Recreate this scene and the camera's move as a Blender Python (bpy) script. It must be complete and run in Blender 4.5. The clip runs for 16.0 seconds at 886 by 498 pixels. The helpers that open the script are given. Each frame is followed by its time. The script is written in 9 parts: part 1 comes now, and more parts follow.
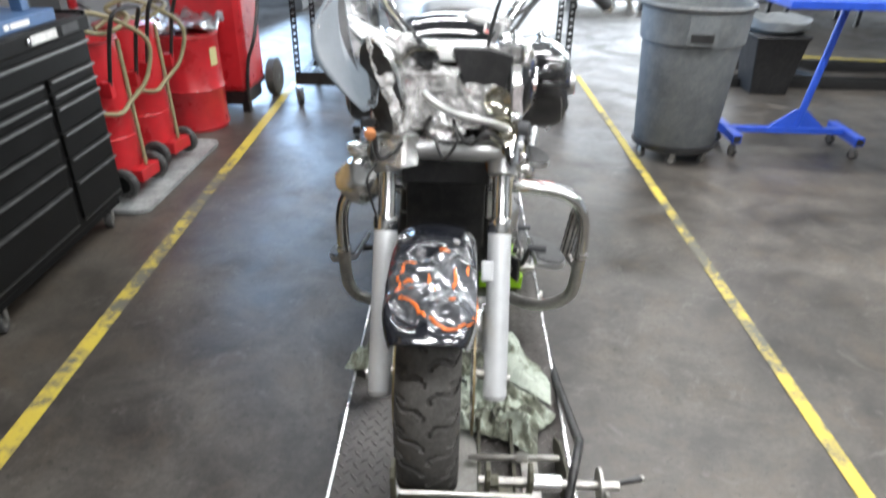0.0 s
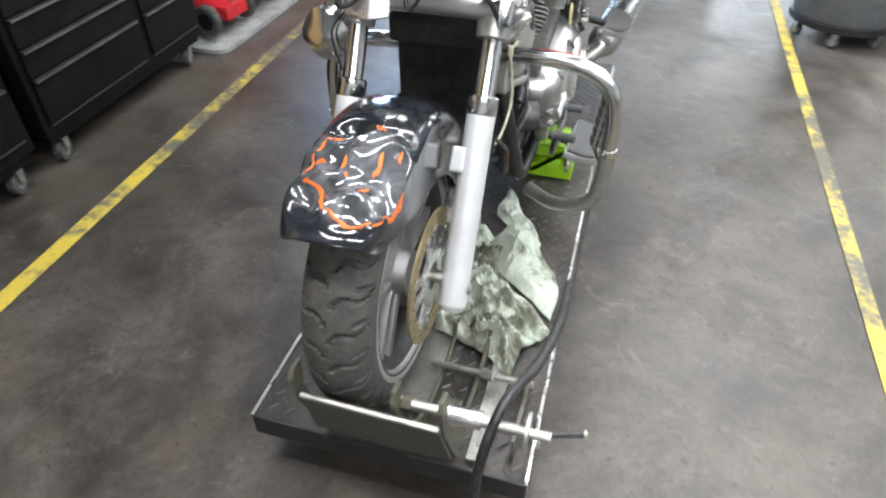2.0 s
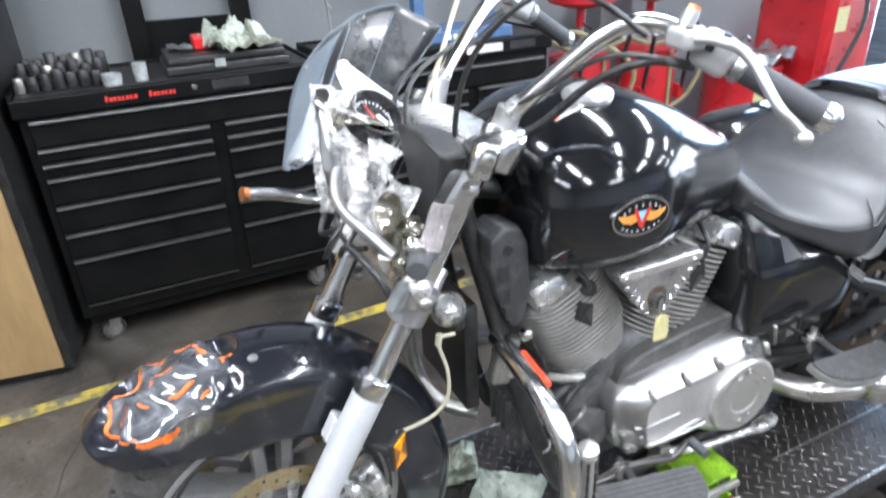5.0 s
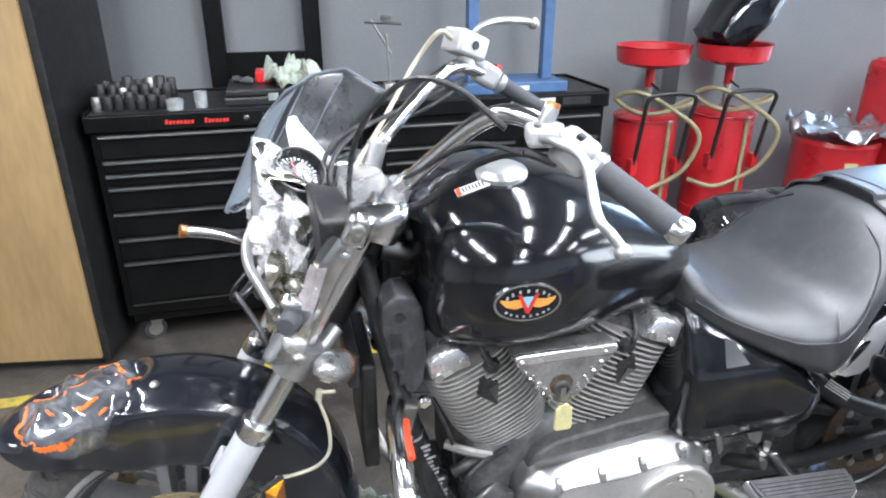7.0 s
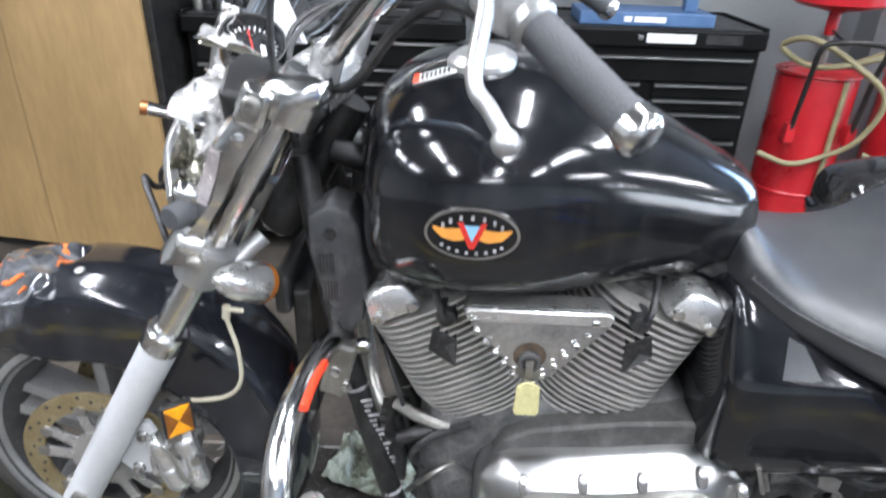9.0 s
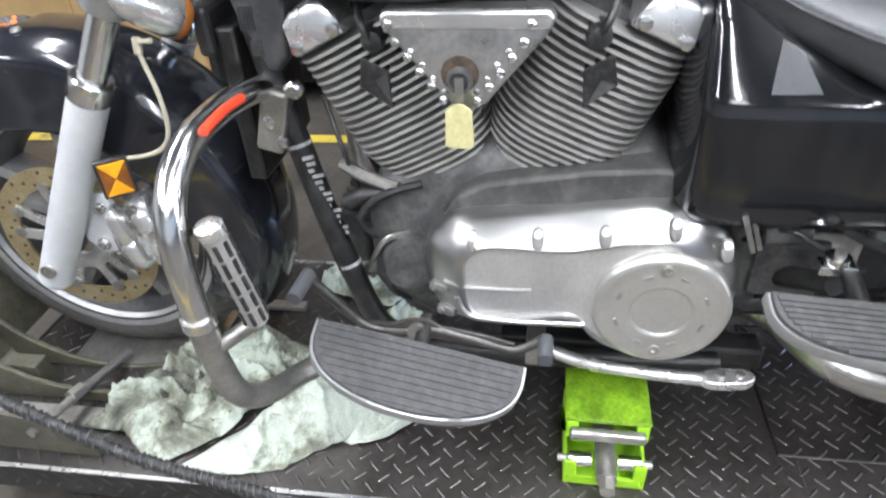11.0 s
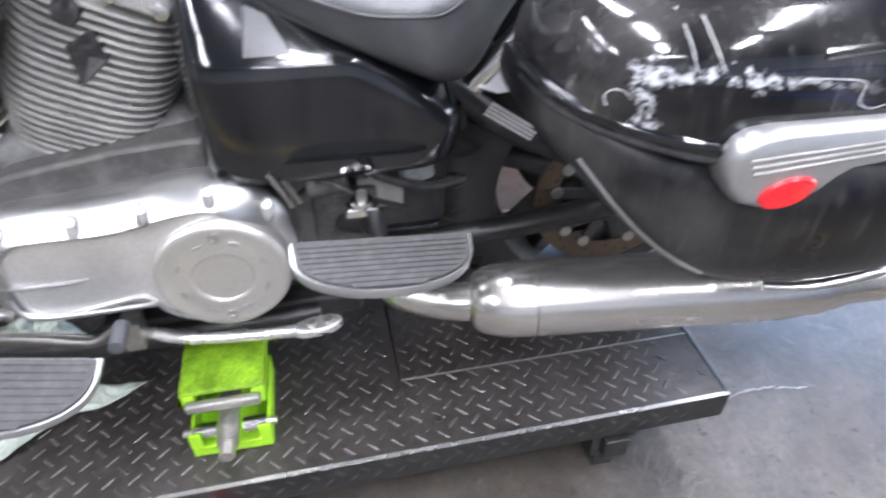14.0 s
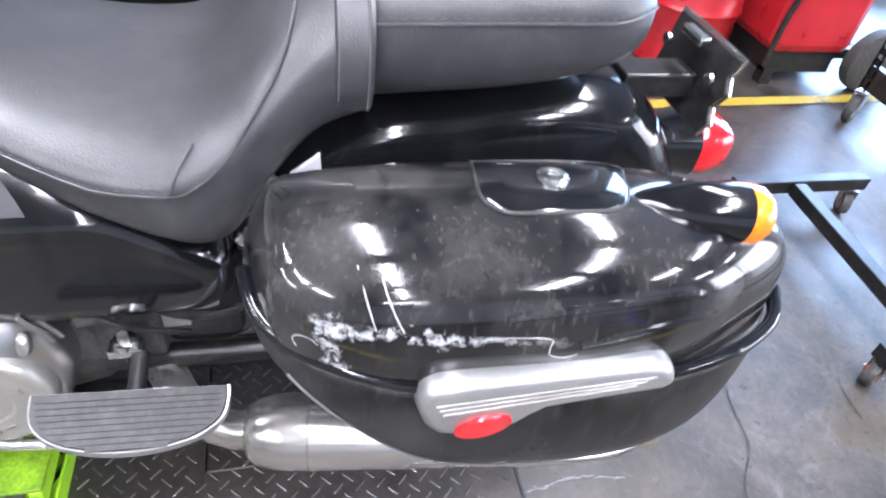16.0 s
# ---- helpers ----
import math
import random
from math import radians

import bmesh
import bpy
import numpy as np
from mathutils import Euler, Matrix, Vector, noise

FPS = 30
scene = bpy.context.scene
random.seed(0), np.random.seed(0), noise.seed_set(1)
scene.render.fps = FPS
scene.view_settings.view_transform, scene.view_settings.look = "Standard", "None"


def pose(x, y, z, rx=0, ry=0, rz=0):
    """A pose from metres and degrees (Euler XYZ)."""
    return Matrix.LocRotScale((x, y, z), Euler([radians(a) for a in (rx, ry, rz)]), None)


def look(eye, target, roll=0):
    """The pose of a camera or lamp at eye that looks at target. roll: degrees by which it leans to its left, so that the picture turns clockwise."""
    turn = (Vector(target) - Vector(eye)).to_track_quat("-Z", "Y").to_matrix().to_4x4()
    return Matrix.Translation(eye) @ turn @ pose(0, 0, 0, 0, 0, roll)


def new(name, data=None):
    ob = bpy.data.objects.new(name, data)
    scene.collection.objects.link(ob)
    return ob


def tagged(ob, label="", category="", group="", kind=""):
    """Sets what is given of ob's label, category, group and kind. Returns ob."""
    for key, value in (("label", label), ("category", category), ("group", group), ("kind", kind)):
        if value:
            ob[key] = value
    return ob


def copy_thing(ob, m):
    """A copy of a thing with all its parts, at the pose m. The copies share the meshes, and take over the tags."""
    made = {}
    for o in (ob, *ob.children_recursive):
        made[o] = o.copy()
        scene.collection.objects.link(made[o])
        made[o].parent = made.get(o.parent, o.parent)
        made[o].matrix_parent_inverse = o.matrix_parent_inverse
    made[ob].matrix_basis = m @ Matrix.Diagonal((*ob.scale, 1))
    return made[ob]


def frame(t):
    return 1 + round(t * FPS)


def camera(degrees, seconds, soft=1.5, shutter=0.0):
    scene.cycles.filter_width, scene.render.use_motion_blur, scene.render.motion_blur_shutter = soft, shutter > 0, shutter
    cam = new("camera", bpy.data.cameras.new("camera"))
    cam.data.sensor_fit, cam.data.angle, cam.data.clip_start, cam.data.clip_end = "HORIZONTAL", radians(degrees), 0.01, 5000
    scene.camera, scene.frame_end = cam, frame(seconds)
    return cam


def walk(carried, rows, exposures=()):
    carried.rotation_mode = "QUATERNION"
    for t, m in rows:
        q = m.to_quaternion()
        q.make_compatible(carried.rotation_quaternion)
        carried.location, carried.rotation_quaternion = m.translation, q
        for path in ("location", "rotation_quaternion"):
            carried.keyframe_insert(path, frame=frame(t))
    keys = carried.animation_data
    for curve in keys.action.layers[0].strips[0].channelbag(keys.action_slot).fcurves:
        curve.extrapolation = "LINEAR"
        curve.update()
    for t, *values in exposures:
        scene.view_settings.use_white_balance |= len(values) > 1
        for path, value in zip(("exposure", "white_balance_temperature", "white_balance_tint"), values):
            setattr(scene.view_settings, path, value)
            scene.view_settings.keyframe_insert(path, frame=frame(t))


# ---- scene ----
cam = camera(68.3, 16.0, soft=2.0, shutter=0.5)
PATH = [
    (0, (0.051, -0.059, 1.557), (-0.008, 1.695, 0.598), 1.0),
    (0.5, (0.121, -0.003, 1.502), (-0.047, 1.626, 0.354), -0.1),
    (1, (0.202, 0.06, 1.496), (-0.107, 1.617, 0.279), 0.3),
    (1.5, (0.332, 0.137, 1.481), (0.006, 1.678, 0.249), 0.4),
    (2, (0.42, 0.247, 1.46), (-0.035, 1.699, 0.162), -0.5),
    (2.5, (0.57, 0.446, 1.486), (-0.112, 1.841, 0.225), 0.5),
    (3, (0.722, 0.582, 1.495), (-0.183, 1.88, 0.272), -1.7),
    (3.5, (0.9, 0.691, 1.464), (-0.284, 1.723, 0.225), -1.9),
    (4, (1.004, 0.824, 1.482), (-0.352, 1.749, 0.339), -4.4),
    (4.5, (1.033, 1.008, 1.511), (-0.472, 1.869, 0.515), -2.2),
    (5, (1.023, 1.151, 1.528), (-0.609, 1.889, 0.639), -2.6),
    (5.2, (1.028, 1.183, 1.543), (-0.641, 1.899, 0.705), -2.4),
    (7.3, (1.148, 1.551, 1.584), (-0.644, 1.942, 0.787), 1.4),
    (7.5, (1.107, 1.579, 1.574), (-0.692, 1.94, 0.78), 2.3),
    (8, (1.062, 1.686, 1.559), (-0.753, 1.927, 0.755), 1.8),
    (8.5, (1.004, 1.783, 1.503), (-0.785, 1.89, 0.615), 1.7),
    (9, (0.957, 1.853, 1.418), (-0.821, 1.804, 0.503), 1.9),
    (9.5, (0.955, 1.946, 1.328), (-0.778, 1.764, 0.347), 0.9),
    (9.7, (0.951, 1.982, 1.303), (-0.775, 1.807, 0.308), 0.7),
    (11.8, (0.961, 2.135, 1.124), (-0.552, 1.823, -0.146), -4.8),
    (12, (0.955, 2.171, 1.129), (-0.546, 1.918, -0.168), -4.4),
    (12.5, (0.958, 2.241, 1.135), (-0.554, 2.145, -0.17), -3.1),
    (13, (0.97, 2.294, 1.148), (-0.541, 2.373, -0.16), -1.8),
    (13.5, (0.986, 2.337, 1.159), (-0.535, 2.555, -0.121), 0.0),
    (14, (0.98, 2.388, 1.169), (-0.535, 2.708, -0.096), 0.6),
    (14.5, (0.948, 2.51, 1.205), (-0.545, 3.005, -0.031), 2.3),
    (15, (0.904, 2.613, 1.225), (-0.528, 3.173, -0.054), 3.7),
    (15.5, (0.854, 2.652, 1.291), (-0.56, 3.149, -0.033), 6.4),
    (16, (0.863, 2.656, 1.381), (-0.554, 3.107, 0.044), 8.8),
]
walk(cam, [(t, look(eye, target, roll)) for t, eye, target, roll in PATH], exposures=[(0.0, -0.05, 6500, 10), (2.0, 0.18, 6450, 10), (3.5, 0.31, 6400, 10), (5.0, 0.36, 6050, 12), (8.5, 0.21, 6100, 12), (9.5, 0.21, 6150, 12), (12.0, 0.46, 6200, 12), (14.0, 0.52, 6100, 17), (16.0, 0.60, 6080, 18)])

# ---- light ----
world = bpy.data.worlds.new("world")
scene.world = world
world.use_nodes = True
wn = world.node_tree.nodes
sky = wn.new("ShaderNodeTexSky")
sky.sky_type, sky.sun_disc = "NISHITA", False
sky.sun_elevation, sky.sun_rotation = radians(40), radians(20)
world.node_tree.links.new(sky.outputs[0], wn["Background"].inputs["Color"])
wn["Background"].inputs["Strength"].default_value = 0.12
scene.view_settings.exposure = 0.0


def lamp(name, m, sx, sy, watts, colour):
    data = bpy.data.lights.new(name, "AREA")
    data.shape, data.size, data.size_y, data.energy, data.color = "RECTANGLE", sx, sy, watts, colour
    ob = new(name, data)
    ob.matrix_world = m
    return ob


# daylight in the open roller door in the west wall, beyond the drums
lamp("door_daylight", look((-2.46, 7.7, 1.42), (1.2, 7.2, 0.7)), 4.3, 2.5, 470, (0.46, 0.68, 1.0))
# daylight in the wide opening of the north wall
lamp("north_daylight", look((2.0, 13.9, 1.4), (2.0, 3.0, 0.7)), 6.8, 2.6, 430, (0.84, 0.92, 1.0))
# fluorescent tubes under the ceiling; the one at x 5 and those past y 6 are added fill
TUBES = [(-0.2, 0.4, 90), (1.5, 0.4, 90), (3.2, 0.4, 90), (-0.2, 2.5, 90), (1.5, 2.5, 90), (3.2, 2.5, 90), (-0.4, 4.3, 90), (1.3, 4.3, 90), (3.0, 4.3, 90), (0.8, -1.8, 90), (2.4, -1.8, 90), (5.0, 2.4, 0), (0.6, 6.6, 90), (2.6, 6.6, 90), (1.2, 10.0, 90), (3.4, 10.0, 90)]
for tx, ty, ta in TUBES:
    lamp("tube_light", pose(tx, ty, 2.93, 0, 0, ta), 0.09, 1.2, 54, (0.97, 0.985, 1.0))

# ---- materials ----
def nodes_of(name):
    m = bpy.data.materials.new(name)
    m.use_nodes = True
    nt = m.node_tree
    return m, nt, nt.nodes["Principled BSDF"]


def add(nt, kind, **values):
    n = nt.nodes.new(kind)
    for k, v in values.items():
        n.inputs[k.replace("_", " ")].default_value = v
    return n


def ramp(nt, fac, stops):
    r = nt.nodes.new("ShaderNodeValToRGB")
    els = r.color_ramp.elements
    while len(els) < len(stops):
        els.new(0.5)
    for e, (p, c) in zip(els, stops):
        e.position, e.color = p, (*c, 1) if len(c) == 3 else c
    nt.links.new(fac, r.inputs[0])
    return r.outputs[0]


def mixed(nt, fac, a, b, mode="MIX"):
    n = nt.nodes.new("ShaderNodeMix")
    n.data_type, n.blend_type = "RGBA", mode
    for socket, v in ((n.inputs[0], fac), (n.inputs[6], a), (n.inputs[7], b)):
        if hasattr(v, "is_output"):
            nt.links.new(v, socket)
        elif socket == n.inputs[0]:
            socket.default_value = v
        else:
            socket.default_value = (*v, 1)
    return n.outputs[2]


def surface(name, colour, rough=0.5, metal=0.0, vary=0.25, scale=8.0, grain=120.0, bump=0.1, spread=0.15, coat=0.0, dust=0.0, stretch=(1, 1, 1), tint=None, alpha=1.0, trans=0.0):
    """A painted, plastic or metal surface: blotches and grain in colour and gloss, fine relief, a little dust."""
    m, nt, b = nodes_of(name)
    tc = nt.nodes.new("ShaderNodeTexCoord")
    mp = nt.nodes.new("ShaderNodeMapping")
    mp.inputs["Scale"].default_value = stretch
    nt.links.new(tc.outputs["Object"], mp.inputs[0])
    big = add(nt, "ShaderNodeTexNoise", Scale=scale, Detail=5.0, Roughness=0.6)
    fine = add(nt, "ShaderNodeTexNoise", Scale=grain, Detail=3.0)
    for n in (big, fine):
        nt.links.new(mp.outputs[0], n.inputs["Vector"])
    lo = tuple(c * (1 - vary) for c in colour)
    hi = tint or tuple(min(1, c * (1 + vary)) for c in colour)
    col = ramp(nt, big.outputs[0], [(0.3, lo), (0.7, hi)])
    g = ramp(nt, fine.outputs[0], [(0.35, (1 - vary * 0.6,) * 3), (0.65, (1, 1, 1))])
    col = mixed(nt, 1.0, col, g, "MULTIPLY")
    if dust:
        dn = add(nt, "ShaderNodeTexNoise", Scale=scale * 3.1, Detail=8.0, Roughness=0.7)
        nt.links.new(mp.outputs[0], dn.inputs["Vector"])
        col = mixed(nt, ramp(nt, dn.outputs[0], [(0.45, (0, 0, 0)), (0.75, (dust,) * 3)]), col, (0.32, 0.31, 0.29))
    nt.links.new(col, b.inputs["Base Color"])
    rr = nt.nodes.new("ShaderNodeMapRange")
    rr.inputs["To Min"].default_value, rr.inputs["To Max"].default_value = max(0.02, rough - spread), min(1, rough + spread)
    nt.links.new(big.outputs[0], rr.inputs[0])
    nt.links.new(rr.outputs[0], b.inputs["Roughness"])
    b.inputs["Metallic"].default_value = metal
    b.inputs["Coat Weight"].default_value = coat
    b.inputs["Coat Roughness"].default_value = 0.08
    if trans:
        b.inputs["Transmission Weight"].default_value = trans
    if alpha < 1:
        b.inputs["Alpha"].default_value = alpha
    if bump:
        bp = add(nt, "ShaderNodeBump", Strength=bump, Distance=0.004)
        nt.links.new(fine.outputs[0], bp.inputs["Height"])
        nt.links.new(bp.outputs[0], b.inputs["Normal"])
    return m


PAINT_BLACK = surface("gloss_black_paint", (0.005, 0.0055, 0.007), 0.10, 0, 0.3, 6, 300, 0.012, 0.05, coat=0.4, dust=0.025)
PAINT_DUSTY = surface("dust_streaked_black_paint", (0.006, 0.0065, 0.008), 0.12, 0, 0.3, 13, 300, 0.012, 0.03, coat=0.35, dust=0.03, stretch=(1, 1, 0.10))
PLASTIC_BLACK = surface("black_plastic", (0.014, 0.014, 0.015), 0.42, 0, 0.3, 10, 400, 0.1, 0.12, dust=0.08)
FAIRING_GREY = surface("blue_grey_fairing", (0.13, 0.155, 0.18), 0.35, 0, 0.15, 7, 300, 0.05, 0.1, dust=0.1)
FAIRING_INSIDE = surface("smoky_fairing_inside", (0.018, 0.020, 0.022), 0.28, 0, 0.2, 9, 260, 0.05, 0.1, coat=0.3, dust=0.07)
FRAME_BLACK = surface("dull_black_metal", (0.009, 0.009, 0.009), 0.40, 0.0, 0.4, 12, 200, 0.1, 0.15, dust=0.08)
CHROME = surface("chrome", (0.80, 0.80, 0.79), 0.17, 1, 0.12, 14, 90, 0.02, 0.1)
ALU_SATIN = surface("satin_aluminium", (0.57, 0.58, 0.59), 0.45, 0.25, 0.1, 10, 300, 0.05, 0.1)
ALU_SILVER = surface("silver_painted_alloy", (0.44, 0.445, 0.44), 0.32, 0.75, 0.1, 8, 200, 0.05, 0.12)
ALU_POLISH = surface("polished_alloy", (0.80, 0.795, 0.78), 0.27, 0.88, 0.10, 12, 60, 0.02, 0.08)
ALU_CAST = surface("dusty_cast_alloy", (0.36, 0.35, 0.33), 0.55, 0.5, 0.25, 10, 150, 0.2, 0.1, dust=0.4)
FIN_METAL = surface("fin_alloy", (0.52, 0.51, 0.48), 0.4, 0.6, 0.2, 18, 150, 0.1, 0.1, dust=0.25)
ENGINE_DARK = surface("engine_grey", (0.06, 0.06, 0.06), 0.55, 0.3, 0.3, 9, 150, 0.2, 0.1, dust=0.35)
STEEL = surface("worn_steel", (0.42, 0.41, 0.38), 0.36, 0.9, 0.25, 14, 140, 0.12, 0.15)
STEEL_OLIVE = surface("olive_grey_steel", (0.075, 0.072, 0.048), 0.5, 0.2, 0.4, 12, 140, 0.15, 0.12, dust=0.15)
MUFFLER = surface("brushed_muffler", (0.58, 0.56, 0.53), 0.26, 0.9, 0.12, 10, 60, 0.08, 0.1, stretch=(1, 0.1, 1))
DISC_STEEL = surface("rusty_disc_steel", (0.36, 0.27, 0.12), 0.5, 0.6, 0.3, 18, 200, 0.1, 0.1, tint=(0.42, 0.35, 0.22))
RIM_ALLOY = surface("grey_wheel_alloy", (0.44, 0.44, 0.435), 0.4, 0.7, 0.2, 12, 200, 0.08, 0.1, dust=0.2)
# the wheel alloy again, darkened to paint the shade inside the wheels
RIM_DARK = surface("shade_toned_rim_alloy", (0.07, 0.07, 0.07), 0.5, 0.5, 0.25, 12, 200, 0.08, 0.1, dust=0.15)
RUBBER = surface("dusty_rubber", (0.046, 0.043, 0.039), 0.8, 0, 0.25, 30, 260, 0.3, 0.1, dust=0.12)
HOSE_BLACK = surface("black_hose", (0.012, 0.012, 0.013), 0.42, 0, 0.3, 20, 200, 0.1, 0.1, dust=0.15)
VINYL = surface("black_seat_vinyl", (0.030, 0.031, 0.034), 0.42, 0, 0.2, 7, 380, 0.25, 0.06, coat=0.5, dust=0.08)
VINYL.node_tree.nodes["Principled BSDF"].inputs["Coat Roughness"].default_value = 0.36
PAD_RUBBER = surface("footboard_rubber", (0.042, 0.042, 0.043), 0.65, 0, 0.2, 20, 160, 0.15, 0.1, dust=0.14)
GRIP = surface("grip_rubber", (0.055, 0.057, 0.062), 0.7, 0, 0.15, 25, 400, 0.3, 0.1)
RED_LENS = surface("red_lens", (0.55, 0.015, 0.02), 0.12, 0, 0.2, 30, 90, 0.1, 0.05, coat=0.5)
AMBER = surface("amber_lens", (0.85, 0.22, 0.01), 0.15, 0, 0.2, 40, 120, 0.1, 0.05, coat=0.5)
AMBER_YELLOW = surface("bright_amber_lens", (0.90, 0.36, 0.01), 0.15, 0, 0.2, 40, 120, 0.1, 0.05, coat=0.5)
AMBER_DULL = surface("dull_orange_lens", (0.22, 0.075, 0.012), 0.3, 0, 0.3, 40, 120, 0.1, 0.05)
FILLER = surface("orange_filler", (0.72, 0.16, 0.025), 0.45, 0, 0.3, 40, 120, 0.4, 0.1)
ORANGE_RED = surface("orange_red_tape", (0.75, 0.06, 0.02), 0.4, 0, 0.15, 30, 200, 0.05, 0.1)
STICKER = surface("white_sticker", (0.62, 0.62, 0.60), 0.5, 0, 0.15, 40, 200, 0.05, 0.1)
WHITE_BAR = surface("white_print", (0.75, 0.75, 0.74), 0.5, 0, 0.1, 40, 200, 0.0, 0.1)
RED_PRINT = surface("red_print", (0.55, 0.03, 0.02), 0.5, 0, 0.1, 40, 200, 0.0, 0.1)
BLUE_PRINT = surface("light_blue_print", (0.25, 0.5, 0.72), 0.4, 0, 0.1, 40, 200, 0.0, 0.1)
GOLD_PRINT = surface("gold_orange_print", (0.75, 0.32, 0.06), 0.4, 0, 0.1, 40, 200, 0.0, 0.1)
TAG = surface("yellowed_tag", (0.52, 0.48, 0.24), 0.45, 0, 0.2, 60, 200, 0.1, 0.1)
TOOLBOX = surface("black_toolbox_steel", (0.004, 0.004, 0.004), 0.45, 0, 0.4, 9, 200, 0.05, 0.1, dust=0.006)
PULL = surface("drawer_pull_alloy", (0.12, 0.12, 0.118), 0.40, 0.9, 0.2, 20, 200, 0.05, 0.1)
RED_PAINT = surface("red_enamel", (0.44, 0.016, 0.022), 0.3, 0, 0.25, 6, 200, 0.03, 0.12, coat=0.2)
BLUE_PAINT = surface("blue_enamel", (0.02, 0.075, 0.48), 0.35, 0, 0.2, 8, 200, 0.03, 0.1)
BLUE_DARK = surface("dull_blue_enamel", (0.06, 0.12, 0.24), 0.45, 0, 0.25, 10, 200, 0.05, 0.1)
TOOLBOX.node_tree.nodes["Principled BSDF"].inputs["Specular IOR Level"].default_value = 0.14
LIME = surface("lime_green_paint", (0.32, 0.62, 0.02), 0.4, 0, 0.2, 12, 160, 0.06, 0.1)
PLYWOOD = surface("varnished_plywood", (0.29, 0.19, 0.082), 0.5, 0, 0.22, 3, 40, 0.05, 0.1, stretch=(1, 1, 0.25), tint=(0.37, 0.245, 0.11))
BIN_GREY = surface("grey_bin_plastic", (0.115, 0.125, 0.13), 0.6, 0, 0.25, 5, 80, 0.15, 0.1, dust=0.25)
HOSE_TAN = surface("tan_hose", (0.24, 0.21, 0.115), 0.5, 0, 0.2, 20, 200, 0.05, 0.1)
TRAY = surface("grey_tray", (0.33, 0.345, 0.34), 0.45, 0.2, 0.5, 5, 60, 0.05, 0.1, dust=0.1)
WALL = surface("grey_wall_paint", (0.20, 0.208, 0.215), 0.7, 0, 0.08, 1.2, 60, 0.1, 0.1)
# pale tone for the unseen walls, chosen to bounce fill onto the bike
WALL_BOUNCE = surface("off_white_bounce_paint", (0.42, 0.42, 0.41), 0.7, 0, 0.08, 1.2, 60, 0.1, 0.1)
CEILING = surface("dull_grey_ceiling", (0.12, 0.12, 0.12), 0.8, 0, 0.08, 1.5, 40, 0.1, 0.1)
COPPER = surface("copper_end", (0.55, 0.22, 0.09), 0.35, 0.8, 0.2, 20, 200, 0.05, 0.1)
CREAM_CABLE = surface("cream_cable", (0.42, 0.39, 0.29), 0.5, 0, 0.1, 20, 200, 0.05, 0.1)
PLASTIC_WHITE = surface("white_housing", (0.42, 0.42, 0.415), 0.35, 0.2, 0.08, 12, 200, 0.05, 0.1)
GUM_RUBBER = surface("castor_rubber", (0.03, 0.03, 0.03), 0.6, 0, 0.3, 20, 200, 0.1, 0.1, dust=0.3)
RED_HANDLE = surface("red_grip", (0.6, 0.02, 0.02), 0.35, 0, 0.15, 20, 200, 0.03, 0.1)
TAPE = surface("printed_film_tape", (0.55, 0.52, 0.52), 0.25, 0.5, 0.4, 30, 200, 0.1, 0.1, tint=(0.62, 0.55, 0.54))
REFLECTOR = surface("yellowed_reflector", (0.46, 0.44, 0.37), 0.16, 0.9, 0.35, 26, 90, 0.15, 0.1)
CHALK = surface("grey_scratch", (0.34, 0.34, 0.34), 0.7, 0, 0.4, 50, 200, 0.1, 0.1)
TAIL_STEEL = surface("zinc_lid", (0.55, 0.57, 0.58), 0.3, 0.9, 0.2, 8, 90, 0.05, 0.15)


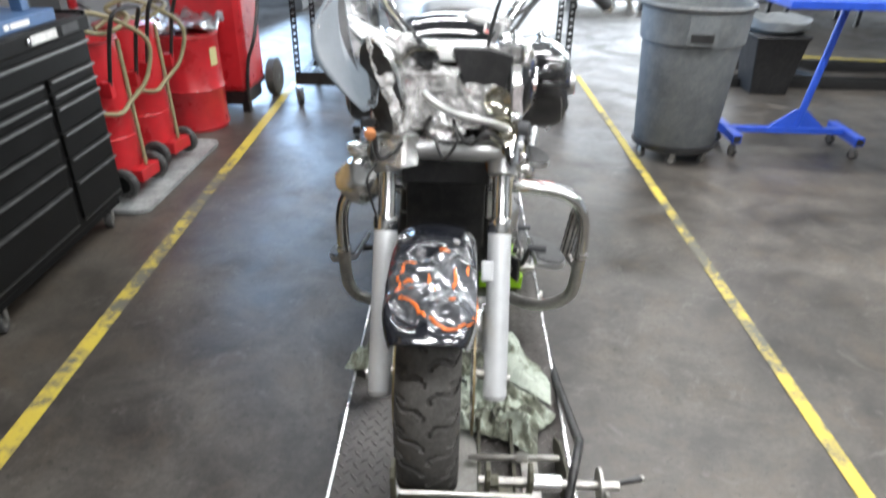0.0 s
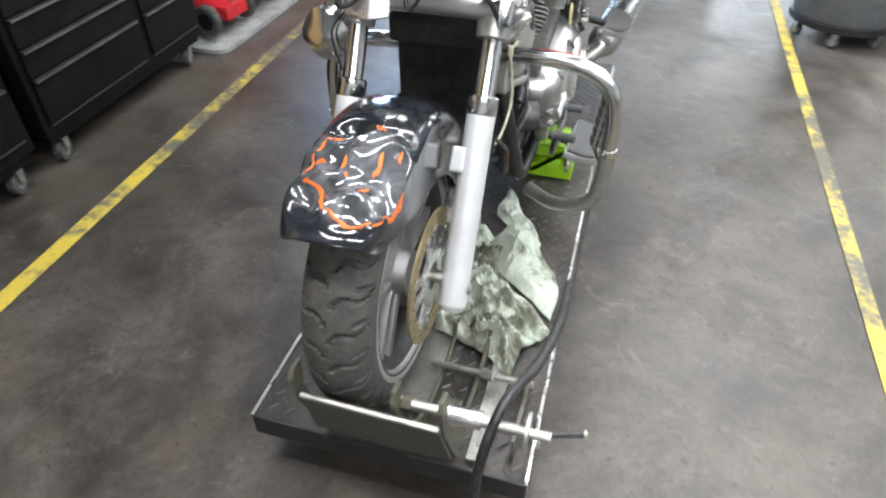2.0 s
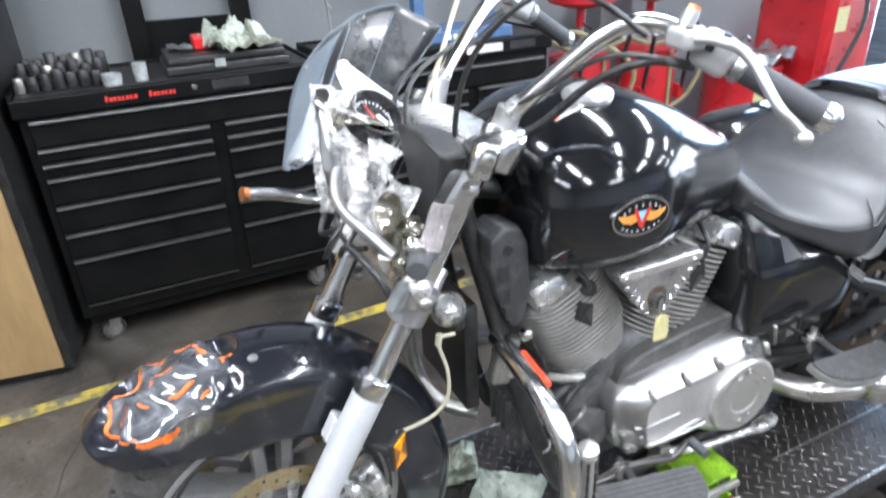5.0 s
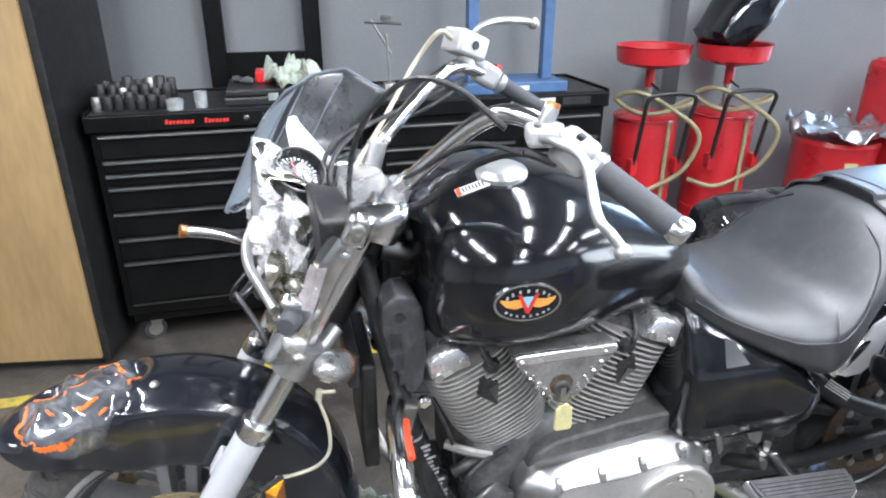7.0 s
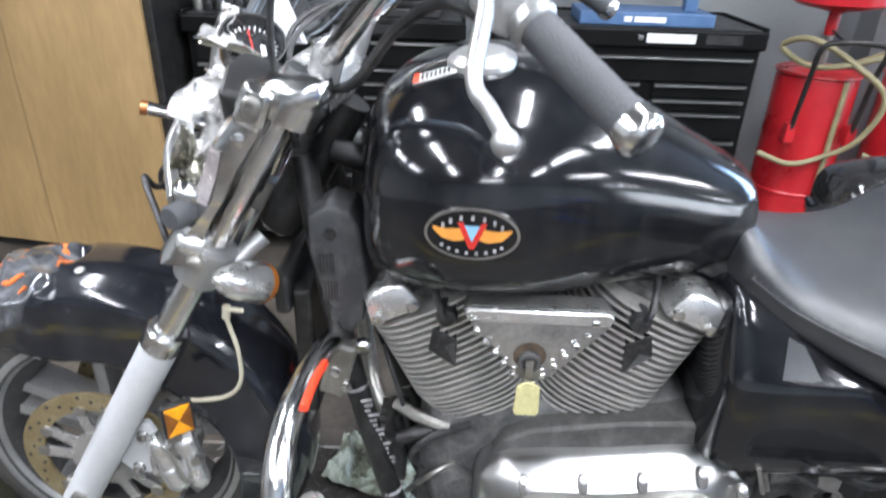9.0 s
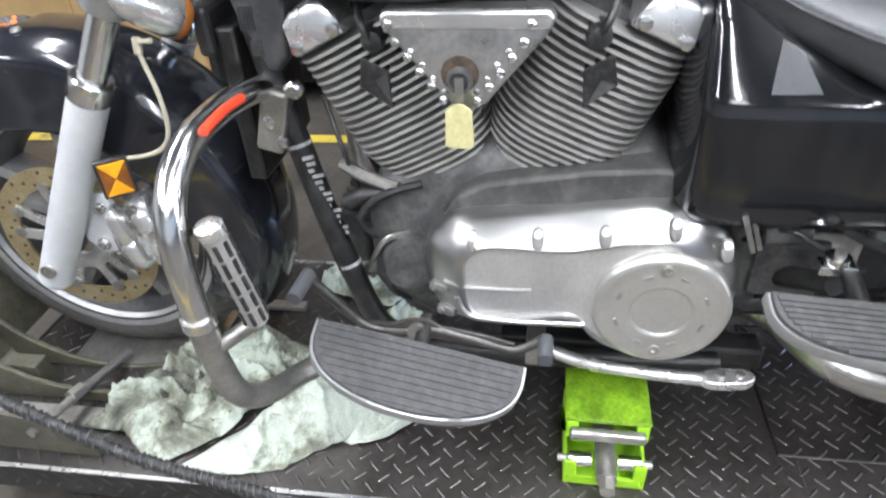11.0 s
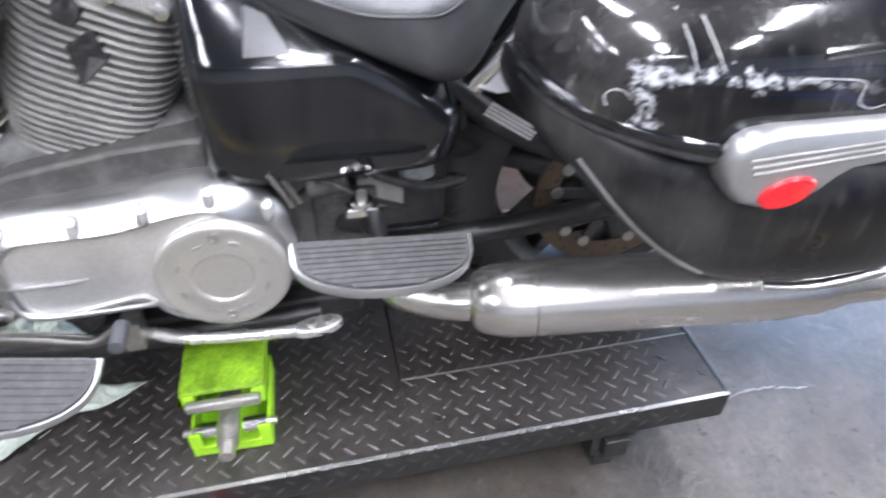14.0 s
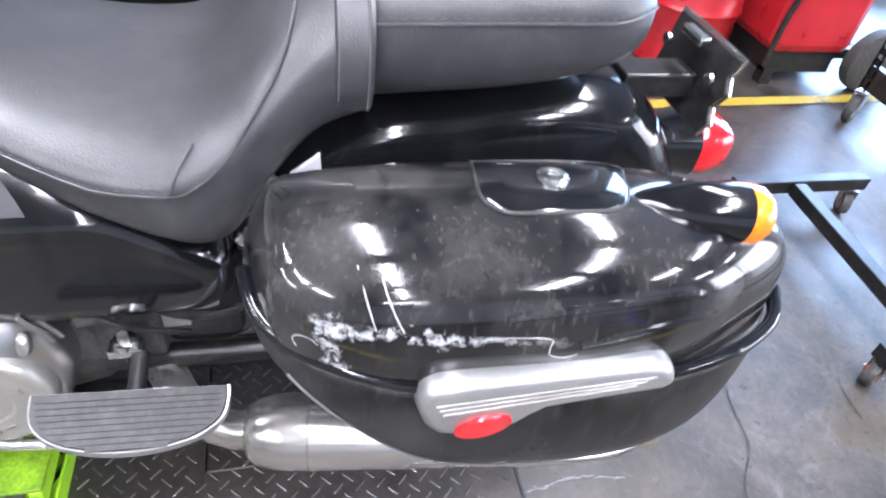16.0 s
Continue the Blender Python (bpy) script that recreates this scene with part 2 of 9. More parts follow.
def floor_material():
    """Dark, oil-stained shop concrete, smoother where it is worn."""
    m, nt, b = nodes_of("stained_concrete")
    tc = nt.nodes.new("ShaderNodeTexCoord")
    o = tc.outputs["Object"]
    big = add(nt, "ShaderNodeTexNoise", Scale=0.8, Detail=6.0, Roughness=0.6)
    mid = add(nt, "ShaderNodeTexNoise", Scale=3.6, Detail=12.0, Roughness=0.70, Distortion=0.5)
    fine = add(nt, "ShaderNodeTexNoise", Scale=55.0, Detail=6.0, Roughness=0.7)
    oil = add(nt, "ShaderNodeTexNoise", Scale=2.3, Detail=6.0, Roughness=0.65, Distortion=0.6)
    for n in (big, mid, fine, oil):
        nt.links.new(o, n.inputs["Vector"])
    col = ramp(nt, big.outputs[0], [(0.3, (0.034, 0.031, 0.028)), (0.7, (0.078, 0.071, 0.064))])
    col = mixed(nt, 1.0, col, ramp(nt, mid.outputs[0], [(0.34, (0.50, 0.48, 0.46)), (0.50, (0.94, 0.93, 0.91)), (0.64, (1.36, 1.34, 1.30))]), "MULTIPLY")
    stain = add(nt, "ShaderNodeTexNoise", Scale=1.7, Detail=9.0, Roughness=0.72, Distortion=1.4)
    nt.links.new(o, stain.inputs["Vector"])
    col = mixed(nt, 1.0, col, ramp(nt, stain.outputs[0], [(0.34, (0.62, 0.60, 0.57)), (0.50, (1.05, 1.03, 1.0)), (0.66, (1.42, 1.40, 1.35))]), "MULTIPLY")
    col = mixed(nt, 1.0, col, ramp(nt, fine.outputs[0], [(0.34, (0.80, 0.79, 0.78)), (0.64, (1.12, 1.12, 1.12))]), "MULTIPLY")
    col = mixed(nt, ramp(nt, oil.outputs[0], [(0.62, (0, 0, 0)), (0.74, (0.45, 0.45, 0.45))]), col, (0.035, 0.03, 0.026))
    rust = add(nt, "ShaderNodeTexNoise", Scale=3.4, Detail=8.0, Roughness=0.72, Distortion=0.4)
    nt.links.new(o, rust.inputs["Vector"])
    col = mixed(nt, ramp(nt, rust.outputs[0], [(0.50, (0, 0, 0)), (0.66, (0.65,) * 3)]), col, (0.082, 0.064, 0.047))
    grit = add(nt, "ShaderNodeTexNoise", Scale=34.0, Detail=4.0, Roughness=0.7)
    nt.links.new(o, grit.inputs["Vector"])
    col = mixed(nt, ramp(nt, grit.outputs[0], [(0.60, (0, 0, 0)), (0.66, (0.85,) * 3)]), col, (0.026, 0.022, 0.019))
    scuff = add(nt, "ShaderNodeTexNoise", Scale=7.0, Detail=10.0, Roughness=0.78, Distortion=1.2)
    nt.links.new(o, scuff.inputs["Vector"])
    col = mixed(nt, ramp(nt, scuff.outputs[0], [(0.56, (0, 0, 0)), (0.66, (0.55,) * 3)]), col, (0.13, 0.12, 0.108))
    sp = add(nt, "ShaderNodeTexVoronoi", Scale=2.6)
    nt.links.new(o, sp.inputs["Vector"])
    col = mixed(nt, ramp(nt, sp.outputs["Distance"], [(0.022, (0.85, 0.85, 0.85)), (0.045, (0, 0, 0))]), col, (0.04, 0.035, 0.03))
    nt.links.new(col, b.inputs["Base Color"])
    nt.links.new(ramp(nt, stain.outputs[0], [(0.34, (0.30,) * 3), (0.52, (0.46,) * 3), (0.68, (0.62,) * 3)]), b.inputs["Roughness"])
    bp = add(nt, "ShaderNodeBump", Strength=0.12, Distance=0.004)
    nt.links.new(fine.outputs[0], bp.inputs["Height"])
    nt.links.new(bp.outputs[0], b.inputs["Normal"])
    return m


def line_paint():
    """Yellow floor paint with scuffs through which the concrete shows."""
    m, nt, b = nodes_of("worn_yellow_paint")
    tc = nt.nodes.new("ShaderNodeTexCoord")
    n1 = add(nt, "ShaderNodeTexNoise", Scale=9.0, Detail=9.0, Roughness=0.75)
    n2 = add(nt, "ShaderNodeTexNoise", Scale=1.1, Detail=3.0)
    nt.links.new(tc.outputs["Object"], n1.inputs["Vector"])
    nt.links.new(tc.outputs["Object"], n2.inputs["Vector"])
    worn = mixed(nt, 0.45, n1.outputs[0], n2.outputs[0])
    fac = ramp(nt, worn, [(0.475, (0, 0, 0)), (0.56, (1, 1, 1))])
    col = mixed(nt, fac, (0.50, 0.385, 0.05), (0.10, 0.095, 0.075))
    nt.links.new(mixed(nt, 1.0, col, ramp(nt, n1.outputs[0], [(0.2, (0.75,) * 3), (0.6, (1.05,) * 3)]), "MULTIPLY"), b.inputs["Base Color"])
    b.inputs["Roughness"].default_value = 0.6
    return m


def rag_material(name, dirt):
    m, nt, b = nodes_of(name)
    tc = nt.nodes.new("ShaderNodeTexCoord")
    n1 = add(nt, "ShaderNodeTexNoise", Scale=7.0, Detail=7.0, Roughness=0.65, Distortion=0.5)
    n2 = add(nt, "ShaderNodeTexNoise", Scale=260.0, Detail=2.0)
    nt.links.new(tc.outputs["Object"], n1.inputs["Vector"])
    nt.links.new(tc.outputs["Object"], n2.inputs["Vector"])
    col = ramp(nt, n1.outputs[0], [(0.28 + dirt, (0.05, 0.05, 0.042)), (0.40 + dirt, (0.20, 0.21, 0.16)), (0.48 + dirt, (0.46, 0.51, 0.43)), (0.75, (0.58, 0.63, 0.56))])
    nt.links.new(mixed(nt, 1.0, col, ramp(nt, n2.outputs[0], [(0.3, (0.8,) * 3), (0.7, (1.05,) * 3)]), "MULTIPLY"), b.inputs["Base Color"])
    b.inputs["Roughness"].default_value = 0.9
    bp = add(nt, "ShaderNodeBump", Strength=0.3, Distance=0.003)
    nt.links.new(n2.outputs[0], bp.inputs["Height"])
    nt.links.new(bp.outputs[0], b.inputs["Normal"])
    return m


def wrap_material():
    """Clear film pulled into soft folds: glossy and half see-through."""
    m, nt, b = nodes_of("crumpled_clear_film")
    tc = nt.nodes.new("ShaderNodeTexCoord")
    n1 = add(nt, "ShaderNodeTexNoise", Scale=13.0, Detail=4.0, Roughness=0.55, Distortion=1.2)
    nt.links.new(tc.outputs["Object"], n1.inputs["Vector"])
    nt.links.new(ramp(nt, n1.outputs[0], [(0.32, (0.45, 0.44, 0.44)), (0.46, (0.80, 0.80, 0.79)), (0.62, (0.82, 0.80, 0.80)), (0.68, (0.62, 0.40, 0.42))]), b.inputs["Base Color"])
    nt.links.new(ramp(nt, n1.outputs[0], [(0.30, (0.10,) * 3), (0.46, (0.40,) * 3), (0.60, (0.80,) * 3)]), b.inputs["Alpha"])
    b.inputs["Roughness"].default_value = 0.10
    b.inputs["Metallic"].default_value = 0.35
    bp = add(nt, "ShaderNodeBump", Strength=0.7, Distance=0.02)
    nt.links.new(n1.outputs[0], bp.inputs["Height"])
    nt.links.new(bp.outputs[0], b.inputs["Normal"])
    return m


def fender_material():
    """Black paint with a dusty bloom; in the crumpled patch it is stretched to a glossy grey."""
    m, nt, b = nodes_of("crashed_black_paint")
    tc = nt.nodes.new("ShaderNodeTexCoord")
    o = tc.outputs["Object"]
    warp = add(nt, "ShaderNodeTexNoise", Scale=9.0, Detail=3.0)
    nt.links.new(o, warp.inputs["Vector"])
    off = nt.nodes.new("ShaderNodeVectorMath")
    off.operation = "MULTIPLY_ADD"
    nt.links.new(warp.outputs["Color"], off.inputs[0])
    off.inputs[1].default_value = (0.06, 0.06, 0.06)
    nt.links.new(o, off.inputs[2])
    dist = nt.nodes.new("ShaderNodeVectorMath")
    dist.operation = "DISTANCE"
    nt.links.new(off.outputs[0], dist.inputs[0])
    dist.inputs[1].default_value = tuple(c + 0.03 for c in DENT)
    streak = add(nt, "ShaderNodeTexNoise", Scale=14.0, Detail=5.0, Roughness=0.6, Distortion=1.4)
    nt.links.new(o, streak.inputs["Vector"])
    inside = ramp(nt, dist.outputs["Value"], [(0.100, (1, 1, 1)), (0.112, (0, 0, 0))])
    grain = add(nt, "ShaderNodeTexNoise", Scale=25.0, Detail=8.0, Roughness=0.7)
    nt.links.new(o, grain.inputs["Vector"])
    col = mixed(nt, ramp(nt, grain.outputs[0], [(0.5, (0, 0, 0)), (0.8, (0.15,) * 3)]), (0.010, 0.011, 0.015), (0.2, 0.2, 0.2))
    col = mixed(nt, inside, col, ramp(nt, streak.outputs[0], [(0.38, (0.05, 0.052, 0.057)), (0.56, (0.12, 0.125, 0.135)), (0.70, (0.24, 0.245, 0.26))]))
    nt.links.new(col, b.inputs["Base Color"])
    nt.links.new(mixed(nt, inside, (0.17, 0.17, 0.17), (0.09, 0.09, 0.09)), b.inputs["Roughness"])
    nt.links.new(mixed(nt, inside, (0, 0, 0), (0.3, 0.3, 0.3)), b.inputs["Metallic"])
    b.inputs["Coat Weight"].default_value = 0.6
    return m


DENT = (0.003, 1.082, 0.848)
FLOOR_MAT, LINE_MAT, RAG, FILM, FENDER_MAT = floor_material(), line_paint(), rag_material("oily_rag_cloth", 0.06), wrap_material(), fender_material()
RAG_PALE = rag_material("pale_rag_cloth", -0.01)
RAG_DARK = rag_material("oil_soaked_rag", 0.15)
PLATE = surface("dark_tread_plate", (0.070, 0.063, 0.058), 0.36, 0.6, 0.35, 5, 60, 0.12, 0.14, dust=0.12)
LUG = surface("worn_tread_lug", (0.10, 0.094, 0.088), 0.38, 0.75, 0.3, 8, 60, 0.05, 0.12)


# ---- shapes ----
def part(name, bm, material, parent=None, label="", smooth=True, bevel=0.0, kind=""):
    """Link a bmesh as one mesh object under a thing or a part."""
    me = bpy.data.meshes.new(name)
    bmesh.ops.recalc_face_normals(bm, faces=bm.faces)
    for f in bm.faces:
        f.smooth = smooth
    bm.to_mesh(me)
    bm.free()
    if smooth:
        me.set_sharp_from_angle(angle=radians(38))
    me.materials.append(material)
    ob = new(name, me)
    if parent:
        ob.parent = parent
    if bevel:
        md = ob.modifiers.new("bevel", "BEVEL")
        md.width, md.segments, md.limit_method = bevel, 2, "ANGLE"
    return tagged(ob, label, kind=kind)


def thing(name, label, category, group="", kind="", at=None):
    ob = new(name)
    ob.empty_display_size = 0.05
    if at:
        ob.matrix_world = at
    return tagged(ob, label, category, group, kind)


def box(x0, x1, y0, y1, z0, z1, bm=None):
    bm = bm or bmesh.new()
    m = Matrix.Translation(((x0 + x1) / 2, (y0 + y1) / 2, (z0 + z1) / 2)) @ Matrix.Diagonal((abs(x1 - x0), abs(y1 - y0), abs(z1 - z0), 1))
    bmesh.ops.create_cube(bm, size=1, matrix=m)
    return bm


def obox(m, sx, sy, sz, bm=None):
    """A box of that size, centred on the pose m."""
    bm = bm or bmesh.new()
    bmesh.ops.create_cube(bm, size=1, matrix=m @ Matrix.Diagonal((sx, sy, sz, 1)))
    return bm


def rings(sections, bm=None, caps=True, loop=True):
    """Skin a row of rings, each with as many points."""
    bm = bm or bmesh.new()
    rows = [[bm.verts.new(p) for p in s] for s in sections]
    n = len(rows[0])
    for a, b in zip(rows, rows[1:]):
        for i in range(n if loop else n - 1):
            j = (i + 1) % n
            bm.faces.new((a[i], a[j], b[j], b[i]))
    if caps and loop:
        bm.faces.new(rows[0][::-1])
        bm.faces.new(rows[-1])
    return bm


def axes(d):
    d = Vector(d).normalized()
    u = d.orthogonal().normalized()
    return d, u, d.cross(u)


def rod(a, b, r0, r1=None, seg=16, bm=None):
    """A round bar from a to b."""
    a, b = Vector(a), Vector(b)
    d, u, v = axes(b - a)
    r1 = r0 if r1 is None else r1
    cs = [(math.cos(2 * math.pi * i / seg), math.sin(2 * math.pi * i / seg)) for i in range(seg)]
    return rings([[p + (u * c + v * s) * r for c, s in cs] for p, r in ((a, r0), (b, r1))], bm)


def lathe(profile, centre, axis, seg=32, bm=None, caps=True):
    """Turn a profile of (along, radius) round the axis through the centre."""
    d, u, v = axes(axis)
    c = Vector(centre)
    cs = [(math.cos(2 * math.pi * i / seg), math.sin(2 * math.pi * i / seg)) for i in range(seg)]
    return rings([[c + d * h + (u * x + v * y) * max(r, 1e-4) for x, y in cs] for h, r in profile], bm, caps)


def spline(points, step=8):
    """Points on a smooth line through the given ones."""
    p = [Vector(q) for q in points]
    p = [2 * p[0] - p[1], *p, 2 * p[-1] - p[-2]]
    out = []
    for a, b, c, d in zip(p, p[1:], p[2:], p[3:]):
        for i in range(step):
            t = i / step
            out.append(0.5 * ((2 * b) + (c - a) * t + (2 * a - 5 * b + 4 * c - d) * t * t + (3 * b - a - 3 * c + d) * t ** 3))
    return out + [p[-2]]


def tube(points, r, seg=12, step=8, bm=None, ends=None):
    """A bent round tube through the points; ends: radii at its start and end."""
    line = spline(points, step) if step > 1 else [Vector(q) for q in points]
    d0 = (line[1] - line[0]).normalized()
    u = d0.orthogonal().normalized()
    out = []
    for i, q in enumerate(line):
        d = (line[min(i + 1, len(line) - 1)] - line[max(i - 1, 0)]).normalized()
        u = (u - d * u.dot(d)).normalized()
        v = d.cross(u)
        rr = r if ends is None else ends[0] + (ends[1] - ends[0]) * i / (len(line) - 1)
        out.append([q + (u * math.cos(2 * math.pi * k / seg) + v * math.sin(2 * math.pi * k / seg)) * rr for k in range(seg)])
    return rings(out, bm)


def prism(points, depth, bm=None):
    """A flat shape given by its outline, made thick along depth."""
    bm = bm or bmesh.new()
    d = Vector(depth)
    return rings([[Vector(p) for p in points], [Vector(p) + d for p in points]], bm)


def egg(y, x0, x1, z0, z1, power=2.4, n=28, skew=0.0):
    """A rounded section across y."""
    cx, cz, hx, hz = (x0 + x1) / 2, (z0 + z1) / 2, (x1 - x0) / 2, (z1 - z0) / 2
    pts = []
    for i in range(n):
        a = 2 * math.pi * i / n
        c, s = math.cos(a), math.sin(a)
        px = math.copysign(abs(c) ** (2 / power), c)
        pz = math.copysign(abs(s) ** (2 / power), s)
        pts.append(Vector((cx + hx * px * (1 - skew * pz), y, cz + hz * pz)))
    return pts


def lerp_table(table, y):
    """Values between the rows of a table whose first column is y, smoothed."""
    for a, b in zip(table, table[1:]):
        if y <= b[0] or b is table[-1]:
            t = min(1, max(0, (y - a[0]) / (b[0] - a[0])))
            return [p + (q - p) * t for p, q in zip(a[1:], b[1:])]


def smooth_table(table, n):
    """n rows on smooth curves through the table's rows."""
    pts = [np.array(r, float) for r in table]
    pts = [2 * pts[0] - pts[1], *pts, 2 * pts[-1] - pts[-2]]
    out = []
    total = len(table) - 1
    for k in range(n):
        f = k / (n - 1) * total
        i = min(int(f), total - 1)
        t = f - i
        a, b, c, d = pts[i:i + 4]
        out.append(0.5 * (2 * b + (c - a) * t + (2 * a - 5 * b + 4 * c - d) * t * t + (3 * b - a - 3 * c + d) * t ** 3))
    return out


def rough_up(bm, amount, scale, seed=0.0):
    for v in bm.verts:
        v.co += noise.noise_vector(v.co * scale + Vector((seed, seed, seed))) * amount


def bars(parent, name, at, along, up, rows, material, label=""):
    """Flat printed bars that stand for small writing: rows of (x, y, width, height) in the plane at, along, up."""
    bm = bmesh.new()
    at, along, up = Vector(at), Vector(along).normalized(), Vector(up).normalized()
    nrm = along.cross(up)
    for x, y, w, h in rows:
        p = at + along * x + up * y
        prism([p, p + along * w, p + along * w + up * h, p + up * h], nrm * 0.0012, bm)
    return part(name, bm, material, parent, label, smooth=False)

# ---- the workshop ----
def castor(parent, x, y, r=0.05, w=0.03, fork=True, turn=0.0):
    """A swivel castor whose wheel stands on z = 0 of its thing."""
    m = pose(x, y, 0, 0, 0, turn)
    bm = lathe([(-w / 2, r * 0.82), (-w / 2, r * 0.96), (-w * 0.3, r), (w * 0.3, r), (w / 2, r * 0.96), (w / 2, r * 0.82)], (0, 0, r), (1, 0, 0), 24)
    bm.transform(m)
    wheel = part("castor_wheel", bm, GUM_RUBBER, parent)
    bm = lathe([(-w / 2 - 0.002, r * 0.25), (-w / 2 - 0.001, r * 0.62), (w / 2 + 0.001, r * 0.62), (w / 2 + 0.002, r * 0.25)], (0, 0, r), (1, 0, 0), 16)
    bm.transform(m)
    part("hub", bm, STEEL, wheel)
    if fork:
        bm = bmesh.new()
        for s in (-1, 1):
            prism([(s * (w / 2 + 0.006), -r * 0.3, r * 0.9), (s * (w / 2 + 0.006), r * 0.3, r * 0.9), (s * (w / 2 + 0.006), r * 0.75, r * 2.25), (s * (w / 2 + 0.006), -r * 0.35, r * 2.25)], (s * 0.003, 0, 0), bm)
        box(-w / 2 - 0.009, w / 2 + 0.009, -r * 0.35, r * 0.75, r * 2.2, r * 2.32, bm)
        rod((-w / 2 - 0.014, 0, r), (w / 2 + 0.014, 0, r), 0.005, seg=8, bm=bm)
        bm.transform(m)
        part("castor_fork", bm, STEEL, parent)
    return wheel


part("floor", box(-30.0, 7.2, -14.2, 26.2, -0.2, 0.0), FLOOR_MAT, smooth=False, kind="structure", label="dark grey stained concrete workshop floor")
part("wall_west_1", box(-2.6, -2.42, -4.0, 5.45, 0, 3.1), WALL, smooth=False, kind="structure", label="grey painted workshop wall")
part("wall_west_2", box(-2.6, -2.42, 10.0, 14.0, 0, 3.1), WALL, smooth=False, kind="structure", label="grey painted wall beside the roller door")
part("wall_lintel", box(-2.6, -2.42, 5.45, 10.0, 2.75, 3.1), WALL, smooth=False, kind="structure", label="grey lintel over the open roller door")
# east and south walls are out of view, added as pale bounce surfaces
part("wall_east", box(6.8, 7.0, -4.0, 14.0, 0, 3.1), WALL_BOUNCE, smooth=False, kind="structure", label="unseen off-white wall that bounces fill light")
part("wall_south", box(-2.6, 7.0, -4.2, -4.0, 0, 3.1), WALL_BOUNCE, smooth=False, kind="structure", label="unseen off-white wall that bounces fill light")
part("wall_north_1", box(-2.6, -1.5, 14.0, 14.2, 0, 3.1), WALL, smooth=False, kind="structure", label="grey painted wall beside the wide opening")
part("wall_north_2", box(5.5, 7.0, 14.0, 14.2, 0, 3.1), WALL, smooth=False, kind="structure", label="grey painted wall beside the wide opening")
part("wall_north_lintel", box(-1.5, 5.5, 14.0, 14.2, 2.75, 3.1), WALL, smooth=False, kind="structure", label="grey lintel over the wide opening")
part("ceiling", box(-2.8, 7.2, -4.2, 14.2, 3.1, 3.25), CEILING, smooth=False, kind="structure", label="dull grey workshop ceiling")
part("column_1", box(-2.42, -2.25, 3.72, 3.95, 0, 3.1), WALL, smooth=False, kind="structure", label="grey wall column")


def yellow_line(points, width, name):
    """A painted stripe on the floor."""
    bm = bmesh.new()
    a, b = Vector(points[0]), Vector(points[1])
    n = 60
    side = Vector((0, 0, 1)).cross((b - a).normalized()) * width / 2
    rows = []
    for i in range(n + 1):
        p = a.lerp(b, i / n)
        e = [0.004 * noise.noise(p * 9 + Vector((k * 7, 0, 0))) for k in (0, 1)]
        rows.append([p + side * (1 + e[0] * 20), p - side * (1 + e[1] * 20)])
    rings(rows, bm, caps=False, loop=False)
    return part(name, bm, LINE_MAT, smooth=False, kind="structure", label="worn yellow painted floor line")


yellow_line([(-1.25, -1.5, 0.004), (-1.545, 6.2, 0.004)], 0.068, "floor_line_1")
yellow_line([(1.345, -1.0, 0.004), (1.115, 6.4, 0.004)], 0.052, "floor_line_2")
yellow_line([(3.2, 7.62, 0.004), (6.6, 7.15, 0.004)], 0.08, "floor_line_3")

# saw cuts and cracks in the slab
for k, pts in enumerate(([(-1.47, 0.844, 0.002), (-1.277, 0.796, 0.002), (-1.006, 0.687, 0.002), (-0.729, 0.61, 0.002), (-0.52, 0.47, 0.002), (-0.40, 0.25, 0.002)], [(-0.048, 3.791, 0.002), (0.017, 3.783, 0.002), (0.217, 3.718, 0.002), (0.388, 3.635, 0.002), (0.48, 3.613, 0.002)], [(0.014, 4.145, 0.002), (0.152, 4.122, 0.002)])):
    bm = bmesh.new()
    line = spline(pts, 30)
    line = [p + Vector((noise.noise(p * 6), noise.noise(p * 6 + Vector((5, 5, 5))), 0)) * 0.03 for p in line]
    rings([[p + Vector((0.0028, 0.002, 0)) * (0.5 + 1.6 * abs(noise.noise(p * 23))), p - Vector((0.0028, 0.002, 0)) * (0.5 + 1.6 * abs(noise.noise(p * 19 + Vector((3, 1, 0)))))] for p in line], bm, caps=False, loop=False)
    part("floor_crack_%d" % (k + 1), bm, HOSE_BLACK, smooth=False, kind="structure", label="dark crack in the concrete floor")
bm = bmesh.new()
for k in range(46):
    q = Vector((0.212 + 0.008 * math.sin(k * 0.17) + 0.009 * noise.noise(Vector((k * 3.7, 1, 0))), 3.09 + 0.0066 * k, 0.003))
    w, n = 0.0012 + 0.0035 * abs(noise.noise(Vector((k * 1.9, 7, 2)))), 0.006 + 0.008 * abs(noise.noise(Vector((k * 2.3, 3, 5))))
    bm.faces.new([bm.verts.new(q + Vector((a * w, b * n, 0))) for a, b in ((-1, -0.6), (0.2, -1), (1, 0.5), (-0.3, 1))])
part("floor_mark_1", bm, CHALK, smooth=False, kind="structure", label="pale scratch on the floor")
# drive-on ramp of two long steel channels tied by a brace
ramp_th = thing("drive_on_ramp", "dark steel channel ramp lying on the floor", "ramp")
for y in (6.14, 6.86):
    part("channel", box(2.42, 6.6, y, y + 0.15, 0.0, 0.055), FRAME_BLACK, ramp_th, smooth=False, bevel=0.006)
    for yy in (y, y + 0.135):
        part("channel_lip", box(2.42, 6.6, yy, yy + 0.015, 0.055, 0.085), FRAME_BLACK, ramp_th, smooth=False, bevel=0.003)
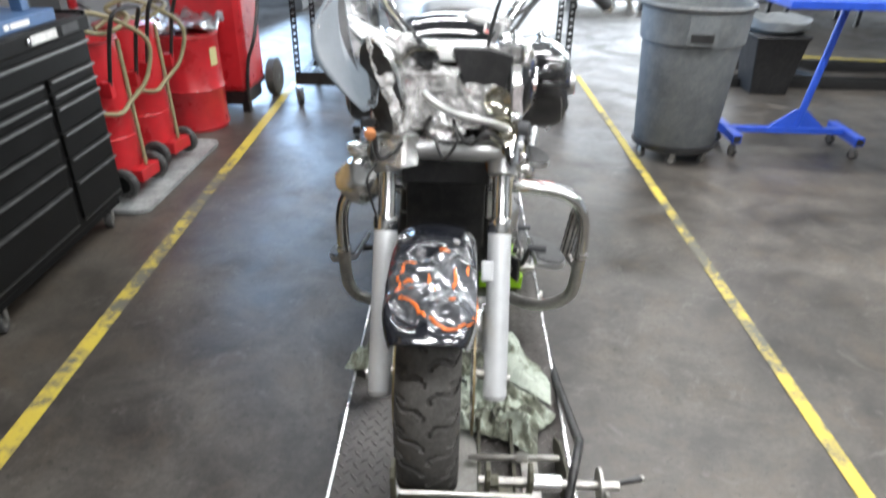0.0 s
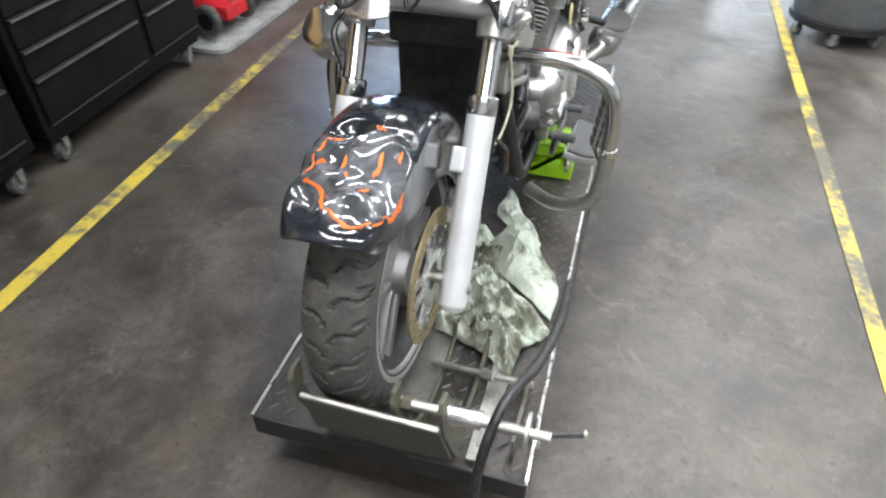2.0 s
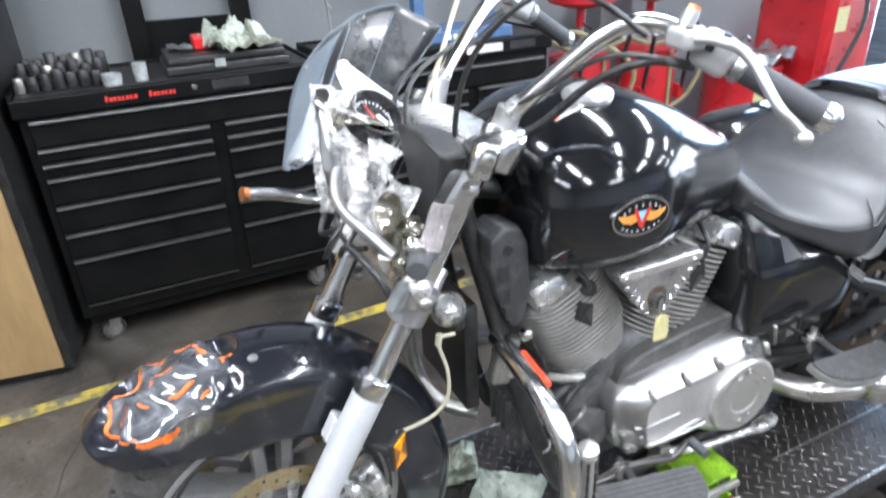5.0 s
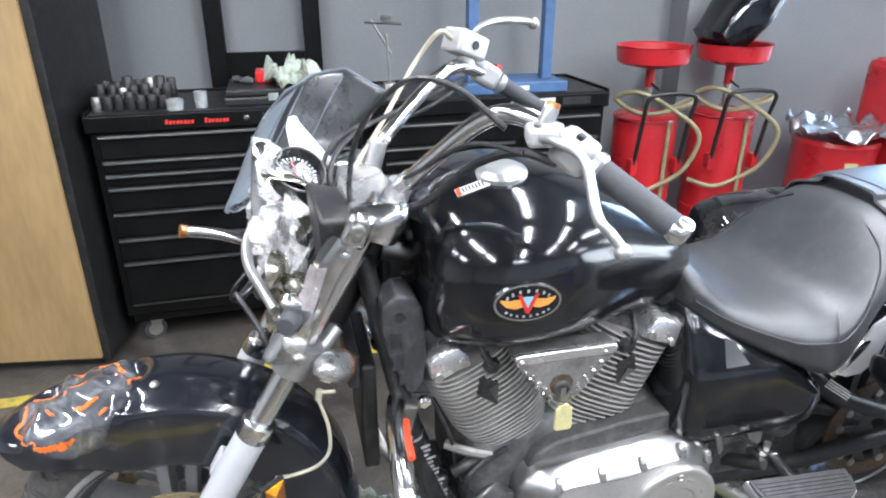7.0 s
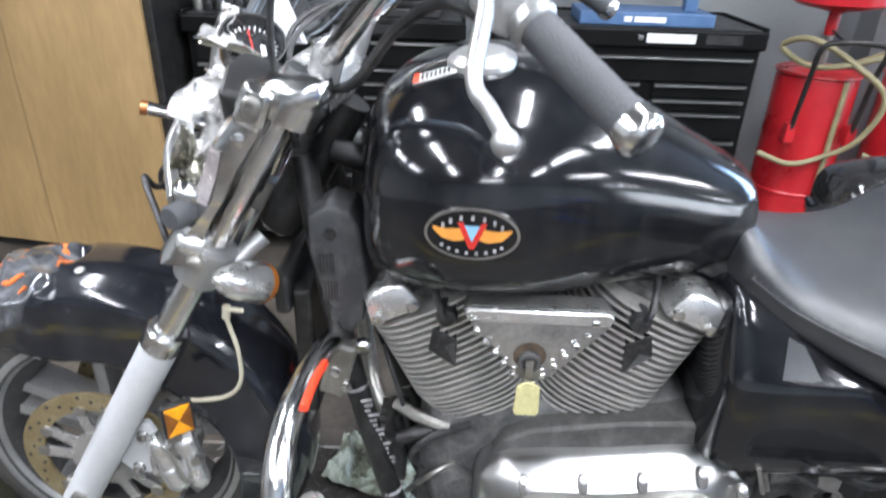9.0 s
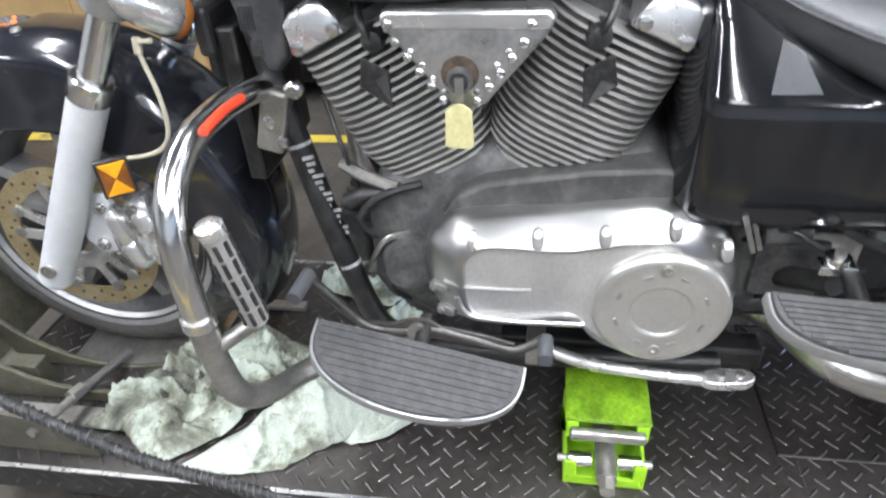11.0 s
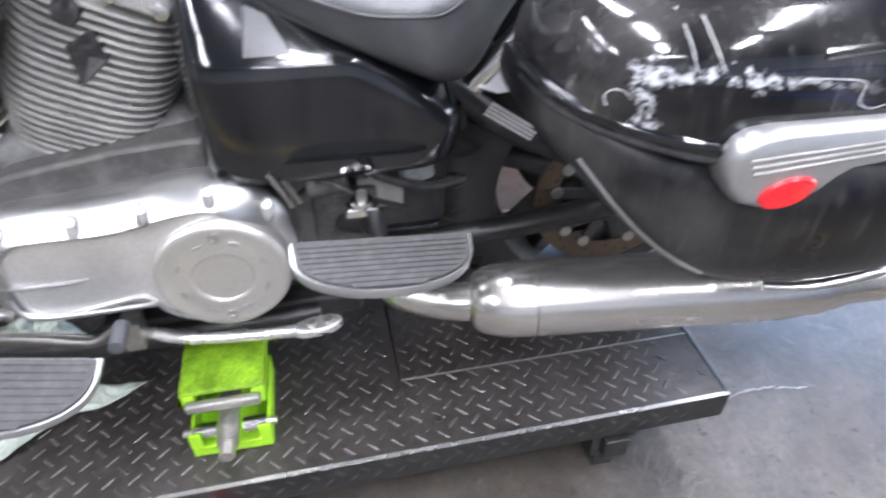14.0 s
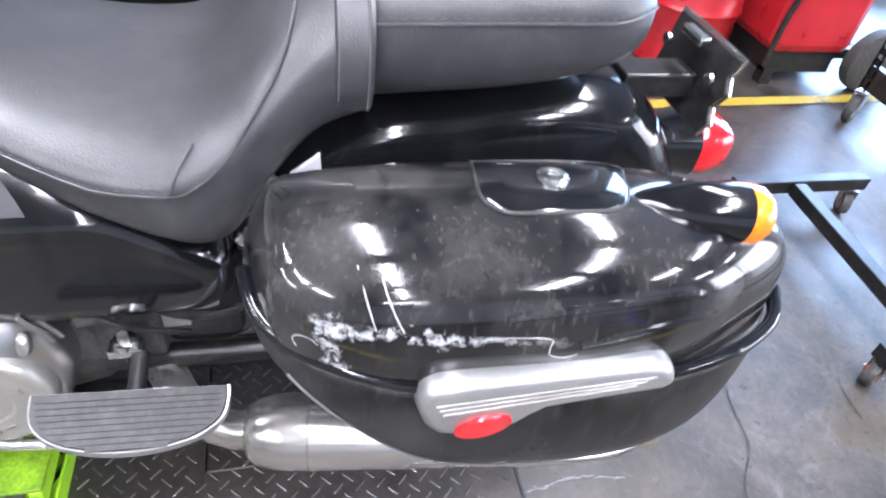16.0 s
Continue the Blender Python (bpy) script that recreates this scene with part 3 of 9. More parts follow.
part("brace", prism([(3.25, 6.87, 0.01), (3.36, 6.87, 0.01), (3.66, 6.28, 0.01), (3.55, 6.28, 0.01)], (0, 0, 0.04)), FRAME_BLACK, ramp_th, smooth=False)

# low cart and bench far down the shop
cart = thing("flat_cart", "low dark flat cart with a pale tarp far down the shop", "cart")
part("platform", box(1.55, 2.75, 10.5, 11.5, 0.16, 0.24), FRAME_BLACK, cart, smooth=False, bevel=0.01)
bm = box(1.6, 2.5, 10.6, 11.4, 0.242, 0.40)
bmesh.ops.subdivide_edges(bm, edges=bm.edges, cuts=6, use_grid_fill=True)
rough_up(bm, 0.05, 4, 2)
for v in bm.verts:
    v.co.z = max(v.co.z, 0.242)
part("tarp", bm, TRAY, cart)
for x in (1.65, 2.65):
    for y in (10.6, 11.4):
        castor(cart, x, y, 0.065, 0.04, turn=15)
bench = thing("work_bench", "dark steel work bench far down the shop", "bench")
part("bench_top", box(3.3, 6.5, 9.6, 10.3, 0.80, 0.86), FRAME_BLACK, bench, smooth=False, bevel=0.006)
part("bench_shelf", box(3.35, 6.45, 9.65, 10.25, 0.28, 0.31), FRAME_BLACK, bench, smooth=False)
for x in (3.35, 4.4, 5.4, 6.4):
    for y in (9.63, 10.22):
        part("bench_leg", box(x, x + 0.05, y, y + 0.05, 0.0, 0.80), FRAME_BLACK, bench, smooth=False)
for x, w, h in ((3.6, 0.35, 0.24), (4.6, 0.5, 0.30), (5.5, 0.4, 0.2)):
    crate = part("parts_crate", box(x, x + w, 9.8, 10.15, 0.311, 0.311 + h), PLASTIC_BLACK, smooth=False, bevel=0.01)
    tagged(crate, "black plastic parts crate on the bench shelf", "crate", "crates on the bench")

# ceiling lights
fix = thing("ceiling_light", "white fluorescent batten light on the ceiling", "light", "ceiling lights")
part("housing", box(-0.09, 0.09, -0.62, 0.62, 0.03, 0.15), PLASTIC_WHITE, fix, smooth=False, bevel=0.008)
part("end_cap", box(-0.08, 0.08, -0.64, -0.62, 0.0, 0.12), PLASTIC_WHITE, fix, smooth=False)
part("end_cap", box(-0.08, 0.08, 0.62, 0.64, 0.0, 0.12), PLASTIC_WHITE, fix, smooth=False)
for i, (tx, ty, ta) in enumerate(TUBES):
    m = pose(tx, ty, 2.95, 0, 0, ta)
    if i:
        copy_thing(fix, m)
    else:
        fix.matrix_world = m


def tool_chest(y0, y1, layout, ztop, label, sign, xf=-1.65, depth=0.47):
    """A roller tool chest facing +x: one wide drawer over two columns; layout: drawer heights from the top."""
    th = thing("tool_chest", label, "tool chest", "tool chests along the wall")
    x0 = xf - depth
    bm = box(x0, xf - 0.012, y0, y1, 0.15, 1.0)
    part("body", bm, TOOLBOX, th, smooth=False, bevel=0.006)
    bm = box(x0 - 0.005, xf + 0.012, y0 - 0.012, y1 + 0.012, 0.975, 1.045)
    part("top", bm, TOOLBOX, th, smooth=False, bevel=0.008)
    bm = bmesh.new()
    for a, b, c, d in ((x0, xf + 0.005, y0 - 0.01, y0 + 0.005), (x0, xf + 0.005, y1 - 0.005, y1 + 0.01), (x0, x0 + 0.015, y0, y1)):
        box(a, b, c, d, 1.04, 1.06, bm)
    part("top_lip", bm, TOOLBOX, th, smooth=False, bevel=0.003)
    part("top_mat", box(x0 + 0.02, xf - 0.005, y0 + 0.01, y1 - 0.01, 1.043, 1.049), PLASTIC_BLACK, th, smooth=False)
    part("plinth", box(x0 + 0.02, xf - 0.03, y0 + 0.02, y1 - 0.02, 0.11, 0.15), TOOLBOX, th, smooth=False)
    wide = y1 - y0
    for ya, yb, heights in ((y0 + 0.028, y1 - 0.028, (0.105,)), (y0 + 0.028, y0 + 0.588 * wide, layout), (y0 + 0.634 * wide, y1 - 0.028, layout)):
        z = ztop if len(heights) == 1 else ztop - 0.105
        for h in heights:
            d = part("drawer", box(xf - 0.02, xf, ya + 0.003, yb - 0.003, z - h + 0.006, z), TOOLBOX, th, smooth=False, bevel=0.003)
            bm = prism([(xf + 0.001, ya + 0.005, z - 0.001), (xf + 0.015, ya + 0.005, z - 0.003), (xf + 0.017, ya + 0.005, z - 0.012), (xf + 0.013, ya + 0.005, z - 0.015), (xf + 0.010, ya + 0.005, z - 0.007), (xf + 0.001, ya + 0.005, z - 0.010)], (0, yb - ya - 0.01, 0))
            part("pull", bm, PULL, d, "aluminium drawer pull", smooth=False)
            z -= h
        if len(heights) > 1:
            part("bottom_trim", box(xf - 0.004, xf + 0.004, ya + 0.005, yb - 0.005, z - 0.006, z), PULL, th, smooth=False)
    # castors
    for cx in (x0 + 0.07, xf - 0.07):
        for cy in (y0 + 0.09, y1 - 0.09):
            castor(th, cx, cy, 0.05, 0.032, turn=20)
    for s in sign:
        if s[0] == "bars":
            n = max(3, int((s[2] - s[1]) / 0.014))
            bars(th, "maker_mark", (xf + 0.0125, s[1], 1.0), (0, 1, 0), (0, 0.12, 1), [(0.014 * k, 0.0, 0.009 + 0.002 * (k % 2), 0.020 if k == 0 else 0.014) for k in range(n)], s[3])
        if s[0] == "plate":
            part("label_plate", box(xf + 0.013, xf + 0.0145, s[1], s[2], 0.995, 1.03), s[3], th, smooth=False)
    th.matrix_world = pose(xf, 0.75, 0, 0, 0, 1.6) @ pose(-xf, -0.75, 0)
    lock = lathe([(0, 0.011), (0.006, 0.011), (0.007, 0.008)], (xf + 0.012, y0 + 0.56 * (y1 - y0), 1.012), (1, 0, 0), 16)
    part("lock", lock, CHROME, th)
    return th


tool_chest(0.75, 1.83, (0.057, 0.055, 0.110, 0.115, 0.110, 0.205), 0.968, "black steel roller tool chest with aluminium drawer pulls", [("plate", 0.86, 0.98, TOOLBOX), ("bars", 1.04, 1.16, RED_PRINT), ("bars", 1.19, 1.29, RED_PRINT), ("plate", 1.42, 1.56, PLASTIC_BLACK)])
tool_chest(1.90, 3.0, (0.062, 0.055, 0.115, 0.115, 0.110, 0.185), 0.945, "black steel roller tool chest with drawers closed", [("plate", 2.54, 2.73, STICKER), ("plate", 2.77, 2.91, PLASTIC_BLACK)])

# impact sockets standing on the chest
sock_rng = random.Random(4)
for i in range(21):
    y = 0.78 + 0.042 * (i % 7) + 0.012 * (i // 7)
    x = -1.74 - 0.055 * (i // 7)
    r, h = 0.019 + 0.004 * sock_rng.random(), 0.050 + 0.025 * sock_rng.random() + 0.022 * (i // 7)
    bm = lathe([(0, r * 0.9), (0.004, r), (h * 0.55, r), (h * 0.58, r * 0.88), (h - 0.003, r * 0.88), (h, r * 0.8), (h, r * 0.55), (h * 0.6, r * 0.5)], (x, y, 1.049), (0, 0, 1), 16)
    tagged(part("impact_socket", bm, HOSE_BLACK if i % 9 else STEEL), "black steel impact socket standing on the chest", "socket", "sockets on the chest")
for x, y, r, h in ((-1.70, 1.08, 0.032, 0.04), (-1.72, 1.18, 0.024, 0.065)):
    bm = lathe([(0, r), (h * 0.4, r), (h * 0.42, r * 1.08), (h, r * 1.08), (h, r * 0.9), (h * 0.7, r * 0.85)], (x, y, 1.049), (0, 0, 1), 20)
    tagged(part("grease_tin", bm, TRAY), "small dull metal tin on the chest", "tin")
case = thing("tool_case", "flat black plastic tool case on the chest", "case")
part("case_base", box(-2.04, -1.70, 1.27, 1.74, 1.050, 1.085), PLASTIC_BLACK, case, smooth=False, bevel=0.008)
part("case_lid", box(-2.03, -1.71, 1.28, 1.73, 1.087, 1.115), PLASTIC_BLACK, case, smooth=False, bevel=0.008)
part("clasp", box(-1.70, -1.692, 1.45, 1.49, 1.07, 1.10), TRAY, case, smooth=False)


def rag(name, cx, cy, z, sx, sy, turn, height, seed, label, base=None):
    """A crumpled cloth: a folded sheet with thickness, resting on z."""
    n = 26
    bm = bmesh.new()
    grid = []
    for i in range(n):
        row = []
        for j in range(n):
            u, v = i / (n - 1) - 0.5, j / (n - 1) - 0.5
            p = Vector((u * sx, v * sy, 0))
            q = Vector((u * 3.1 + seed, v * 3.1, seed * 0.7))
            fold = abs(noise.noise(q * 1.3)) * 1.3 + 0.5 * abs(noise.noise(q * 3.3))
            edge = 1 - max(abs(u), abs(v)) * 2
            p.z = 0.004 + height * fold * (0.35 + 0.65 * min(1, edge * 3))
            p.x += 0.16 * sx * noise.noise(q * 1.1 + Vector((9, 0, 0)))
            p.y += 0.16 * sy * noise.noise(q * 1.1 + Vector((0, 9, 0)))
            row.append(bm.verts.new(p))
        grid.append(row)
    for i in range(n - 1):
        for j in range(n - 1):
            bm.faces.new((grid[i][j], grid[i + 1][j], grid[i + 1][j + 1], grid[i][j + 1]))
    bm.transform(pose(cx, cy, z, 0, 0, turn))
    ob = tagged(part(name, bm, RAG), label, "rag", "shop rags")
    md = ob.modifiers.new("thickness", "SOLIDIFY")
    md.thickness, md.offset = 0.0025, 1
    return ob


rag("shop_rag", -1.82, 1.57, 1.116, 0.30, 0.24, 20, 0.13, 3.1, "pale green crumpled shop rag on the tool case")

pack = thing("battery_pack", "red and black battery charger on the tool case", "charger")
part("pack_body", box(-1.98, -1.86, 1.40, 1.47, 1.1155, 1.165), RED_HANDLE, pack, smooth=False, bevel=0.008)
part("pack_foot", box(-1.975, -1.865, 1.472, 1.49, 1.1155, 1.15), PLASTIC_BLACK, pack, smooth=False, bevel=0.004)
bm = rings([[Vector((-1.92 + 0.03 * math.cos(a) + 0.02 * k, 1.30 + 0.022 * k, 1.128 + 0.012 * math.sin(a) + 0.004 * (k % 2))) for a in [2 * math.pi * e / 10 for e in range(10)]] for k in range(5)])
rough_up(bm, 0.008, 30, 5)
tagged(part("foil_wrapper", bm, TAIL_STEEL), "crumpled silver foil wrapper on the tool case", "wrapper")

# bolt press frame on the second chest
press = thing("bench_press", "dull blue steel bench press frame on the chest", "press")
part("base_beam", box(-1.98, -1.72, 2.28, 2.80, 1.050, 1.10), BLUE_DARK, press, smooth=False, bevel=0.006)
for y in (2.36, 2.72):
    part("upright", box(-1.84, -1.79, y - 0.025, y + 0.025, 1.1, 1.75), BLUE_DARK, press, smooth=False, bevel=0.004)
part("cross_beam", box(-1.86, -1.77, 2.28, 2.79, 1.72, 1.80), BLUE_DARK, press, smooth=False, bevel=0.005)
part("press_screw", rod((-1.815, 2.54, 1.45), (-1.815, 2.54, 1.86), 0.018), STEEL, press)
bars(press, "maker_mark", (-1.7195, 2.45, 1.065), (0, 1, 0), (0, 0, 1), [(0.0, 0, 0.03, 0.02), (0.04, 0, 0.12, 0.02)], WHITE_BAR)

# black steel back frame on the wall above the first chest
rack = thing("wall_frame", "black steel panel frame standing behind the chest", "frame")
for y in (1.215, 1.68):
    part("post", box(-2.40, -2.33, y - 0.042, y + 0.042, 0.0, 2.3), TOOLBOX, rack, smooth=False, bevel=0.003)
part("lower_panel", box(-2.385, -2.35, 1.257, 1.638, 0.85, 1.19), TOOLBOX, rack, smooth=False)
part("upper_bar", box(-2.385, -2.35, 1.257, 1.638, 2.2, 2.28), TOOLBOX, rack, smooth=False)

# valve spring tool on the wall
gauge = thing("dial_stand", "thin steel dial gauge stand behind the chest", "gauge stand")
part("stand_base", box(-2.02, -1.96, 1.98, 2.04, 1.049, 1.075), STEEL, gauge, smooth=False, bevel=0.004)
part("stand_rod", rod((-1.99, 2.01, 1.07), (-2.0, 2.0, 1.30), 0.005, seg=8), STEEL, gauge)
part("stand_arm", rod((-2.0, 2.02, 1.21), (-2.0, 1.93, 1.36), 0.005, seg=8), STEEL, gauge)
part("dial", lathe([(0, 0.026), (0.014, 0.026), (0.015, 0.02)], (-2.0, 2.0, 1.36), (0.2, 0, 1), 20), STEEL, gauge)
part("stand_clamp", rod((-2.0, 1.90, 1.35), (-2.0, 2.07, 1.34), 0.006, seg=8), FRAME_BLACK, gauge)

# plywood door leaning beyond the chest
ply = thing("plywood_cupboard", "tall varnished plywood cupboard with a black edge", "cupboard")
m = pose(-1.50, 0.658, 0.0, 0, 0, -8)
for y0, y1 in ((-0.60, -0.001), (-1.25, -0.604)):
    bm = box(-0.018, 0.0, y0, y1, 0.05, 2.2)
    bm.transform(m)
    part("door_sheet", bm, PLYWOOD, ply, smooth=False, bevel=0.002)
bm = box(-0.62, -0.019, -1.25, 0.03, 0.03, 2.2)
bm.transform(m)
part("carcass", bm, FRAME_BLACK, ply, smooth=False, bevel=0.004)
bm = box(-0.55, -0.04, -1.2, -0.02, 0.0, 0.03)
bm.transform(m)
part("plinth", bm, FRAME_BLACK, ply, smooth=False)


def oil_drain(cx, cy, turn, label, funnel_z, spill=False):
    """A red waste-oil drainer: tank on wheels, black push handle, telescopic funnel and hose."""
    th = thing("oil_drainer", label, "oil drainer", "waste oil drainers")
    m = pose(cx, cy, 0.03, 0, 0, turn)

    def put(name, bm, mat, parent=th, **kw):
        bm.transform(m)
        return part(name, bm, mat, parent, **kw)
    r = 0.165
    tank = put("tank", lathe([(0.05, r * 0.9), (0.06, r), (0.30, r), (0.305, r + 0.004), (0.315, r + 0.004), (0.32, r), (0.80, r), (0.83, r * 0.96), (0.845, r * 0.8), (0.85, 0.03)], (0, 0, 0), (0, 0, 1), 40), RED_PAINT)
    put("tank_rim", lathe([(0.82, r), (0.826, r + 0.008), (0.834, r + 0.006), (0.84, r * 0.95)], (0, 0, 0), (0, 0, 1), 40), RED_PAINT)
    put("funnel_pipe", rod((0, 0, 0.84), (0, 0, funnel_z - 0.12), 0.017), STEEL)
    put("funnel_valve", rod((0, 0, funnel_z - 0.16), (0, 0, funnel_z - 0.06), 0.024), RED_PAINT)
    put("valve_lever", rod((0.02, 0, funnel_z - 0.14), (0.07, 0.03, funnel_z - 0.17), 0.006, seg=8), FRAME_BLACK)
    put("funnel", lathe([(funnel_z - 0.07, 0.03), (funnel_z - 0.045, 0.15), (funnel_z - 0.03, 0.178), (funnel_z + 0.045, 0.186), (funnel_z + 0.05, 0.192), (funnel_z + 0.045, 0.18), (funnel_z - 0.02, 0.17), (funnel_z - 0.04, 0.03)], (0, 0, 0), (0, 0, 1), 40), RED_PAINT)
    put("push_handle", tube([(0.19, -0.12, 0.62), (0.24, -0.12, 0.85), (0.28, -0.12, 0.965), (0.285, -0.06, 0.99), (0.285, 0.06, 0.99), (0.28, 0.12, 0.965), (0.24, 0.12, 0.85), (0.19, 0.12, 0.62)], 0.011, 10, 6), FRAME_BLACK)
    for y in (-0.12, 0.12):
        put("handle_socket", box(0.14, 0.20, y - 0.018, y + 0.018, 0.56, 0.64), RED_PAINT, smooth=False, bevel=0.004)
    put("hose", tube([(0.02, 0.1, 0.86), (0.1, 0.2, 0.93), (0.22, 0.1, 0.92), (0.2, -0.1, 0.88), (0.05, -0.19, 0.93), (0.15, -0.12, 0.98), (0.24, 0.04, 0.9), (0.27, 0.17, 0.78), (0.24, 0.13, 0.6), (0.19, 0.02, 0.5), (0.2, -0.1, 0.47), (0.16, -0.22, 0.5)], 0.012, 10, 7), HOSE_TAN)
    put("dip_pipe", rod((0.185, 0.05, 0.12), (0.16, 0.06, 0.82), 0.011), HOSE_TAN)
    put("foot_bracket", box(0.12, 0.22, -0.06, 0.12, 0.06, 0.13), RED_PAINT, smooth=False, bevel=0.004)
    for y in (-0.15, 0.15):
        wheel = put("wheel", lathe([(-0.022, 0.05), (-0.022, 0.075), (-0.012, 0.085), (0.012, 0.085), (0.022, 0.075), (0.022, 0.05)], (0.16, y, 0.085), (0, 1, 0), 24), GUM_RUBBER)
        put("hub", lathe([(-0.024, 0.015), (-0.023, 0.048), (0.023, 0.048), (0.024, 0.015)], (0.16, y, 0.085), (0, 1, 0), 16), TOOLBOX, wheel)
    put("axle", rod((0.16, -0.17, 0.085), (0.16, 0.17, 0.085), 0.009, seg=10), STEEL)
    return th


oil_drain(-1.97, 3.37, -6, "red waste-oil drainer with funnel and tan hose", 1.14)
oil_drain(-1.97, 3.84, -10, "red waste-oil drainer carrying an old oil pan", 1.14)
# drip tray under both
bm = bmesh.new()
outline = []
for sx, sy, a0 in ((-1.72, 4.15, 0), (-2.2, 4.15, 90), (-2.2, 3.12, 180), (-1.72, 3.12, 270)):
    for k in range(6):
        a = radians(a0 + 18 * k)
        outline.append(Vector((sx + 0.07 * math.cos(a), sy + 0.07 * math.sin(a), 0.005)))
mid = Vector((-1.96, 3.63, 0))
rings([[p for p in outline], [p + Vector((0, 0, 0.022)) for p in outline], [(p - mid) * 0.985 + mid + Vector((0, 0, 0.022)) for p in outline], [(p - mid) * 0.965 + mid + Vector((0, 0, 0.006)) for p in outline]], bm)
tagged(part("drip_tray", bm, TRAY), "grey drip tray under the oil drainers", "tray")

# black oil pan lying in the second funnel
bm = rings([egg(y, -1.90 - w, -1.90 + w, z0, z1, 4.0, 24) for y, w, z0, z1 in ((-0.19, 0.08, 0.02, 0.10), (-0.17, 0.12, 0.0, 0.13), (0.0, 0.14, -0.01, 0.15), (0.17, 0.12, 0.0, 0.13), (0.19, 0.08, 0.02, 0.10))])
bmesh.ops.subdivide_edges(bm, edges=bm.edges, cuts=3, use_grid_fill=True)
bm.transform(Matrix.Translation((-1.99, 3.88, 1.36)) @ Matrix.Rotation(radians(48), 4, "X") @ Matrix.Diagonal((1.15, 1.15, 1.45, 1)) @ Matrix.Translation((1.90, 0, -0.05)))
rough_up(bm, 0.02, 7, 4)
tagged(part("oil_pan", bm, PAINT_BLACK), "glossy black oil pan standing in the funnel", "oil pan")

# red drum with a loose metal lid
drum = thing("steel_drum", "red steel drum with a dented metal lid", "drum")
part("drum_body", lathe([(0.0, 0.225), (0.02, 0.232), (0.04, 0.225), (0.28, 0.225), (0.295, 0.235), (0.31, 0.225), (0.64, 0.225), (0.66, 0.232), (0.68, 0.22)], (-1.96, 4.62, 0), (0, 0, 1), 44), RED_PAINT, drum)
bm = bmesh.new()
lid_rows = []
for i in range(19):
    row = []
    for j in range(72):
        a, u = 2 * math.pi * j / 72, i / 18
        q = Vector((math.cos(a), math.sin(a), 0)) * 0.285 * u
        w = Vector((q.x * 9, q.y * 9, 1.7))
        up = 0.10 * u * abs(noise.noise(w)) + 0.05 * u * abs(noise.noise(w * 2.1)) + 0.03 * math.sin(a * 5 + 3 * noise.noise(w)) * u * u
        row.append(Vector((-1.96 + q.x, 4.62 + q.y, 0.705 + up)))
    lid_rows.append(row)
rings(lid_rows, bm, caps=False)
bmesh.ops.remove_doubles(bm, verts=bm.verts, dist=0.0005)
lid_ob = part("drum_lid", bm, TAIL_STEEL, drum, "crumpled bright sheet metal lid")
md = lid_ob.modifiers.new("thickness", "SOLIDIFY")
md.thickness = 0.002
part("drum_label", obox(pose(-1.744, 4.55, 0.52, 0, 0, -18), 0.003, 0.07, 0.12), TAG, drum, smooth=False)
# red wheeled tank behind it
tank = thing("wheeled_tank", "red wheeled steel service tank with rubber tyres", "tank")
part("tank_body", box(-2.25, -1.72, 5.05, 5.5, 0.16, 1.1), RED_PAINT, tank, smooth=False, bevel=0.05)
part("tank_skirt", box(-2.2, -1.75, 5.08, 5.45, 0.06, 0.17), FRAME_BLACK, tank, smooth=False)
for x in (-2.2, -1.68):
    w = part("wheel", lathe([(-0.04, 0.08), (-0.045, 0.13), (-0.03, 0.155), (0.03, 0.155), (0.045, 0.13), (0.04, 0.08)], (x, 5.62, 0.155), (1, 0, 0), 32), RUBBER, tank)
    part("hub", lathe([(-0.042, 0.02), (-0.03, 0.08), (0.03, 0.08), (0.042, 0.02)], (x, 5.62, 0.155), (1, 0, 0), 20), FRAME_BLACK, w)
part("axle", rod((-2.2, 5.62, 0.155), (-1.66, 5.62, 0.155), 0.013, seg=10), FRAME_BLACK, tank)
part("axle_arm", box(-1.80, -1.76, 5.4, 5.64, 0.13, 0.18), FRAME_BLACK, tank, smooth=False)
part("front_leg", box(-1.8, -1.74, 5.08, 5.14, 0.0, 0.08), FRAME_BLACK, tank, smooth=False)
part("tank_label", box(-1.72, -1.717, 5.1, 5.2, 0.86, 1.0), TAG, tank, smooth=False)
part("tank_hose", tube([(-1.70, 5.3, 1.1), (-1.62, 5.2, 0.9), (-1.63, 5.05, 0.6), (-1.70, 5.04, 0.4), (-1.74, 5.06, 0.1)], 0.014, 8, 8), HOSE_BLACK, tank)
tank.matrix_world = pose(0.08, -0.14, 0)

# perforated steel shelving on castors
shelf = thing("steel_shelving", "black perforated steel shelving unit on castors", "shelving")
for x in (-1.34, 0.80):
    for y in (5.18, 5.83):
        bm = bmesh.new()
        z = 0.16
        while z < 2.2:
            box(x, x + 0.012, y, y + 0.003, z, z + 0.05, bm)
            box(x + 0.034, x + 0.046, y, y + 0.003, z, z + 0.05, bm)
            box(x, x + 0.046, y, y + 0.003, z + 0.018, z + 0.05, bm)
            box(x, x + 0.003, y, y + 0.012, z, z + 0.05, bm)
            box(x, x + 0.003, y, y + 0.046, z + 0.018, z + 0.05, bm)
            z += 0.05
        part("post", bm, FRAME_BLACK, shelf, smooth=False)
        castor(shelf, x + 0.02, y + 0.02, 0.065, 0.035, turn=30)
for y in (5.185, 5.84):
    part("base_beam", box(-1.34, 0.846, y, y + 0.045, 0.165, 0.27), FRAME_BLACK, shelf, smooth=False, bevel=0.004)
bm = bmesh.new()
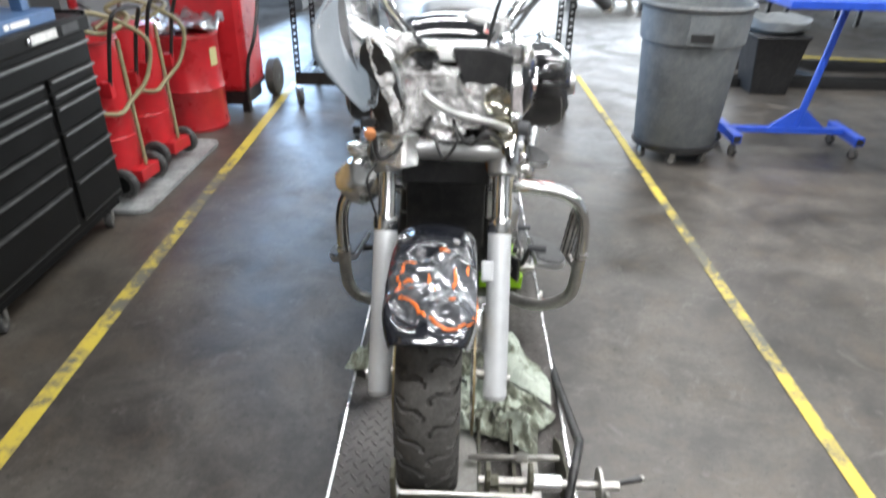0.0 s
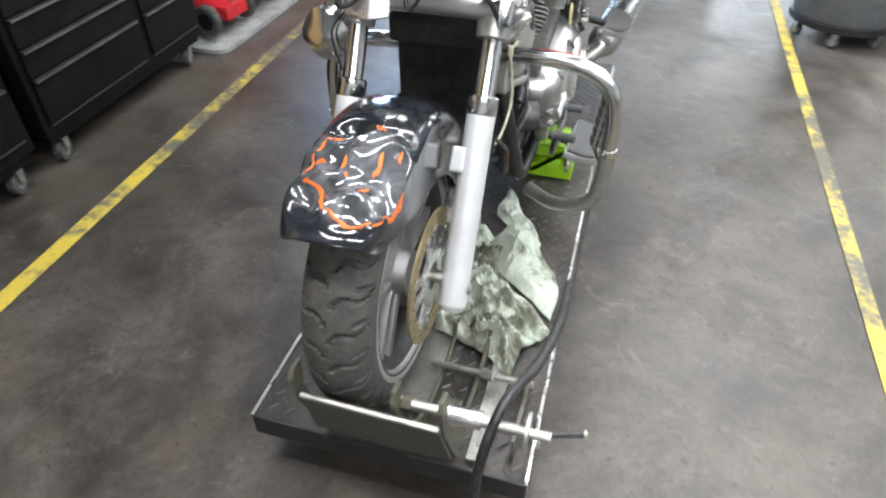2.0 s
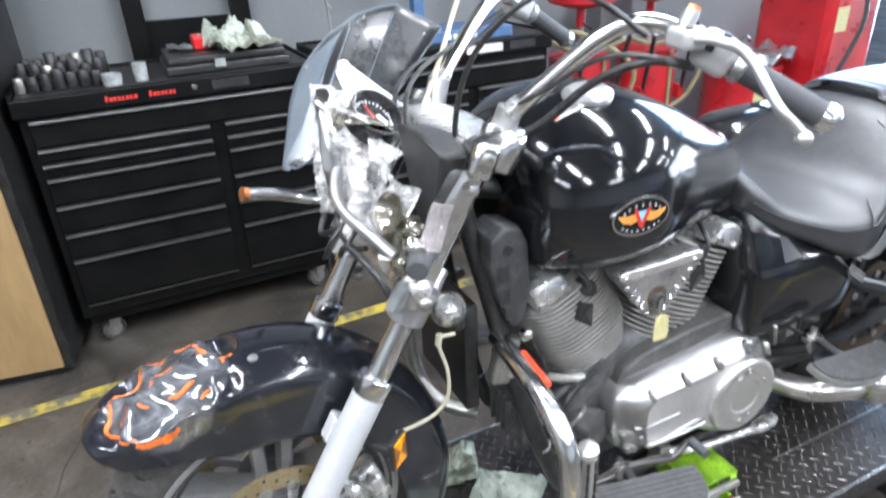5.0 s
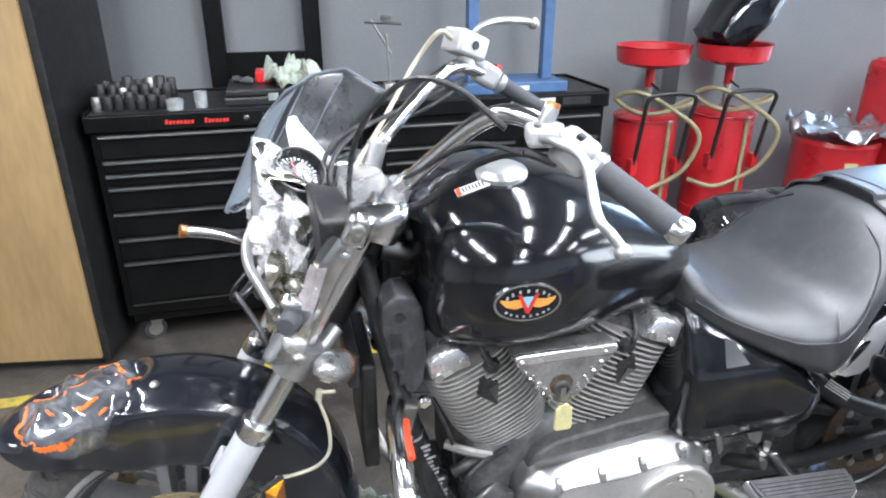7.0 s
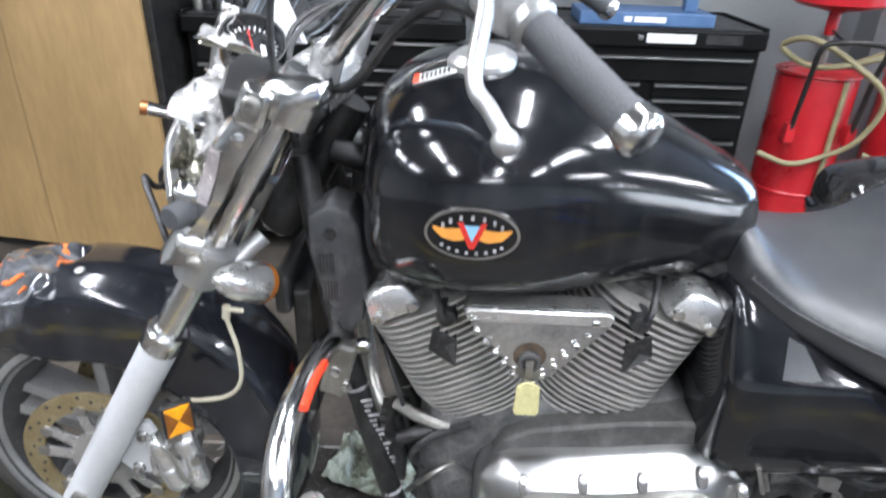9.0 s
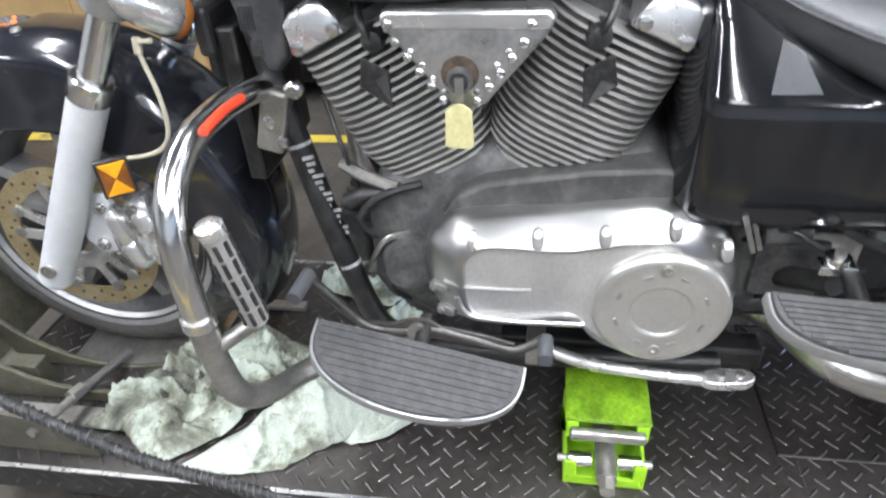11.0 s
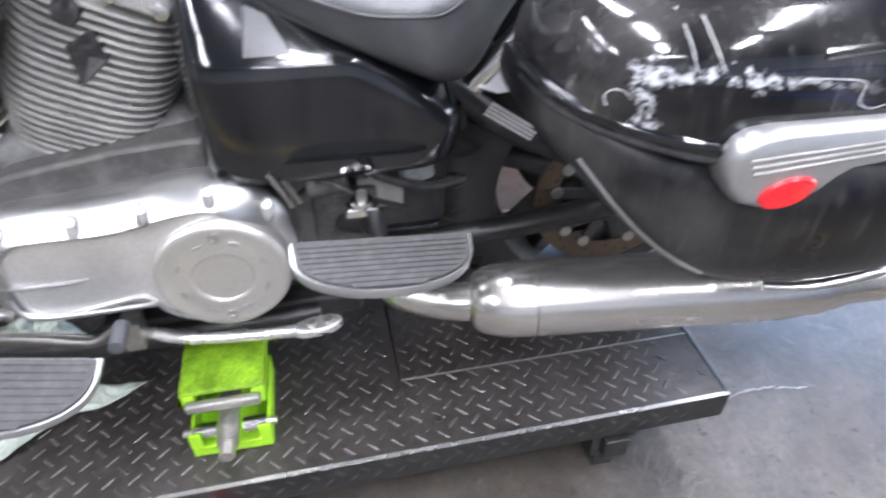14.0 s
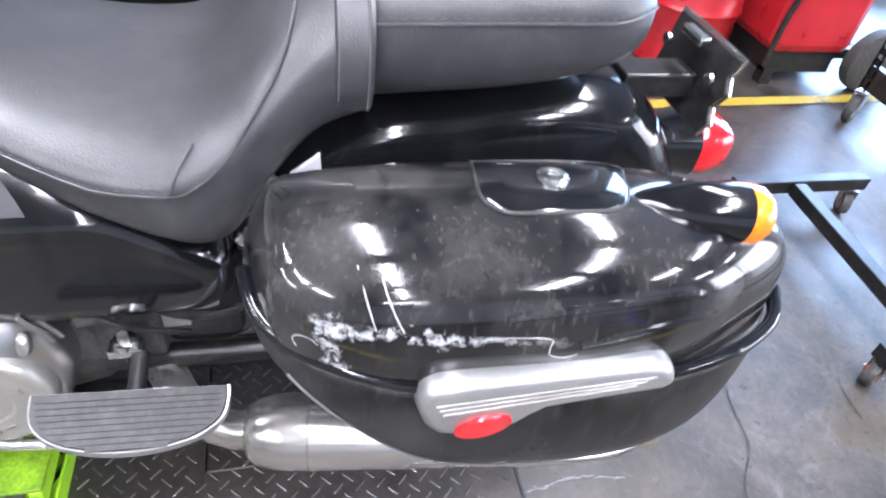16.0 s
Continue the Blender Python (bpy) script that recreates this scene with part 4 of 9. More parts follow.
for k in range(27):
    box(-1.30 + 0.08 * k, -1.285 + 0.08 * k, 5.23, 5.84, 0.255, 0.262, bm)
for k in range(5):
    box(-1.31, 0.82, 5.29 + 0.12 * k, 5.30 + 0.12 * k, 0.262, 0.268, bm)
part("wire_deck", bm, FRAME_BLACK, shelf, "black wire mesh bottom shelf", smooth=False)
for z in (1.75, 2.1):
    part("shelf_board", box(-1.34, 0.846, 5.18, 5.876, z, z + 0.03), FRAME_BLACK, shelf, smooth=False)


def trash_can():
    can = thing("trash_can", "large grey plastic trash can on a castor dolly", "trash can")
    c = (1.46, 4.28, 0)
    prof = [(0.115, 0.02), (0.115, 0.25), (0.13, 0.262), (0.75, 0.302), (0.765, 0.304), (0.77, 0.320), (0.96, 0.330), (0.965, 0.339), (0.985, 0.349), (1.0, 0.339), (0.995, 0.320), (0.5, 0.28), (0.14, 0.24), (0.135, 0.02)]
    part("can_body", lathe(prof, c, (0, 0, 1), 56), BIN_GREY, can)
    part("dolly", lathe([(0.085, 0.02), (0.085, 0.27), (0.12, 0.275), (0.125, 0.262)], c, (0, 0, 1), 40), PLASTIC_BLACK, can)
    for a in (200, 255, 310, 20, 90, 140):
        castor(can, c[0] + 0.235 * math.cos(radians(a)), c[1] + 0.235 * math.sin(radians(a)), 0.034, 0.022, turn=a)
    for a in (262, 82):
        m = pose(*c, 0, 0, a) @ pose(0.322, 0, 0.86)
        grip = part("grip", rings([[m @ Vector((-0.02, y, z)) for y, z in ((-0.085, -0.07), (0.085, -0.07), (0.075, 0.08), (-0.075, 0.08))], [m @ Vector((0.024, y, z)) for y, z in ((-0.09, -0.075), (0.09, -0.075), (0.08, 0.085), (-0.08, 0.085))]]), BIN_GREY, can)
        part("grip_recess", obox(m @ pose(0.0255, 0, -0.035), 0.003, 0.13, 0.05), PLASTIC_BLACK, grip, smooth=False)


trash_can()
bin2 = thing("waste_bin", "black square plastic waste bin with a bag", "bin")
part("bin_body", rings([[Vector((2.75 + sx * w, 6.05 + sy * w, z)) for sx, sy in ((-1, -1), (1, -1), (1, 1), (-1, 1))] for z, w in ((0.0, 0.16), (0.48, 0.22), (0.5, 0.235), (0.52, 0.235))]), PLASTIC_BLACK, bin2, bevel=0.01)
bm = lathe([(0.522, 0.19), (0.56, 0.26), (0.64, 0.27), (0.60, 0.2), (0.58, 0.05)], (2.75, 6.05, 0), (0, 0, 1), 30)
rough_up(bm, 0.03, 7)
part("bin_bag", bm, BIN_GREY, bin2)
tub = tagged(part("tub", lathe([(0.0, 0.2), (0.02, 0.21), (0.4, 0.25), (0.41, 0.26), (0.4, 0.24), (0.02, 0.2)], (1.72, 4.92, 0), (0, 0, 1), 36), BIN_GREY), "low grey plastic tub behind the trash can", "tub")


def blue_stand():
    st = thing("work_stand", "blue steel tube work stand on small castors", "stand")
    part("post", rod((2.33, 4.42, 0.17), (2.45, 4.42, 1.0), 0.024), BLUE_PAINT, st)
    part("table_frame", box(1.95, 2.95, 4.1, 4.75, 0.98, 1.03), BLUE_PAINT, st, smooth=False, bevel=0.006)
    part("cross_bar", box(1.88, 2.70, 4.395, 4.445, 0.125, 0.165), BLUE_PAINT, st, smooth=False, bevel=0.004)
    part("gusset", prism([(2.14, 4.41, 0.165), (2.52, 4.41, 0.165), (2.37, 4.41, 0.29), (2.30, 4.41, 0.29)], (0, 0.02, 0)), BLUE_PAINT, st, smooth=False)
    for x in (1.87, 2.68):
        foot = part("foot", box(x - 0.03, x + 0.03, 4.22, 4.62, 0.10, 0.16), BLUE_PAINT, st, smooth=False, bevel=0.004)
        part("foot_end", box(x - 0.022, x + 0.022, 4.217, 4.22, 0.108, 0.152), FRAME_BLACK, foot, smooth=False)
        for y in (4.26, 4.58):
            castor(st, x, y, 0.033, 0.022, turn=30)


blue_stand()


def engine_stand():
    """Black square-tube frame on castors behind the bike."""
    st = thing("engine_stand", "black square-tube rolling stand with orange-hubbed castors", "stand")
    for p, q in ((Vector((-0.69, 4.16, 0.14)), Vector((-0.69, 4.71, 0.14))), (Vector((-0.66, 4.40, 0.139)), Vector((0.06, 4.38, 0.125)))):
        d = (q - p)
        part("beam", obox(Matrix.Translation((p + q) / 2) @ d.to_track_quat("Y", "Z").to_matrix().to_4x4(), 0.05, d.length, 0.05), FRAME_BLACK, st, smooth=False, bevel=0.004)
    part("cross_foot", box(0.02, 0.07, 4.19, 4.58, 0.10, 0.15), FRAME_BLACK, st, smooth=False, bevel=0.004)
    for x, y, a in ((-0.69, 4.68, 60), (-0.69, 4.19, 10), (0.045, 4.22, 20), (0.045, 4.55, 70)):
        w = castor(st, x, y, 0.045, 0.03, turn=a)
        part("orange_hub", lathe([(-0.018, 0.004), (-0.0175, 0.02), (0.0175, 0.02), (0.018, 0.004)], (x, y, 0.045), (1, 0, 0), 14), ORANGE_RED, w)


engine_stand()

# ---- the lift table ----
LX0, LX1, LY0, LY1, LZ = -0.30, 0.335, 0.98, 3.07, 0.20
FAY = 1.222


def lift_table():
    lift = thing("lift_table", "dark tread-plate motorcycle lift table, lowered", "lift table")
    part("front_plate", box(LX0, LX1, LY0, 2.477, LZ - 0.008, LZ), PLATE, lift, smooth=False)
    part("rear_plate", box(0.1795, LX1, 2.4772, LY1, LZ - 0.008, LZ - 0.0002), PLATE, lift, smooth=False)
    part("rear_plate", box(LX0, -0.152, 2.4772, LY1, LZ - 0.008, LZ - 0.0002), PLATE, lift, smooth=False)
    part("drop_panel", box(-0.149, 0.1765, 2.4815, LY1 - 0.006, LZ - 0.010, LZ - 0.0015), PLATE, lift, smooth=False)
    part("seam_edge", box(0.1765, 0.1795, 2.48, LY1 - 0.006, LZ - 0.004, LZ + 0.0012), STEEL, lift, smooth=False)
    part("weld_seam", box(0.185, LX1 - 0.006, 2.507, 2.5105, LZ - 0.001, LZ + 0.0008), PLATE, lift, smooth=False)
    for x in (LX0, LX1):
        s = 1 if x > 0 else -1
        part("side_rail", box(x - s * 0.006, x + s * 0.003, LY0, LY1, LZ - 0.062, LZ + 0.0015), FRAME_BLACK, lift, smooth=False, bevel=0.002)
        part("worn_edge", box(x - s * 0.004, x + s * 0.0035, LY0, LY1, LZ + 0.0012, LZ + 0.003), ALU_POLISH, lift, smooth=False)
    for y in (LY0, LY1):
        s = 1 if y > 2 else -1
        part("end_rail", box(LX0, LX1, y - s * 0.006, y + s * 0.004, LZ - 0.062, LZ + 0.001), FRAME_BLACK, lift, smooth=False, bevel=0.002)
    # raised lugs of the tread plate
    bm = bmesh.new()
    pitch = 0.0205
    ny, nx = int((LY1 - LY0 - 0.04) / (2 * pitch)), int((LX1 - LX0 - 0.02) / pitch)
    for i in range(nx):
        for j in range(ny):
            x, y = LX0 + 0.016 + i * pitch, LY0 + 0.016 + (2 * j + i % 2) * pitch
            if -0.16 < x < 0.19 and abs(y - 2.479) < 0.010 or abs(x - 0.178) < 0.009 and y > 2.47:
                continue
            a = radians(45 if i % 2 else -45)
            u, v = Vector((math.cos(a), math.sin(a), 0)), Vector((-math.sin(a), math.cos(a), 0))
            o = Vector((x, y, LZ - 0.0003))
            foot = [o + u * p + v * q for p, q in ((-0.0140, 0), (-0.0095, -0.0032), (0.0095, -0.0032), (0.0140, 0), (0.0095, 0.0032), (-0.0095, 0.0032))]
            f = [bm.verts.new(p) for p in foot]
            t = [bm.verts.new(o + u * p + Vector((0, 0, 0.0021))) for p in (-0.0095, 0.0095)]
            for face in ((f[0], f[1], t[0]), (f[1], f[2], t[1], t[0]), (f[2], f[3], t[1]), (f[3], f[4], t[1]), (f[4], f[5], t[0], t[1]), (f[5], f[0], t[0])):
                bm.faces.new(face)
    for side, sx in ((LX1 + 0.003, 1), (LX0 - 0.003, -1)):
        for j in range(ny):
            for k in range(2):
                o = Vector((side, LY0 + 0.016 + (2 * j + k) * pitch, LZ - 0.018 - k * pitch))
                a = radians(45 if k else -45)
                u, v = Vector((0, math.cos(a), math.sin(a))), Vector((0, -math.sin(a), math.cos(a)))
                ring = [bm.verts.new(o + u * p + v * q) for p, q in ((-0.0140, 0), (0, -0.0032), (0.0140, 0), (0, 0.0032))]
                tip = bm.verts.new(o + Vector((0.0018 * sx, 0, 0)))
                for e in range(4):
                    bm.faces.new((ring[e], ring[(e + 1) % 4], tip))
    part("tread_lug", bm, LUG, lift, "raised worn lugs of the tread plate", smooth=False, kind="stuff")
    # scissor base under the deck
    for x in (-0.22, 0.20):
        part("base_beam", box(x, x + 0.05, 1.12, 2.95, 0.012, 0.062), FRAME_BLACK, lift, smooth=False, bevel=0.004)
        part("scissor_arm", box(x - 0.02, x - 0.005, 1.2, 2.8, 0.06, 0.12), FRAME_BLACK, lift, smooth=False, bevel=0.003)
    for y in (1.14, 2.05, 2.9):
        part("cross_beam", box(-0.24, 0.27, y, y + 0.05, 0.014, 0.058), FRAME_BLACK, lift, smooth=False, bevel=0.003)
    for y in (1.46,):
        for x in (-0.315, 0.315):
            w = part("side_wheel", lathe([(-0.02, 0.045), (-0.02, 0.062), (0.02, 0.062), (0.02, 0.045)], (x, y, 0.064), (1, 0, 0), 28), GUM_RUBBER, lift)
            part("hub", lathe([(-0.022, 0.012), (-0.018, 0.044), (0.018, 0.044), (0.022, 0.012)], (x, y, 0.064), (1, 0, 0), 18), STEEL, w)
            part("wheel_arm", box(x - math.copysign(0.05, x), x - math.copysign(0.024, x), y - 0.02, y + 0.02, 0.05, 0.14), FRAME_BLACK, lift, smooth=False)
    for x in (-0.30, 0.26):
        leg = part("support_foot", box(x, x + 0.085, 2.835, 2.885, 0.075, 0.125), FRAME_BLACK, lift, smooth=False, bevel=0.004)
        part("foot_plate", box(x + 0.01, x + 0.07, 2.815, 2.834, 0.07, 0.14), FRAME_BLACK, leg, smooth=False, bevel=0.002)
        part("foot_hole", lathe([(0, 0.010), (0.001, 0.010)], (x + 0.062, 2.86, 0.125), (0, 0, 1), 14), HOSE_BLACK, leg)
        part("foot_leg", box(x, x + 0.05, 2.84, 2.88, 0.0, 0.074), FRAME_BLACK, leg, smooth=False)
    for x, y in ((0.277, 3.047), (-0.25, 3.047), (0.277, 2.53), (0.29, 1.02)):
        part("rivet_hole", lathe([(0, 0.008), (0.0012, 0.008)], (x, y, LZ), (0, 0, 1), 12), HOSE_BLACK, lift)
    # wheel cradle at the front of the deck
    part("stop_plate", rings([[Vector(p) for p in ((-0.13, 0.972, 0.235), (0.175, 0.970, 0.235), (0.178, 0.880, 0.470), (-0.095, 0.890, 0.460))], [Vector(p) + Vector((0, 0.008, 0.004)) for p in ((-0.13, 0.972, 0.235), (0.175, 0.970, 0.235), (0.178, 0.880, 0.470), (-0.095, 0.890, 0.460))]]), STEEL_OLIVE, lift, "olive painted steel wheel stop", smooth=False)
    part("stop_edge", rod((-0.095, 0.892, 0.461), (0.178, 0.882, 0.471), 0.005, seg=8), STEEL, lift)

    def cheek(x, t, up):
        arc = []
        for k in range(15):
            a = radians(188 + 7.2 * k)
            arc.append((x, FAY + 0.300 * math.cos(a), 0.505 + up + 0.275 * math.sin(a)))
        return prism([(x, 1.0, 0.205), (x, 0.955, 0.30), (x, 0.905, 0.42), (x, 0.893, 0.50), (x, 0.905, 0.518), (x, 0.935, 0.515), *arc, (x, 1.33, 0.262), (x, 1.352, 0.25), (x, 1.352, 0.215), (x, 1.33, 0.205)], (t, 0, 0))
    for x, up in ((0.083, -0.02), (-0.115, -0.02), (0.172, 0.0)):
        part("clamp_jaw", cheek(x, 0.010, up), STEEL_OLIVE, lift, "olive steel clamp jaw with worn edges", smooth=False, bevel=0.002)
    part("clamp_screw", rod((0.07, 0.932, 0.458), (0.37, 0.935, 0.45), 0.010), STEEL, lift)
    part("screw_nut", rod((0.094, 0.932, 0.458), (0.112, 0.932, 0.458), 0.016, seg=6), STEEL_OLIVE, lift, smooth=False)
    part("screw_collar", rod((0.183, 0.932, 0.457), (0.245, 0.933, 0.455), 0.018), CHROME, lift)
    part("screw_washer", lathe([(0, 0.036), (0.006, 0.036), (0.007, 0.02)], (0.325, 0.935, 0.452), (1, 0, 0), 28), STEEL, lift)
    part("washer_plate", prism([(0.345, 0.92, 0.43), (0.345, 0.955, 0.43), (0.345, 0.96, 0.39), (0.345, 0.925, 0.39)], (0.008, 0, 0)), STEEL, lift, smooth=False)
    part("clamp_lever", rod((0.35, 0.94, 0.448), (0.425, 0.965, 0.442), 0.0065, seg=10), HOSE_BLACK, lift)
    part("lever_tip", rod((0.425, 0.965, 0.442), (0.431, 0.967, 0.4415), 0.0068, seg=10), STEEL, lift)
    part("guide_rod", rod((0.06, 1.224, 0.222), (0.31, 1.19, 0.262), 0.0085), STEEL, lift)
    part("guide_nut", rod((0.185, 1.205, 0.245), (0.215, 1.20, 0.25), 0.014, seg=6), STEEL, lift, smooth=False)
    part("outer_jaw", prism([(0.29, 1.02, 0.203), (0.295, 1.30, 0.203), (0.295, 1.30, 0.23), (0.295, 1.22, 0.285), (0.295, 1.10, 0.31), (0.29, 1.02, 0.28)], (0.008, 0, 0)), STEEL_OLIVE, lift, smooth=False, bevel=0.001)
    part("guide_block", box(0.13, 0.165, 1.02, 1.10, 0.203, 0.27), STEEL_OLIVE, lift, smooth=False, bevel=0.002)
    part("deck_plate", box(0.20, 0.245, 1.0, 1.36, LZ + 0.003, LZ + 0.010), STEEL, lift, "scratched steel strip", smooth=False, bevel=0.001)
    part("cradle_pan", box(-0.10, 0.085, 1.10, 1.40, LZ + 0.003, LZ + 0.008), STEEL, lift, smooth=False)
    for k in range(12):
        part("pan_hole", lathe([(0, 0.005), (0.0006, 0.005)], (0.10 + 0.022 * (k % 4), 1.32 + 0.025 * (k // 4), LZ + 0.0025), (0, 0, 1), 8), HOSE_BLACK, lift)
    for x, y in ((0.224, 1.045), (0.222, 1.279), (0.13, 1.36), (-0.13, 1.25)):
        part("hex_bolt", lathe([(0.0, 0.013), (0.010, 0.013), (0.011, 0.011)], (x, y, LZ + 0.008), (0, 0, 1), 6), STEEL, lift, smooth=False)
    part("ground_strip", box(-0.135, -0.112, 1.02, 1.55, LZ + 0.003, LZ + 0.016), STEEL, lift, smooth=False, bevel=0.002)
    lift.matrix_world = pose(LX1, LY1, 0, 0, 0, 0.85) @ pose(-LX1, -LY1, 0)
    return lift


lift_table()

# hydraulic hose of the lift
hose = thing("hydraulic_hose", "black hydraulic hose with a steel spring guard beside the lift", "hose")
HPTS = [(0.275, 0.83, 0.03), (0.28, 0.855, 0.20), (0.285, 0.885, 0.38), (0.305, 0.95, 0.475), (0.325, 1.02, 0.468), (0.338, 1.08, 0.437), (0.352, 1.22, 0.35), (0.362, 1.40, 0.265), (0.362, 1.55, 0.215), (0.358, 1.75, 0.17), (0.357, 2.0, 0.145), (0.362, 2.12, 0.165)]
part("hose_line", tube([(0.25, 0.60, 0.011), (0.262, 0.74, 0.012), *HPTS], 0.010, 10, 8), HOSE_BLACK, hose)
bm = bmesh.new()
line = spline(HPTS[5:], 44)
pts, ang = [], 0.0
for i in range(len(line) - 1):
    d, u, v = axes(line[i + 1] - line[i])
    for k in range(2):
        ang += 1.15
        p = line[i].lerp(line[i + 1], k / 2)
        pts.append(p + (Vector((0, 0, 1)).cross(d).normalized() * math.cos(ang) + Vector((0, 0, 1)) * math.sin(ang)) * 0.0115)
part("spring_guard", tube(pts, 0.0020, 5, 1), ENGINE_DARK, hose, "steel spring hose guard")
part("hose_fitting", rod((0.361, 2.10, 0.16), (0.364, 2.145, 0.17), 0.011), STEEL, hose)
part("release_handle", rod((0.364, 2.145, 0.172), (0.376, 2.155, 0.108), 0.009, 0.0115), RED_HANDLE, hose, "red release handle")


def scissor_jack():
    """Small lime-green lifting block with a steel screw under the frame."""
    j = thing("scissor_jack", "oily lime-green scissor jack under the motorcycle", "jack")
    x0, x1, y0, y1 = 0.12, 0.285, 2.115, 2.245
    part("jack_base", box(x0, x1, y0, y1, 0.204, 0.214), LIME, j, smooth=False, bevel=0.002)
    for y in (y0, y1 - 0.006):
        part("base_side", box(x0, x1, y, y + 0.006, 0.21, 0.25), LIME, j, smooth=False, bevel=0.002)
        part("top_side", box(x0 - 0.02, x1 - 0.03, y, y + 0.006, 0.285, 0.325), LIME, j, smooth=False, bevel=0.002)
        for sgn in (0, 1):
            a, b = ((x0 + 0.03, 0.225), (x1 - 0.03, 0.31))[:: 1 if sgn else -1]
            part("jack_arm", prism([(a[0] - 0.01, y - 0.0065, a[1]), (a[0] + 0.01, y - 0.0065, a[1]), (b[0] + 0.01, y - 0.0065, b[1]), (b[0] - 0.01, y - 0.0065, b[1])], (0, 0.006, 0)), LIME, j, smooth=False)
    bm = box(x0 - 0.03, x1 - 0.03, y0 - 0.002, y1 + 0.002, 0.322, 0.33)
    part("jack_top", bm, JACK_TOP, j, "oil-stained green top plate", smooth=False, bevel=0.002)
    part("front_lip", box(x1 - 0.004, x1 + 0.001, y0 + 0.007, y1 - 0.007, 0.2145, 0.226), LIME, j, smooth=False, bevel=0.001)
    for y in (y0, y1 - 0.020):
        part("front_ear", box(x1 - 0.003, x1 + 0.002, y, y + 0.020, 0.227, 0.262), LIME, j, smooth=False, bevel=0.002)
        part("upper_ear", box(x1 - 0.034, x1 - 0.029, y, y + 0.020, 0.286, 0.321), LIME, j, smooth=False, bevel=0.002)
    part("cross_bar", box(x1 - 0.028, x1 - 0.012, y0 + 0.006, y1 - 0.006, 0.298, 0.316), STEEL, j, smooth=False, bevel=0.004)
    part("jack_screw", rod((x0 - 0.02, 2.18, 0.262), (x1 + 0.030, 2.18, 0.262), 0.0165, seg=24), STEEL, j)
    part("screw_head", rod((x1 + 0.030, 2.18, 0.262), (x1 + 0.052, 2.18, 0.262), 0.0125, seg=6), STEEL, j, smooth=False)
    for ya, yb, yo in ((y0 + 0.007, y0 + 0.044, y0 - 0.010), (y1 - 0.044, y1 - 0.007, y1 + 0.010)):
        part("roller", rod((x1 - 0.018, ya, 0.246), (x1 - 0.018, yb, 0.246), 0.0125, seg=20), CHROME, j)
        part("roller_pin", rod((x1 - 0.018, ya if yo < ya else yb, 0.246), (x1 - 0.018, yo, 0.246), 0.0065, seg=12), STEEL, j)


JACK_TOP = surface("oily_lime_paint", (0.16, 0.34, 0.01), 0.45, 0, 0.5, 22, 160, 0.06, 0.12, tint=(0.34, 0.62, 0.03))
scissor_jack()

# rags on the deck
def sheet(name, corners, height, seed, fold, label, mat=None, over=0.0):
    """A cloth between four corners, with folds that run across it, resting on the deck."""
    a, b, c, d = [Vector((*p, 0)) for p in corners]
    n = 64
    grid = []
    for i in range(n):
        row = []
        for j in range(n):
            u, v = i / (n - 1), j / (n - 1)
            p = a.lerp(b, u).lerp(d.lerp(c, u), v)
            q = Vector((p.x * 9 + seed, p.y * 9, seed * 0.37))
            p += Vector((noise.noise(q * 0.9), noise.noise(q * 0.9 + Vector((7, 3, 1))), 0)) * 0.03
            across = p.x * math.cos(fold) + p.y * math.sin(fold)
            ridge = 1 - abs(math.sin(across * 34 + 3.0 * noise.noise(q * 1.2)))
            lump = max(0.0, noise.noise(q * 0.8 + Vector((2, 9, 4))) + 0.25)
            soft = min(1, 6 * min(u, 1 - u, v, 1 - v) + 0.25)
            p.z = LZ + 0.004 + over * math.sin(math.pi * u) * math.sin(math.pi * min(1, v * 1.3)) + height * soft * (0.40 * ridge ** 3 * lump * 1.6 + 0.45 * lump + 0.55 * max(0, 0.5 - 2.2 * abs(noise.noise(q * 1.9 + Vector((1, 4, 2))))) + 0.30 * max(0, 0.4 - 2.5 * abs(noise.noise(q * 4.2))))
            row.append(p)
        grid.append(row)
    ob = tagged(part(name, rings(grid, caps=False, loop=False), mat or RAG), label, "rag", "shop rags")
    md = ob.modifiers.new("thickness", "SOLIDIFY")
    md.thickness, md.offset = 0.0025, 1
    return ob


sheet("shop_rag", ((-0.03, 1.46), (0.04, 1.70), (0.33, 1.43), (0.27, 1.23)), 0.10, 0.3, 0.6, "greenish-grey oily rag crumpled on the lift deck")
sheet("shop_towel", ((0.10, 1.66), (0.16, 1.84), (0.325, 1.64), (0.33, 1.46)), 0.045, 1.7, 2.2, "stiff pale shop towel with oil spots on the deck", RAG_PALE, 0.075)
sheet("shop_rag", ((-0.14, 1.74), (-0.04, 1.90), (0.13, 1.72), (0.06, 1.58)), 0.08, 2.9, 1.1, "pale bluish rag under the engine", RAG_PALE)
sheet("shop_rag", ((0.10, 1.86), (0.10, 2.02), (0.26, 1.74), (0.24, 1.66)), 0.05, 4.4, 0.3, "pale green rag lying under the footboard", RAG_PALE)
sheet("shop_rag", ((-0.31, 1.58), (-0.24, 1.78), (-0.12, 1.74), (-0.17, 1.55)), 0.08, 5.3, 0.9, "grey crumpled rag beside the wheel")
sheet("shop_rag", ((0.07, 1.33), (0.0, 1.50), (0.17, 1.52), (0.23, 1.30)), 0.085, 6.6, 2.6, "dark oily rag by the wheel clamp", RAG_DARK)
